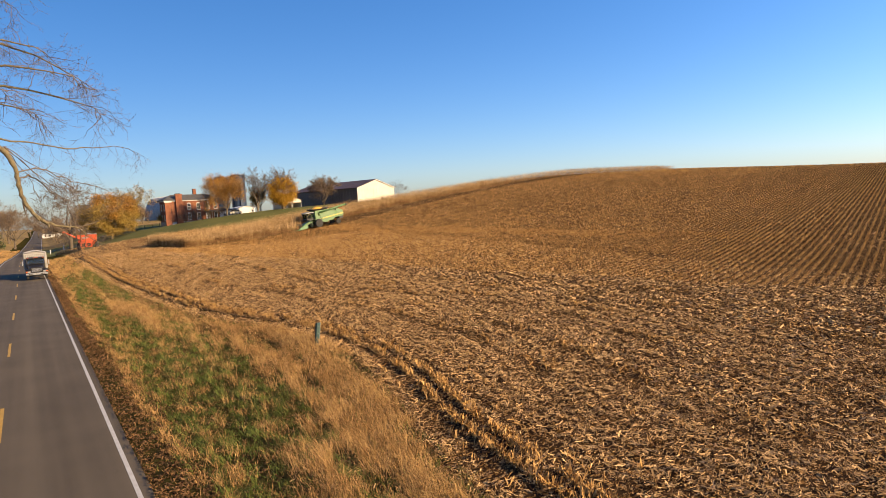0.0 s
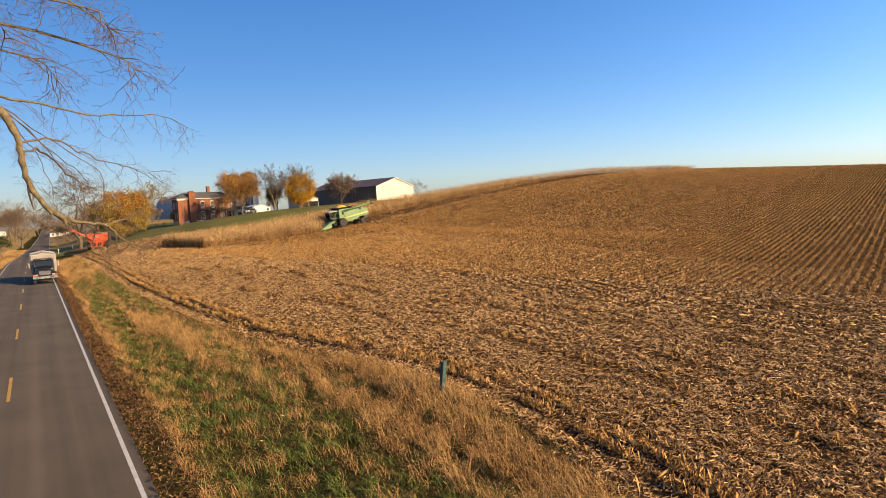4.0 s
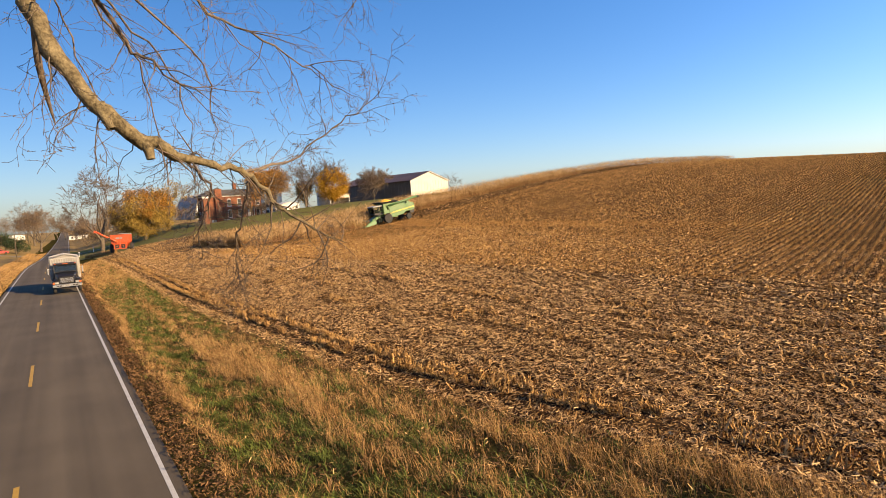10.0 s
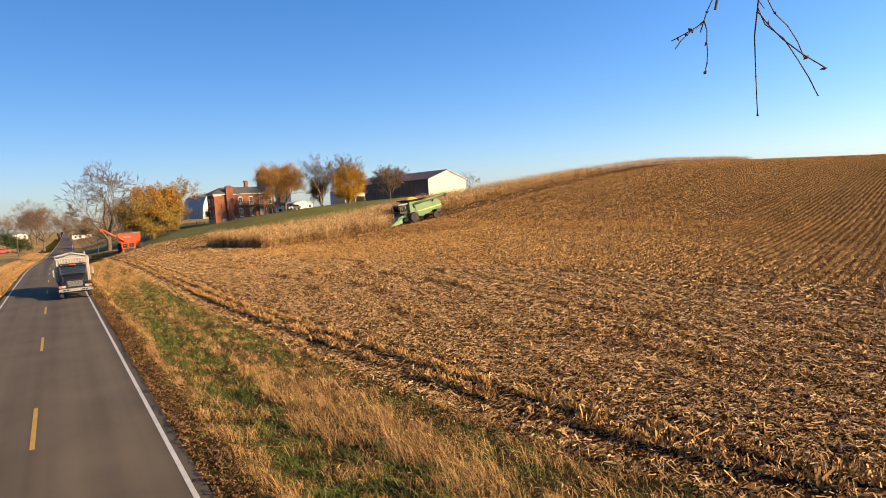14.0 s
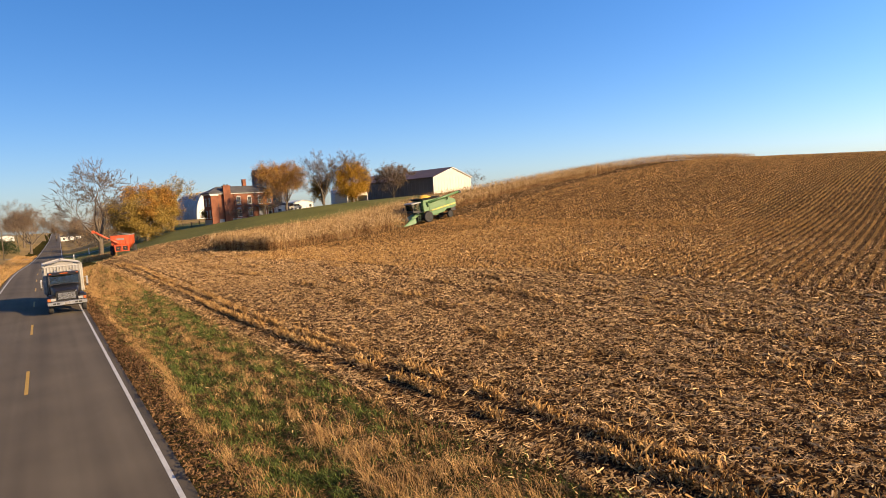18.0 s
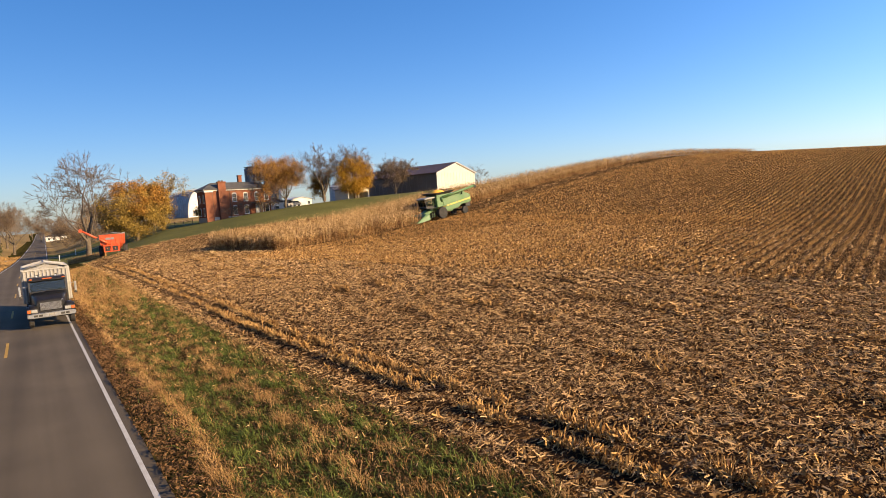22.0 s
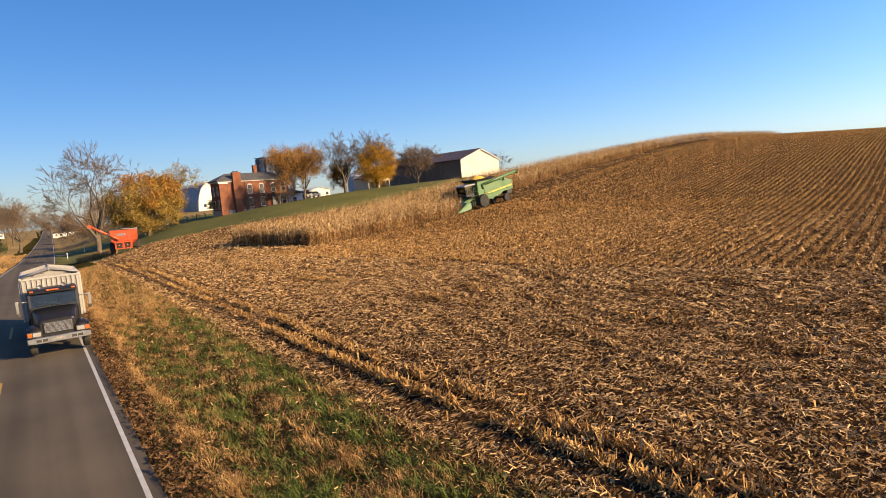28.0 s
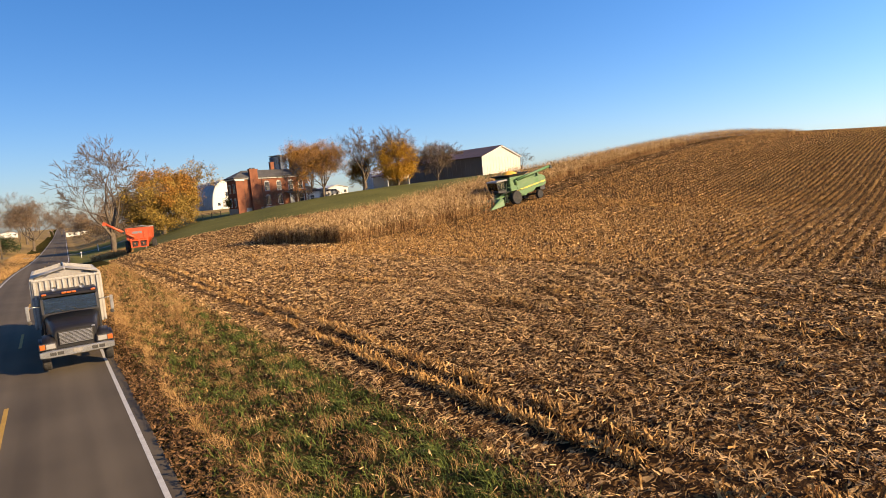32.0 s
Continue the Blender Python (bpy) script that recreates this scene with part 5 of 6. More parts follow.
for i, (x, y, h) in enumerate(((22, 300, 13), (26, 340, 14), (14, 420, 15), (34, 380, 14), (2, 520, 18), (48, 330, 12), (-30, 460, 16), (-44, 430, 15), (-58, 470, 17), (-22, 520, 18), (-24, 252, 14), (-34, 262, 15), (6, 470, 13), (18, 480, 14), (30, 470, 12), (40, 440, 13), (52, 420, 13), (-14, 440, 15), (60, 380, 12))):
    tree(x, y, h, 0.35, 200 + i, "brown bare tree in the far tree line", 6, M_LEAF_BROWN, 2000, 0.2, 0.5, kids=5, spread=0.62, least=0.045, first=0.2)
for i, (x, y, h) in enumerate(((12.5, 236, 7.5), (16.5, 243, 8.5), (21.5, 238, 7.0), (26.5, 246, 8.0), (32.0, 240, 6.5), (9.5, 262, 9.0), (40.0, 250, 7.5))):
    tree(x, y, h, 0.16, 400 + i, "brown twiggy tree in the hedge across the lawn", 6, M_LEAF_BROWN, 1800, 0.16, 0.4, kids=6, spread=0.66, first=0.12, least=0.036)
for i, (x, y, h) in enumerate(((36.6, 177.0, 5.0), (-11.5, 232.0, 5.5), (-15.0, 240.0, 6.5), (-19.0, 246.0, 6.0))):
    tree(x, y, h, 0.12, 300 + i, ("olive evergreen bush beside the brick wall" if i == 0 else "dark green evergreen shrub by the drive"), 4, (M_LEAF_OLIVE if i == 0 else M_LEAF_GREEN), 3200, 0.16, 0.45, kids=6, spread=0.7, first=0.08, category="shrub")
for i, (x, y, h) in enumerate(((40.5, 169.0, 3.6), (43.8, 168.6, 4.2), (47.5, 167.8, 3.8), (51.0, 168.5, 3.2))):
    tree(x, y, h, 0.06, 320 + i, "bare reddish shrub before the brick wall", 5, M_LEAF_BROWN, 400, 0.09, 0.25, kids=6, spread=0.6, first=0.08, category="shrub", least=0.014)
for i, (x, y, h) in enumerate(((285, 33, 4.5), (281, 29, 3.4))):
    tree(x, y, h, 0.12, 340 + i, "lone bare tree on the skyline of the hill", 6, kids=5, spread=0.66, first=0.12, least=0.03)


def lane(name, pts, width, label):
    """Gravel drive that lies on the ground along a line of points."""
    b = bmesh.new()
    prev = None
    for k, (x, y) in enumerate(pts):
        q = Vector(pts[min(k + 1, len(pts) - 1)]) - Vector(pts[max(k - 1, 0)])
        s = Vector((-q.y, q.x)).normalized() * width / 2
        cols = [(x + s.x * f, y + s.y * f) for f in (-1, -0.5, 0, 0.5, 1)]
        cur = [b.verts.new((u, v, lz(u, v) + (0.05 if abs(f) < 1 else -0.1))) for (u, v), f in zip(cols, (-1, -0.5, 0, 0.5, 1))]
        if prev:
            for i in range(4):
                b.faces.new((prev[i], prev[i + 1], cur[i + 1], cur[i]))
        prev = cur
    bmesh.ops.recalc_face_normals(b, faces=b.faces)
    return tagged(link_mesh(name, b, M_GRAVEL), label, "drive", kind="structure")


M_GRAVEL = mottled("pale_gravel", (0.13, 0.12, 0.105), (0.27, 0.245, 0.21), 0.6, 14.0, 0.95, 0, 0.4, 20, spec=0.1)
lane("gravel_drive", [(2.0 + 2.2 * k, 204.0 + 0.9 * k) for k in range(14)], 3.4, "pale gravel drive across the lawn")
lane("gravel_drive", [(-3.5 - 2.0 * k, 212.0 + 0.6 * k) for k in range(12)], 4.0, "pale gravel drive to the bungalow")


# ---- the far side of the road, mailbox, poles ----
def bungalow(x, y, rz, label, wall):
    s = holder("bungalow", x, y, lz(x, y) - 0.2, rz, label, "house")
    w = part("wall", box(0, 11, 0, 7, -0.6, 2.9), wall, s)
    part("roof", hip_roof(0, 11, 0, 7, 2.9, 1.9, 0.5), M_ROOF, s)
    for xx in (1.8, 4.4, 8.8):
        window(w, xx, 1.0, 1.1, 1.2, 0)
    d = part("door", box(6.2, 7.1, -0.05, -0.002, 0.1, 2.2), M_TRIM, w)
    part("door_knob", box(6.95, 7.02, -0.09, -0.05, 1.05, 1.12), M_DARK, d)
    return s


bungalow(-30.0, 238.0, 5, "low tan bungalow with grey roof behind shrubs", M_BARNWALL)
bungalow(8.0, 460.0, -4, "white bungalow with dark roof far along the road", M_TRIM)
shed(24.0, 455.0, 0, 9, 6, 3.0, "distant white garage under bare trees", M_TRIM, M_ROOF)
shed(-26.0, 500.0, 10, 9, 6, 3.0, "distant white shed on the far side of the road", M_TRIM, M_ROOF)


def utility_pole(x, y):
    p = holder("utility_pole", x, y, lz(x, y), 0, "weathered wooden utility pole with a crossarm", "utility pole", "utility poles")
    part("pole", rod((0, 0, -0.5), (0.1, 0, 8.6), 0.15, 0.1, 10), M_BARK, p)
    part("crossarm", box(-1.1, 1.1, -0.06, 0.06, 7.8, 7.95), M_BARK, p)
    for k in (-1.0, -0.5, 0.5, 1.0):
        part("insulator", lathe([(0.03, 7.95), (0.05, 8.0), (0.05, 8.1), (0.02, 8.15)], 8, "z", (k, 0, 0)), M_GREY, p)
    return p


utility_pole(-10.8, 206.0)
utility_pole(-10.0, 300.0)


def mailbox(x, y, rz, white):
    m = holder("mailbox", x, y, lz(x, y), rz, "small white mailbox on a post beside the drive" if white else "dark mailbox on a wooden post", "mailbox")
    part("post", box(-0.06, 0.06, -0.06, 0.06, -0.2, 1.05), M_TRIM if white else M_BARK, m)
    part("box", prism([(-0.13, 1.05), (0.13, 1.05), (0.13, 1.22), (0.07, 1.32), (-0.07, 1.32), (-0.13, 1.22)], -0.28, 0.28, "y"), M_TRIM if white else M_DARK, m)
    return m


mailbox(3.9, 176.0, 0, True)
marker = holder("marker_post", 8.2, 196.0, lz(8.2, 196.0), 0, "white marker post on the green lawn", "marker post")
part("post", box(-0.1, 0.1, -0.05, 0.05, -0.2, 1.5, 0.02), M_TRIM, marker)
part("cap", box(-0.12, 0.12, -0.07, 0.07, 1.5, 1.56), M_TRIM, marker)


def rail_fence(pts):
    """Post-and-rail fence along a line of points on the lawn."""
    x0, y0 = pts[0]
    f = holder("rail_fence", x0, y0, lz(x0, y0), 0, "weathered brown post-and-rail fence under the maple", "fence")
    z0 = lz(x0, y0)
    ends = [Vector((x - x0, y - y0, lz(x, y) - z0)) for x, y in pts]
    for p in ends:
        part("post", box(p.x - 0.09, p.x + 0.09, p.y - 0.09, p.y + 0.09, p.z - 0.3, p.z + 1.25, 0.015), M_BARK, f)
    for p, q in zip(ends, ends[1:]):
        for h in (0.45, 0.8, 1.12):
            part("rail", rod(tuple(p + Vector((0, -0.1, h))), tuple(q + Vector((0, -0.1, h))), 0.05, 0.05, 6), M_BARK, f)
    return f


rail_fence([(17.5 + 2.6 * k, 194.0 + 0.9 * k) for k in range(9)])


# ---- fence post at the edge of the field ----
fp = new("fence_post")
fp.matrix_world = pose(9.4, -5.5, lz(9.4, -5.5), 3, 7, 20)
tagged(fp, "short weathered dark green post leaning at the field edge", "post")
b = box(-0.11, 0.11, -0.07, 0.05, -0.3, 1.12, 0.012)
rng = random.Random(8)
for v in b.verts:
    v.co += Vector((rng.uniform(-0.006, 0.006), rng.uniform(-0.006, 0.006), rng.uniform(-0.012, 0.012) if v.co.z > 1 else 0))
part("post", b, M_POST, fp)
part("pale_edge", box(0.112, 0.14, -0.05, 0.06, -0.3, 1.13, 0.006), M_POSTPALE, fp, "pale weathered edge strip")
for z in (0.95, 0.6):
    part("staple", lathe([(0.004, -0.02), (0.012, -0.018), (0.012, 0.0), (0.004, 0.002)], 8, "y", (0.0, -0.07, z)), M_GREY, fp)


# ---- the roadside tree whose low limb hangs over the lane ----
def overhanging_tree():
    rng = random.Random(77)
    tx, ty = -10.4, 3.0
    t = holder("roadside_tree", tx, ty, lz(tx, ty), 0, "old bare roadside tree with a knotty limb hanging over the road", "tree")
    inv = t.matrix_world.inverted()
    limbs = []

    def smooth(pts, rads, n=4):
        out, rr = [], []
        P = [Vector(p) for p in pts]
        for i in range(len(P) - 1):
            p0, p1, p2, p3 = P[max(i - 1, 0)], P[i], P[i + 1], P[min(i + 2, len(P) - 1)]
            for k in range(n):
                s = k / n
                out.append(0.5 * ((2 * p1) + (p2 - p0) * s + (2 * p0 - 5 * p1 + 4 * p2 - p3) * s * s + (3 * p1 - p0 - 3 * p2 + p3) * s ** 3))
                rr.append(rads[i] * (1 - s) + rads[i + 1] * s)
        out.append(P[-1])
        rr.append(rads[-1])
        return out, rr

    def twig(p, d, length, r, level, droop, least=0.0022):
        n = 6 if level < 2 else 5
        pts, rad = [p.copy()], [r]
        q, dd = p.copy(), d.normalized()
        for k in range(n):
            f = k / n
            dd = (dd + Vector((rng.gauss(0, 0.22), rng.gauss(0, 0.22), rng.gauss(0, 0.16) - droop * (0.5 - 1.1 * f * (level > 1))))).normalized()
            q = q + dd * length / n
            pts.append(q.copy())
            rad.append(max(r * (1 - 0.8 * (k + 1) / n), least))
        limbs.append((pts, rad, level + 1))
        if level >= 3:
            return
        m = {0: 4, 1: 4, 2: 3}[level]
        for j in range(m):
            i = rng.randint(1, n - 1)
            ax = (pts[i + 1] - pts[i]).normalized()
            side = Vector((rng.gauss(0, 1), rng.gauss(0, 1), rng.gauss(0, 0.7) - 0.25)).normalized()
            twig(pts[i].lerp(pts[i + 1], rng.random()), ax * 0.55 + side * 0.75, length * rng.uniform(0.34, 0.6), max(rad[i] * 0.55, 0.0028), level + 1, droop * rng.uniform(0.4, 1.3), least)

    trunk = [(tx, ty, lz(tx, ty) - 0.3), (tx + 0.1, ty, 2.5), (tx + 0.3, ty - 0.1, 5.5), (tx + 0.2, ty + 0.2, 9.0), (tx - 0.3, ty + 0.5, 13.0), (tx - 0.2, ty + 0.6, 16.5)]
    limbs.append((*smooth(trunk, [0.55, 0.45, 0.4, 0.3, 0.18, 0.06]), 0))
    main = [(tx + 0.2, ty, 7.5), (-8.2, 2.4, 10.0), (-5.0, 1.3, 11.4), (-3.0, 0.5, 10.9), (-2.1, 0.2, 9.9), (-1.93, 0.1, 9.1), (-1.84, 0.0, 8.4), (-1.7, -0.1, 7.85), (-1.4, -0.2, 7.32), (-1.0, -0.16, 6.97), (-0.55, 0.06, 6.82), (-0.12, 0.36, 6.73),
            (0.2, 0.58, 6.64), (0.52, 0.57, 6.34), (0.82, 0.53, 6.05), (1.14, 0.54, 5.85), (1.46, 0.57, 5.68)]
    mp, mr = smooth(main, [0.26, 0.22, 0.19, 0.16, 0.13, 0.115, 0.105, 0.1, 0.095, 0.084, 0.056, 0.05, 0.045, 0.03, 0.022, 0.014, 0.005])
    for k in range(3, len(mp) - 2):  # knots
        mr[k] *= rng.uniform(0.7, 0.98)
        mp[k] = mp[k] + Vector((rng.gauss(0, 0.018), rng.gauss(0, 0.018), rng.gauss(0, 0.022)))
    limbs.append((mp, mr, 1))

    def bough(pts, rads, every, lo, hi, r, bias, level=1, droop=0.12, least=0.0022):
        q, rr = smooth(pts, rads)
        for i in range(1, len(q)):
            sway = 0.02 if len(pts) == 6 and rads[0] < 0.03 else 0.035
            q[i] = q[i] + Vector((rng.gauss(0, sway), rng.gauss(0, sway), rng.gauss(0, sway)))
            rr[i] *= rng.uniform(0.88, 1.1)
        limbs.append((q, rr, 1))
        for i in range(3, len(q) - 1, every):
            ax = (q[i + 1] - q[i]).normalized()
            twig(q[i], ax * 0.6 + Vector((rng.gauss(bias[0], 0.5), rng.gauss(bias[1], 0.5), rng.gauss(bias[2], 0.5))), rng.uniform(lo, hi), r, level, droop, least)
        twig(q[-2], q[-1] - q[-3], hi * 0.5, rr[-2], 2, 0.05, least)
        return q

    # two dark boughs that hang down behind the limb
    bough([(-0.55, 0.06, 6.82), (-0.4, 0.55, 6.78), (-0.06, 1.25, 6.48), (-0.1, 1.6, 6.2), (-0.14, 1.95, 5.9), (-0.05, 2.3, 5.5)], [0.022, 0.018, 0.014, 0.011, 0.008, 0.004], 1, 0.45, 0.9, 0.007, (0, 0, -0.3), 1)
    bough([(0.2, 0.58, 6.68), (0.34, 0.95, 6.55), (0.34, 1.35, 6.2), (0.3, 1.7, 5.8), (0.34, 1.95, 5.45), (0.3, 2.1, 5.1)], [0.022, 0.018, 0.013, 0.01, 0.007, 0.004], 1, 0.45, 0.9, 0.007, (0, 0, -0.3), 1)
    # the bough that rises to the side
    bough([(0.05, 0.5, 6.7), (0.5, 0.85, 6.72), (1.1, 1.15, 6.92), (1.7, 1.2, 7.3), (2.05, 1.0, 7.55), (2.35, 0.85, 7.8)], [0.02, 0.017, 0.013, 0.01, 0.007, 0.003], 1, 0.4, 0.95, 0.006, (0.1, 0, 0.3), 1, 0.02)
    # boughs that leave the limb higher up
    bough([(-1.93, 0.1, 9.3), (-1.2, 0.7, 9.5), (-0.5, 1.2, 9.3), (0.2, 1.75, 9.0), (1.1, 2.1, 8.75), (1.9, 2.4, 8.5), (2.3, 2.5, 8.2)], [0.036, 0.03, 0.026, 0.021, 0.016, 0.01, 0.005], 1, 0.6, 1.3, 0.009, (0.1, 0, -0.25), 1)
    bough([(-1.9, 0.1, 9.0), (-1.5, 1.2, 9.2), (-1.0, 2.1, 8.9), (-0.7, 2.3, 8.55), (-0.4, 2.25, 8.3), (0.1, 2.2, 7.95)], [0.04, 0.036, 0.03, 0.024, 0.016, 0.006], 1, 0.6, 1.2, 0.009, (0.2, 0, -0.35), 1)
    bough([(-3.0, 0.5, 10.9), (-1.6, 2.0, 10.9), (0.2, 3.2, 10.7), (1.8, 3.8, 10.9), (3.2, 4.0, 10.8), (3.8, 3.95, 10.4)], [0.05, 0.04, 0.03, 0.022, 0.014, 0.005], 1, 0.8, 1.6, 0.010, (0, 0, -0.9), 1, 0.2)
    # long thin strands that hang over the lane
    for top, end in (((-1.4, 3.6, 9.2), (-1.03, 4.0, 7.1)), ((-0.5, 3.3, 8.6), (-0.2, 3.6, 6.5)), ((-0.1, 3.0, 8.4), (0.15, 3.2, 6.9)), ((0.4, 3.2, 8.6), (0.5, 3.3, 7.3))):
        p, e = Vector(top), Vector(end)
        bough([(-2.3, 1.5, 10.6), tuple(p.lerp(Vector((-2.3, 1.5, 10.6)), 0.35)), tuple(p), tuple(p.lerp(e, 0.5) + Vector((0.08, 0, 0))), tuple(e)], [0.022, 0.018, 0.013, 0.009, 0.004], 1, 0.3, 0.7, 0.005, (0, 0, -0.6), 2, 0.15)
    # higher boughs of the same side, over the lane
    for k, (ex, ey, ez) in enumerate(((-2.4, 1.0, 13.2), (-1.2, 3.4, 12.6), (0.4, 2.0, 14.2), (1.4, 3.6, 13.0), (-0.6, 4.6, 16.0), (-3.6, 2.6, 17.6), (-2.0, 5.0, 18.6), (-4.6, 0.8, 15.2), (0.9, 5.4, 15.0))):
        s0 = Vector((tx + 0.2, ty + 0.1, 8.5 + 0.75 * k))
        e = Vector((ex, ey, ez))
        m1, m2 = s0.lerp(e, 0.35) + Vector((0, 0, 1.6)), s0.lerp(e, 0.7) + Vector((0, 0, 1.4))
        q = bough([tuple(s0), tuple(m1), tuple(m2), tuple(e), tuple(e + Vector((0.6, 0.2, -0.7)))], [0.14, 0.1, 0.06, 0.025, 0.006], 1, 1.2, 2.3, 0.02, (0.1, 0, 0.0), 1, 0.1, 0.006)
        for i in range(6, len(q) - 1):
            twig(q[i], Vector((rng.gauss(0.1, 0.7), rng.gauss(-0.3, 0.7), rng.gauss(-0.2, 0.6))), rng.uniform(0.8, 1.7), 0.013, 1, 0.12, 0.0055)
    # twisted stub of dead wood hanging from the limb, and cut snags at the elbow
    limbs.append((*smooth([(-1.8, 0.1, 8.2), (-1.8, 0.3, 7.8), (-1.76, 0.5, 7.5), (-1.71, 0.6, 7.22)], [0.032, 0.034, 0.024, 0.005]), 1))
    limbs.append(([Vector((-1.36, -0.2, 7.3)), Vector((-1.3, -0.24, 7.16)), Vector((-1.27, -0.26, 7.06))], [0.075, 0.06, 0.045], 1))
    limbs.append(([Vector((-0.99, -0.15, 6.97)), Vector((-0.95, -0.17, 6.86)), Vector((-0.94, -0.18, 6.77))], [0.07, 0.055, 0.042], 1))
    # side twigs of the low limb
    for i in range(38, len(mp) - 1):
        for _ in range(1):
            up = rng.random() < 0.45
            d = Vector((rng.gauss(0.4, 0.4), rng.gauss(0.1, 0.6), (0.75 if up else -0.75) + rng.gauss(0, 0.2)))
            twig(mp[i], d, rng.uniform(0.45, 0.95), rng.uniform(0.007, 0.013), 2 if rng.random() < 0.4 else 1, 0.05)
    for i in (52, 56, 59, 61):
        twig(mp[i], Vector((rng.uniform(-0.2, 0.2), 0.1, -1.0)), rng.uniform(0.8, 1.15), 0.013, 1, 0.02)
    for i in range(14, 40):
        twig(mp[i], Vector((rng.gauss(0.2, 0.6), rng.gauss(0, 0.6), rng.gauss(-0.4, 0.6))), rng.uniform(0.5, 1.2), 0.008, 1, 0.2)
    # the rest of the crown, high over the road
    for k in range(9):
        a = 1.9 + k * 0.33
        base = Vector((tx + 0.1, ty + 0.2, 7.5 + k * 0.75))
        d = Vector((math.cos(a), math.sin(a), 0.5))
        L = 5.5 - 0.25 * k
        pts, rad, q, dd = [base], [0.14], base.copy(), d.normalized()
        for j in range(6):
            dd = (dd + Vector((rng.gauss(0, 0.2), rng.gauss(0, 0.2), rng.gauss(0.05, 0.15)))).normalized()
            q = q + dd * L / 6
            pts.append(q.copy())
            rad.append(0.14 * (1 - 0.85 * (j + 1) / 6))
        limbs.append((pts, rad, 1))
        for j in range(2, 6):
            twig(pts[j], dd + Vector((rng.gauss(0, 0.8), rng.gauss(0, 0.8), rng.gauss(0.1, 0.5))), rng.uniform(1.2, 2.2), 0.03, 1, 0.08)

    def local(ls):
        return [([inv @ p for p in pts], r, lv) for pts, r, lv in ls]
    ll = local(limbs)
    raw("trunk", *tubes(ll, lambda v: v == 0), (M_BARK_PALE,), parent=t, smooth=True)
    big = [(p, r, 2) for p, r, lv in ll if lv == 1]
    V, F, S = [], [], []
    for pts, rad, _ in big:
        raw("limb", *tubes([(pts, rad, 0)], lambda v: True), (M_BARK_PALE if rad[0] > 0.045 else M_TWIG,), parent=t, smooth=True)
    tagged(raw("branchwork", *tubes(ll, lambda v: v > 1), (M_TWIG,), parent=t, smooth=True), kind="stuff")
    # buds and a few last leaves on the twigs
    V, F, S = [], [], []
    for pts, rad, lv in ll:
        if lv < 3:
            continue
        for p in pts[2:]:
            if rng.random() < 0.42:
                ax = Vector((rng.gauss(0, 1), rng.gauss(0, 1), rng.gauss(0, 1))).normalized()
                s, w = rng.uniform(0.01, 0.02), rng.uniform(0.0035, 0.007)
                u = ax.orthogonal().normalized() * w
                v = ax.cross(u).normalized() * w
                k = len(V)
                V += [p - ax * s * 0.3, p + u + ax * s * 0.3, p + v + ax * s * 0.3, p - u + ax * s * 0.3, p - v + ax * s * 0.3, p + ax * s]
                for a, b, c in ((0, 2, 1), (0, 3, 2), (0, 4, 3), (0, 1, 4), (5, 1, 2), (5, 2, 3), (5, 3, 4), (5, 4, 1)):
                    F += [k + a, k + b, k + c]
                    S.append(3)
    tagged(raw("bud_cover", V, F, S, (M_TWIG,), parent=t), kind="stuff")
    ends = [pts[-1] for pts, _, lv in ll if lv >= 3]
    tagged(raw("leaf_remnant", *leaves_at(rng, [ends[rng.randrange(len(ends))] for _ in range(20)], 0.02, 0.02), (M_LEAF_ORANGE,), parent=t), kind="stuff")
    t.location.x += 0.1
    return t


overhanging_tree()

# ---- standing corn ----
NR = np.random.default_rng(12)


def strips(c, ang, length, width, h, tilt, curl):
    """Bent strips, two faces each: centre (n, 3), heading, size, heights of middle and ends above the centre, and side tilt."""
    n = len(c)
    d = np.stack([np.cos(ang), np.sin(ang), np.zeros(n)], 1)
    s = np.stack([-np.sin(ang) * np.cos(tilt), np.cos(ang) * np.cos(tilt), np.sin(tilt)], 1)
    out = np.zeros((n, 6, 3))
    for k, f in enumerate((-0.5, 0.0, 0.5)):
        lift = h if k == 1 else curl[:, k // 2]
        w = width * (1.0 if k == 1 else 0.45)
        mid = c + d * (length * f)[:, None]
        mid[:, 2] += lift
        out[:, 2 * k] = mid - s * (w / 2)[:, None]
        out[:, 2 * k + 1] = mid + s * (w / 2)[:, None]
    idx = (np.arange(n) * 6)[:, None, None] + np.array([[0, 1, 3, 2], [2, 3, 5, 4]])[None]
    return out.reshape(-1, 3), idx.reshape(-1), np.full(2 * n, 4)


def join_raw(blocks):
    V, F, S, o = [], [], [], 0
    for v, f, s in blocks:
        V.append(v)
        F.append(np.asarray(f) + o)
        S.append(s)
        o += len(v)
    return np.concatenate(V), np.concatenate(F), np.concatenate(S)


def stalks(p, height, r, lean):
    """Three-sided tapered stalks from base points p (n, 3)."""
    n = len(p)
    a0 = NR.random(n) * 6.283
    out = np.zeros((n, 6, 3))
    for k in range(3):
        a = a0 + k * 2.0944
        o = np.stack([np.cos(a) * r, np.sin(a) * r, np.zeros(n)], 1)
        out[:, k] = p + o
        out[:, 3 + k] = p + o * 0.7 + np.concatenate([lean, height[:, None]], 1)
    idx = (np.arange(n) * 6)[:, None, None] + np.array([[0, 1, 4, 3], [1, 2, 5, 4], [2, 0, 3, 5]])[None]
    return out.reshape(-1, 3), idx.reshape(-1), np.full(3 * n, 4)


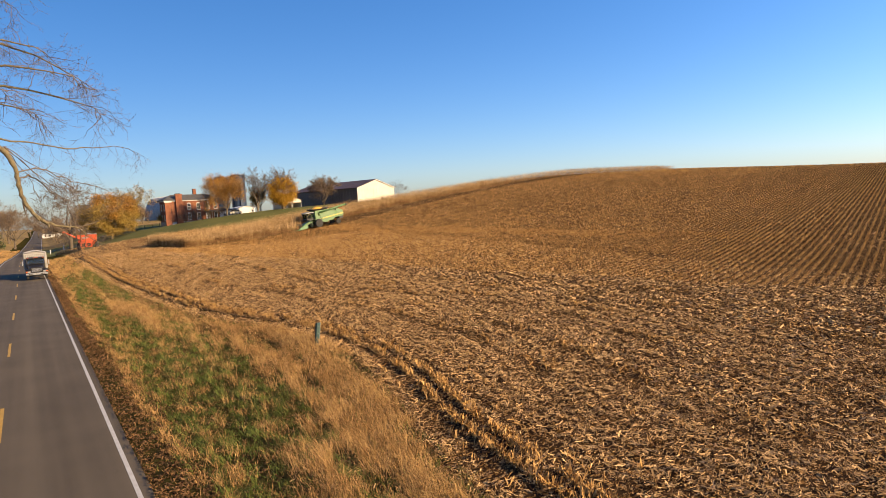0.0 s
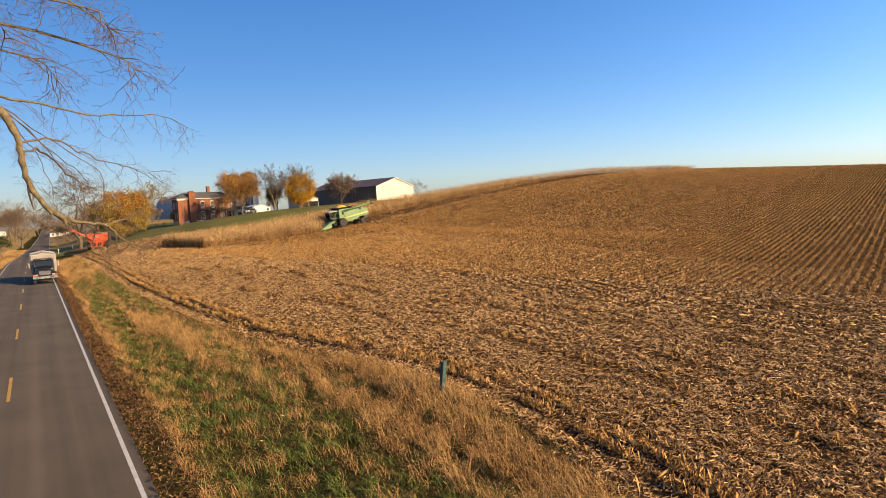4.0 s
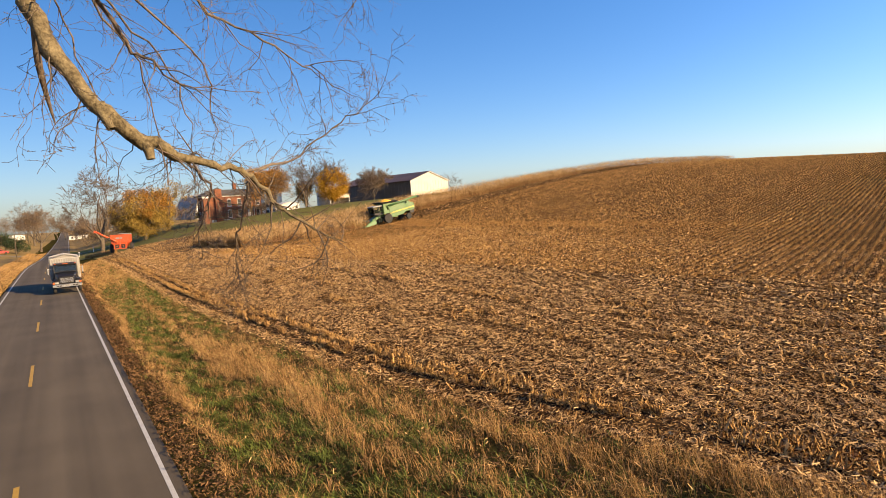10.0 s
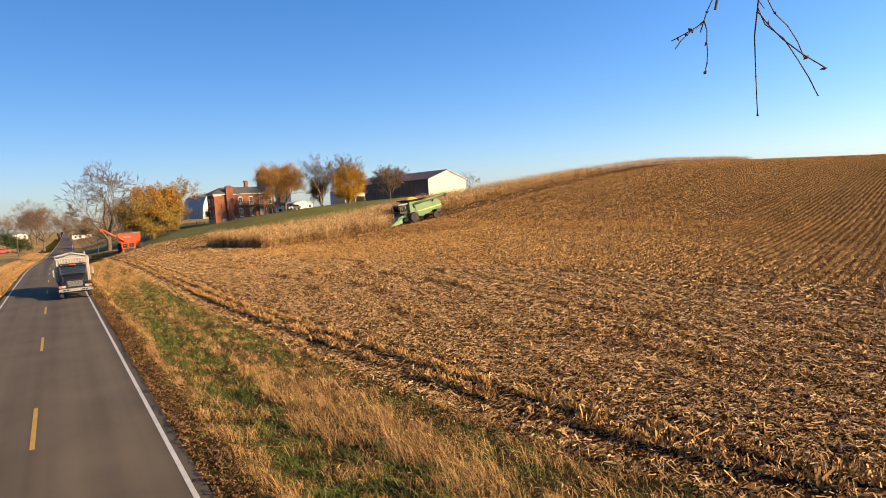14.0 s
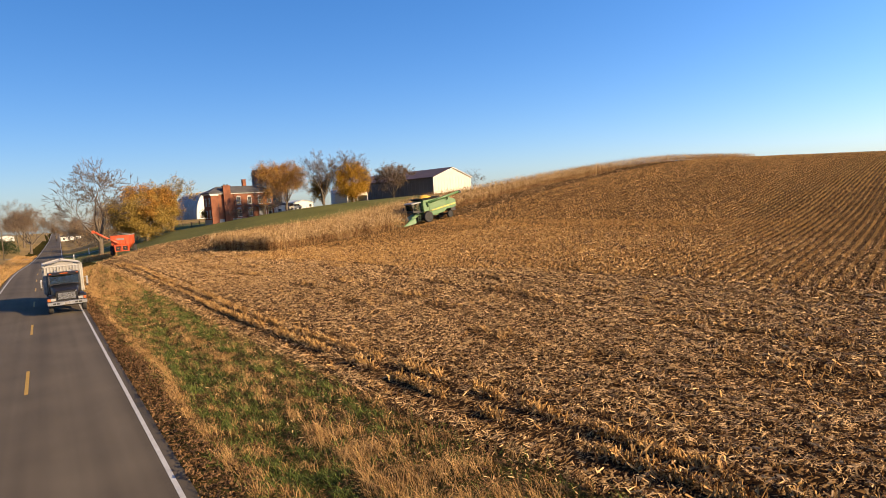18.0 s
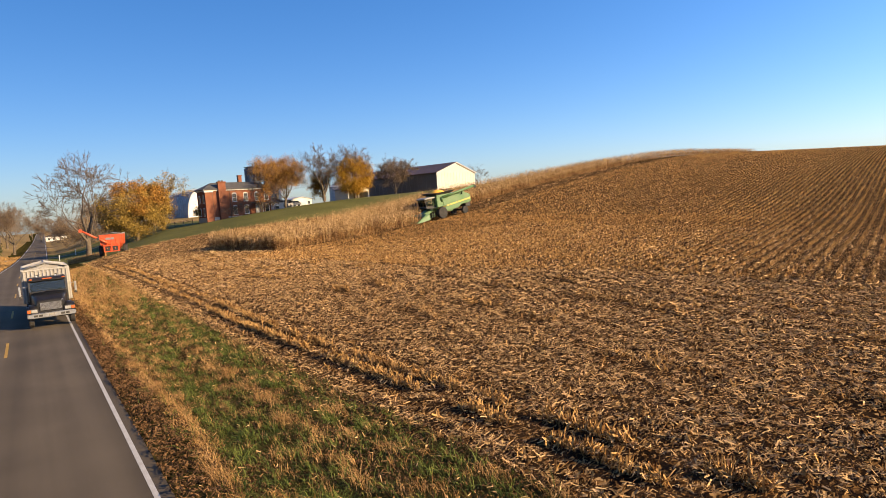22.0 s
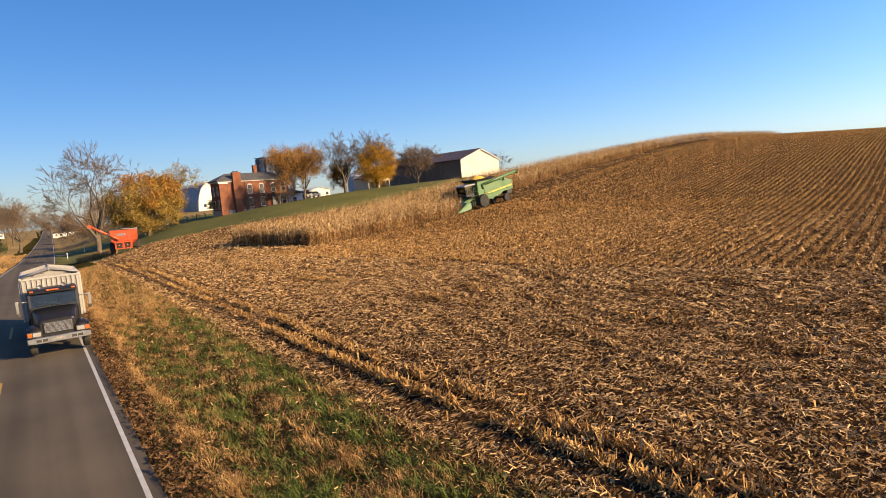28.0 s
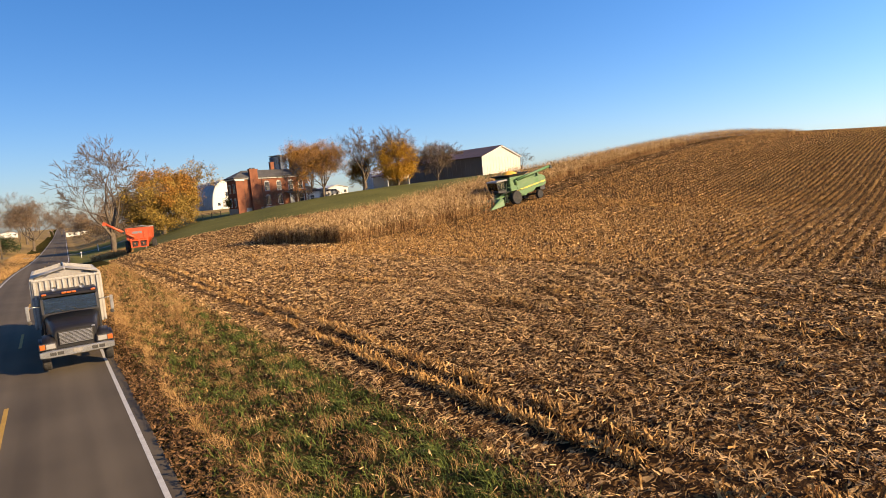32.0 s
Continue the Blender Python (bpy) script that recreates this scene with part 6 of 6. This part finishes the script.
def corn_points():
    P = []
    row = 0.76
    for i in range(22):
        v = 0.3 + i * row
        u0 = 0.2 + NR.normal(0, 0.25)
        near = i < 4 or (6 <= i < 10)
        P.append(np.stack([u0 + 0.16 * np.arange(14), np.full(14, v)], 1))
        if v < 5.2:
            u = np.arange(u0, CUT_U - 1.8, 0.19 if near else 0.26)
            P.append(np.stack([u, np.full(len(u), v)], 1))
        else:
            u = np.arange(u0, 60, 0.19 if near else 0.3)
            w = np.arange(60, 130, 0.3 if near else 0.5)
            P.append(np.stack([np.concatenate([u, w]), np.full(len(u) + len(w), v)], 1))
            if i % 3 == 0:
                w = np.arange(130, 330, 0.45)
                P.append(np.stack([w, np.full(len(w), v)], 1))
    P = np.concatenate(P)
    P[:, 0] += NR.normal(0, 0.05, len(P))
    P[:, 1] += NR.normal(0, 0.05, len(P))
    return P


uvp = corn_points()
cx, cy = CORN.x + ROW.x * uvp[:, 0] - ROW.y * uvp[:, 1], CORN.y + ROW.y * uvp[:, 0] + ROW.x * uvp[:, 1]
base = np.stack([cx, cy, land(cx, cy) - 0.03], 1)
n = len(base)
hgt = NR.normal(2.45, 0.2, n)
# second stalk over the lower part, in the brown that includes the foot's shade
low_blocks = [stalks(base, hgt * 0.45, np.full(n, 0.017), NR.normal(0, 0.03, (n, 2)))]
blocks = [stalks(base, hgt, np.full(n, 0.016), NR.normal(0, 0.12, (n, 2)))]
for k in range(6):
    z = hgt * (0.2 + 0.13 * k) + NR.normal(0, 0.08, n)
    a = NR.random(n) * 6.283
    L = NR.uniform(0.4, 0.75, n)
    c = base.copy()
    c[:, 0] += np.cos(a) * L * 0.42
    c[:, 1] += np.sin(a) * L * 0.42
    c[:, 2] += z
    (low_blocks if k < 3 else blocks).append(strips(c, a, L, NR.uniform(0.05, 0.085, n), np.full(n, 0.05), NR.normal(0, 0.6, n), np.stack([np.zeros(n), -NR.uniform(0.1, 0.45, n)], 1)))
c = base.copy()
c[:, 2] += hgt + 0.1
blocks.append(strips(c, NR.random(n) * 6.283, NR.uniform(0.1, 0.3, n), np.full(n, 0.03), NR.uniform(0.05, 0.2, n), NR.normal(0, 0.8, n), NR.uniform(-0.1, 0.1, (n, 2))))
split = sum(len(b[2]) for b in blocks)
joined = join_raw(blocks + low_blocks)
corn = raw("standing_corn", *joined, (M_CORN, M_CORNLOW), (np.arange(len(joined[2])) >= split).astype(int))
tagged(corn, "block of dry standing corn with drooping tan leaves", "corn", kind="stuff")


# ---- harvested field: stubble and litter ----
def scatter(x0, x1, y0, y1, density):
    n = int((x1 - x0) * (y1 - y0) * density)
    return NR.uniform(x0, x1, n), NR.uniform(y0, y1, n)


def in_corn(u, v):
    return (v > 0.1) & (v < 16.7) & (u > 0) & ~((v < 5.0) & (u > CUT_U - 1.8))


def in_field(x, y):
    u, v = row_coords(x, y)
    return field_mask(x, y) & (x > edge_x(y) + NR.normal(0, 0.18, len(x))) & ~in_corn(u, v)


def smoothn(x, y, s, seed):
    """Soft noise between about 0 and 1."""
    r = np.random.default_rng(seed)
    out = np.zeros_like(x)
    for _ in range(7):
        a, k, p = r.uniform(0, 6.283), r.uniform(0.5, 1.6) / s, r.uniform(0, 6.283)
        out += np.sin((x * np.cos(a) + y * np.sin(a)) * k * 6.283 + p)
    return 0.5 + out / 7


def shreds(c, ang, length, width, pitch, tilt):
    """Twisted four-cornered shreds lying at centres c."""
    n = len(c)
    d = np.stack([np.cos(ang) * np.cos(pitch), np.sin(ang) * np.cos(pitch), np.sin(pitch)], 1) * (length / 2)[:, None]
    a = tilt + NR.normal(0, 0.5, n)
    w = width / 2
    s0 = np.stack([-np.sin(ang) * np.cos(tilt), np.cos(ang) * np.cos(tilt), np.sin(tilt)], 1) * w[:, None]
    s1 = np.stack([-np.sin(ang) * np.cos(a), np.cos(ang) * np.cos(a), np.sin(a)], 1) * (w * NR.uniform(0.3, 1.0, n))[:, None]
    out = np.stack([c - d - s1, c - d * 0.9 + s1, c + d + s0, c + d * 0.9 - s0], 1)
    return out.reshape(-1, 3), np.arange(4 * n), np.full(n, 4)


def head(y):
    """Where the driven-over headland ends and the straight rows begin."""
    return np.interp(y, [-30, 0, 15, 30, 47, 62, 90, 120], [60, 45, 38, 32.5, 27, 23, 19, 16]) + 1.2 * np.sin(y / 5.0)


def bare_bands(x, y):
    """Broken furrows and bands of the headland, bared so dark soil stands for shadow: 0 to 1."""
    q = x - edge_x(y)
    # the first three darken the side where the verge rows' shadow falls
    out = np.exp(-((q - 1.15) / 0.34) ** 2) + 0.85 * np.exp(-((q - 2.0) / 0.26) ** 2) + 0.5 * np.exp(-((q - 3.0) / 0.22) ** 2)
    for k, c in enumerate((8.0, 10.6, 15.0, 18.2, 24.0, 30.5)):
        wob = 0.9 * np.sin(y / (7.0 + k) + k) + 0.3 * np.sin(y / 2.3 + 2 * k)
        out = out + np.exp(-((q - c - wob) / 0.55) ** 2) * ss(0.42, 0.6, smoothn(x * 0.4, y * 0.55, 3.2, 70 + k)) * (x < head(y) + 3)
    return np.clip(out, 0, 1)


def clumps(x, y):
    """Height of the heaped litter above the soil."""
    return 0.11 * ss(0.42, 0.75, smoothn(x, y, 0.8, 81)) + 0.07 * ss(0.4, 0.7, smoothn(x, y, 0.33, 82))


def litter(x, y, L, W, lift):
    m = in_field(x, y)
    x, y = x[m], y[m]
    u, v = row_coords(x, y)
    rows = (x > head(y)) & (v < 0)
    thin = 0.62 + 0.6 * ss(0.3, 0.75, smoothn(x, y, 2.6, 4)) * (0.5 + smoothn(x, y * 0.6, 9.0, 5))
    thin = thin * (0.42 + 0.58 * ss(0.4, 0.56, 0.6 * smoothn(x, y * 0.6, 0.6, 10) + 0.4 * smoothn(x, y * 0.8, 0.28, 11)))
    thin = thin - 1.1 * bare_bands(x, y)
    gap = 0.5 - 0.5 * np.cos((v + 104) / 0.76 * 6.283)
    thin = thin * np.where(rows, 1.0 - 0.8 * ss(0.25, 0.75, gap), 1.0)
    m = NR.random(len(x)) < np.clip(thin, 0.03, 1)
    x, y, rows = x[m], y[m], rows[m]
    n = len(x)
    c = np.stack([x, y, land(x, y) + NR.uniform(0.005, lift, n) + clumps(x, y) * (~rows)], 1)
    along = np.where(rows, math.atan2(ROW.y, ROW.x), 0.6) + NR.choice([0, 3.1416], n) + NR.normal(0, 1, n) * np.where(rows, 0.45, 1.3)
    big = NR.random(n) ** 2.2  # few large pieces among many small ones
    ln, wd = L * (0.45 + 1.5 * big), W * (0.45 + 1.3 * big) * NR.uniform(0.7, 1.2, n)
    return shreds(c, along, ln, wd, NR.normal(0.08, 0.28, n), NR.normal(0, 0.55, n))


def scraps(n, y0, y1):
    y = NR.uniform(y0, y1, n)
    x = edge_x(y) - np.abs(NR.normal(0, 2.2, n))
    m = x > ROAD_R + 0.2
    x, y = x[m], y[m]
    n = len(x)
    c = np.stack([x, y, land(x, y) + NR.uniform(0.04, 0.16, n)], 1)
    return shreds(c, NR.random(n) * 6.283, NR.uniform(0.06, 0.18, n), NR.uniform(0.012, 0.035, n), NR.normal(0.1, 0.3, n), NR.normal(0, 0.6, n))


bl = [scraps(3800, -26, 80), litter(*scatter(4, 17, -30, 62, 500), 0.106, 0.0185, 0.09), litter(*scatter(17, 30, -28, 70, 270), 0.135, 0.027, 0.1), litter(*scatter(30, 60, -28, 85, 70), 0.2, 0.055, 0.1), litter(*scatter(4, 17, 62, 100, 250), 0.13, 0.038, 0.06), litter(*scatter(17, 30, 70, 100, 170), 0.16, 0.044, 0.06),
      litter(*scatter(4, 50, 100, 148, 45), 0.16, 0.045, 0.06), litter(*scatter(60, 160, -8, 130, 4), 0.34, 0.09, 0.08)]
tagged(raw("corn_litter", *join_raw(bl), (M_HUSK,)), "chopped dry corn leaves and husks strewn over soil", "crop litter", kind="stuff")

sb = []


def stub_rows(x, y, hlo, hhi, r, lean, leafy=2, leaf=(0.18, 0.4), broad=0.04):
    """Cut stalks with torn sheaths standing up round them."""
    m = in_field(x, y)
    x, y = x[m], y[m]
    n = len(x)
    p = np.stack([x, y, land(x, y) - 0.02], 1)
    h = NR.uniform(hlo, hhi, n)
    sb.append(stalks(p, h, np.full(n, r) * NR.uniform(0.7, 1.3, n), NR.normal(0, lean, (n, 2))))
    for _ in range(leafy):
        c = p + np.stack([NR.normal(0, 0.05, n), NR.normal(0, 0.05, n), h * NR.uniform(0.3, 0.8, n)], 1)
        L = NR.uniform(leaf[0], leaf[1], n)
        sb.append(shreds(c, NR.random(n) * 6.283, L, np.full(n, broad) * NR.uniform(0.6, 1.4, n), NR.uniform(0.2, 1.5, n), NR.normal(0, 0.9, n)))


# headland rows that follow the verge
for k in range(5):
    strong = k in (1, 2)
    y = np.arange(-28, 112, 0.045 if strong else 0.09)
    y = y + NR.normal(0, 0.04, len(y))
    x = edge_x(y) + 0.8 + 0.8 * k + NR.normal(0, 0.08, len(y)) + 0.12 * np.sin(y / 5.0 + k)
    m = NR.random(len(y)) < (1.5 if strong else 0.35) * ss(0.2, 0.6, smoothn(x, y, 2.6, 20 + k)) * (1 - 0.75 * ss(36, 62, y))
    stub_rows(x[m], y[m], 0.12, 0.42 if strong else 0.24, 0.016, 0.13, 3 if strong else 1, (0.16, 0.4), 0.045)
# tufts of stubble left standing beside the bared bands of the headland
x, y = scatter(6, 46, -25, 95, 9.0)
m = (NR.random(len(x)) < 0.05 + np.clip(bare_bands(x - 0.75, y) - 0.15, 0, 1)) & (x - edge_x(y) > 4) & (x < head(y) + 2)
stub_rows(x[m], y[m], 0.1, 0.3, 0.016, 0.15, 3, (0.18, 0.4), 0.05)


def sheaths(x, y, h, w):
    """Upright torn leaf sheaths, for stubble that is seen from afar."""
    m = in_field(x, y)
    x, y, h, w = x[m], y[m], h[m], w[m]
    n = len(x)
    p = np.stack([x, y, land(x, y) - 0.02], 1)
    a = NR.random(n) * 6.283
    d = np.stack([np.cos(a), np.sin(a), np.zeros(n)], 1) * (w / 2)[:, None]
    top = np.stack([NR.normal(0, 0.06, n), NR.normal(0, 0.06, n), h], 1)
    low = np.stack([np.zeros(n), np.zeros(n), h * NR.uniform(0.35, 0.9, n)], 1)
    sb.append((np.stack([p - d * 0.7, p + d * 0.7, p + d + low, p - d * 0.6 + top], 1).reshape(-1, 3), np.arange(4 * n), np.full(n, 4)))


# the rows of the main field
for v in np.arange(-104 - 0.76 * 26, 0, 0.76):
    tall_row = NR.uniform(0.7, 1.25)
    u = np.arange(-8, 40, 0.17)
    u = u + NR.normal(0, 0.07, len(u))
    x, y = CORN.x + ROW.x * u - ROW.y * v, CORN.y + ROW.y * u + ROW.x * v
    m = (x > head(y) - 0.5) & (NR.random(len(u)) < 0.5 + 0.6 * smoothn(x, y, 6.0, 51))
    stub_rows(x[m] + NR.normal(0, 0.03, m.sum()), y[m] + NR.normal(0, 0.03, m.sum()), 0.12, 0.32, 0.014, 0.05, 3, (0.15, 0.34), 0.05)
    for u0, u1, step, k in ((32, 62, 0.12, 1.0), (62, 110, 0.17, 1.25), (110, 210, 0.3, 1.8), (210, 330, 0.6, 2.8)):
        u = np.arange(u0, u1, step)
        u = u + NR.normal(0, step * 0.5, len(u))
        w = v + NR.normal(0, 0.06, len(u))
        x, y = CORN.x + ROW.x * u - ROW.y * w, CORN.y + ROW.y * u + ROW.x * w
        m = (x > head(y)) & (NR.random(len(u)) < 0.55 + 0.5 * smoothn(x, y, 6.0, 51))
        x, y = x[m], y[m]
        tuft = 0.7 + 0.5 * smoothn(x, y, 1.4, 52)
        sheaths(x, y, NR.uniform(0.14, 0.34, len(x)) * tuft * tall_row, NR.uniform(0.05, 0.13, len(x)) * k)
tagged(raw("corn_stubble", *join_raw(sb), (M_STALK,)), "rows of cut corn stubble standing in the field", "stubble", kind="stuff")


# ---- verge: grass and weeds ----
def blades(x, y, h, w, lean, bend):
    n = len(x)
    p = np.stack([x, y, land(x, y) - 0.02], 1)
    a = NR.random(n) * 6.283
    s = np.stack([np.cos(a), np.sin(a), np.zeros(n)], 1) * (w / 2)[:, None]
    la = NR.normal(2.4, 1.5, n)
    d = np.stack([np.cos(la), np.sin(la), np.zeros(n)], 1)
    out = np.zeros((n, 5, 3))
    mid = p + d * (lean * h)[:, None]
    mid[:, 2] += h * 0.6
    tip = p + d * ((lean * 2.2 + bend) * h)[:, None]
    tip[:, 2] += h * (1.0 - 0.25 * bend)
    out[:, 0], out[:, 1], out[:, 2], out[:, 3], out[:, 4] = p - s, p + s, mid + s * 0.7, mid - s * 0.7, tip
    i = np.arange(n) * 5
    idx = np.concatenate([np.stack([i, i + 1, i + 2, i + 3], 1).ravel(), np.stack([i + 3, i + 2, i + 4], 1).ravel()])
    return out.reshape(-1, 3), idx, np.concatenate([np.full(n, 4), np.full(n, 3)])


def verge_part(n, y0, y1):
    y = NR.uniform(y0, y1, n)
    f = NR.random(n)
    x = ROAD_R - 0.02 + f * (edge_x(y) - ROAD_R + 0.3)
    return x, y, f


def cover(x, y, f):
    """Shares of tall dry grass and of green over the verge: swaths along the road, tufts and patches."""
    e = edge_x(y) - x
    near, late = 1 - ss(8, 20, y), ss(36, 48, y)
    bank = 1 - ss(-2, 10, y)
    big = smoothn(x * 1.3, y * 0.45, 4.0, 31)
    tuft = 0.55 * smoothn(x, y * 0.7, 1.0, 37) + 0.45 * smoothn(x, y, 0.5, 35)
    wav = 0.16 * np.sin(y / 5.0) + 0.1 * np.sin(y / 1.9 + 1)
    road_swath = np.exp(-((x - 1.4 - wav) / 0.2) ** 2) * (0.5 + 0.5 * ss(14, 24, y)) * ss(0.3, 0.5, tuft + 0.25 * (big - 0.5) + 0.08 * ss(20, 30, y))
    mid_swath = 0.85 * np.exp(-((x - 3.7 - wav) / 0.25) ** 2) * ss(14, 22, y) * (1 - 0.75 * late) * ss(0.33, 0.5, tuft)
    edge_swath = np.exp(-((e - 1.0) / 0.7) ** 2) * (0.25 * near + 0.75 * bank) * ss(0.2, 0.42, tuft)
    broad = np.exp(-((x - 4.5 - wav) / 0.75) ** 2) * np.exp(-((y - 15) / 8.0) ** 2) * ss(0.28, 0.45, tuft)
    loose = 0.6 * ss(0.58, 0.68, tuft) * (x > 1.1)
    tufts = bank * ss(-0.5, 0.6, e) * (1 - ss(3.2, 4.4, e)) * ss(0.5, 0.58, 0.5 * big + 0.5 * smoothn(x, y, 1.5, 41))
    far = ss(58, 74, y)  # by the truck the whole verge is dry
    tan = np.clip(0.75 * road_swath + mid_swath + edge_swath + tufts + broad + loose + 0.03 + 0.55 * far * ss(0.3, 0.5, tuft), 0, 1)
    g = np.exp(-((x - 2.6) / 0.75) ** 2) * (1 - 0.6 * late) + near * np.exp(-((x - 4.3) / 1.6) ** 2) + late * 1.2 * np.exp(-((e - 0.75) / 0.5) ** 2) + 0.7 * ss(20, 30, y) * np.exp(-((e - 0.9) / 0.4) ** 2)
    patch = 0.55 * smoothn(x, y * 0.6, 2.2, 39) + 0.45 * smoothn(x, y, 0.7, 40)
    green = np.clip(g + 0.2, 0, 1) * (1 - 0.6 * far) * (1 - 0.92 * tan) * (0.3 + 0.7 * ss(0.38, 0.55, patch)) * ss(0.8, 1.5, x + 1.2 * (patch - 0.5))
    return tan, green


vb_t, vb_g, vb_w = [], [], []
for n, y0, y1, k in ((270000, -28, 42, 1.0), (120000, 42, 80, 1.2), (40000, 80, 125, 1.9)):
    x, y, f = verge_part(n, y0, y1)
    tan, green = cover(x, y, f)
    r = NR.random(n)
    q2v = smoothn(x, y, 0.8, 63)
    mt = r < tan * 0.85
    mg = (~mt) & (r < tan * 0.85 + green * 0.9)
    mw = (~mt) & (~mg) & (NR.random(n) < 0.35 + 0.4 * (x < 1.6) * ss(0.3, 0.6, q2v))
    tall = (0.32 + 0.95 * tan[mt]) * (1 - 0.35 * ss(18, 30, y[mt]))
    vb_t.append(blades(x[mt], y[mt], NR.uniform(0.15, 0.55, mt.sum()) * tall, NR.uniform(0.006, 0.013, mt.sum()) * k, NR.uniform(0.1, 0.45, mt.sum()), NR.uniform(0.1, 0.9, mt.sum())))
    vb_g.append(blades(x[mg], y[mg], NR.uniform(0.05, 0.2, mg.sum()) * (0.5 + 1.5 * ss(0.35, 0.75, smoothn(x[mg], y[mg], 0.8, 64))), NR.uniform(0.012, 0.026, mg.sum()) * k, NR.uniform(0.1, 0.6, mg.sum()), NR.uniform(0.1, 0.9, mg.sum())))
    m = int(mw.sum())
    hi = 0.05 + 0.2 * smoothn(x[mw], y[mw], 0.7, 61) * (x[mw] < 1.7)
    c = np.stack([x[mw], y[mw], land(x[mw], y[mw]) + NR.random(m) * hi], 1)
    vb_w.append(shreds(c, NR.random(m) * 6.283, NR.uniform(0.05, 0.13, m) * k, NR.uniform(0.02, 0.05, m) * k, NR.normal(0.2, 0.5, m), NR.normal(0, 0.8, m)))
n = 26000
y = NR.uniform(40, 240, n)
x = road_cx(y) - 3.5 - NR.random(n) * 5.5
vb_t.append(blades(x, y, NR.uniform(0.1, 0.4, n), np.full(n, 0.03), NR.uniform(0.1, 0.4, n), NR.uniform(0.1, 0.6, n)))
n = 5200
a, r = NR.random(n) * 6.283, NR.random(n) ** 0.6
x, y = 7.4 + 3.2 * r * np.cos(a), 148.5 + 3.4 * r * np.sin(a)
vb_t.append(blades(x, y, NR.uniform(0.3, 1.3, n), np.full(n, 0.03), NR.uniform(0.05, 0.3, n), NR.uniform(0.1, 0.5, n)))
tagged(raw("dry_grass", *join_raw(vb_t), (M_TAN,)), "tall dry tan grass bent over along the verge", "grass", kind="stuff")
tagged(raw("green_grass", *join_raw(vb_g), (M_BLADE,)), "short green grass on the verge", "grass", kind="stuff")
tagged(raw("verge_weeds", *join_raw(vb_w), (M_WEED,)), "rusty brown weeds and leaf litter beside the asphalt", "weeds", kind="stuff")
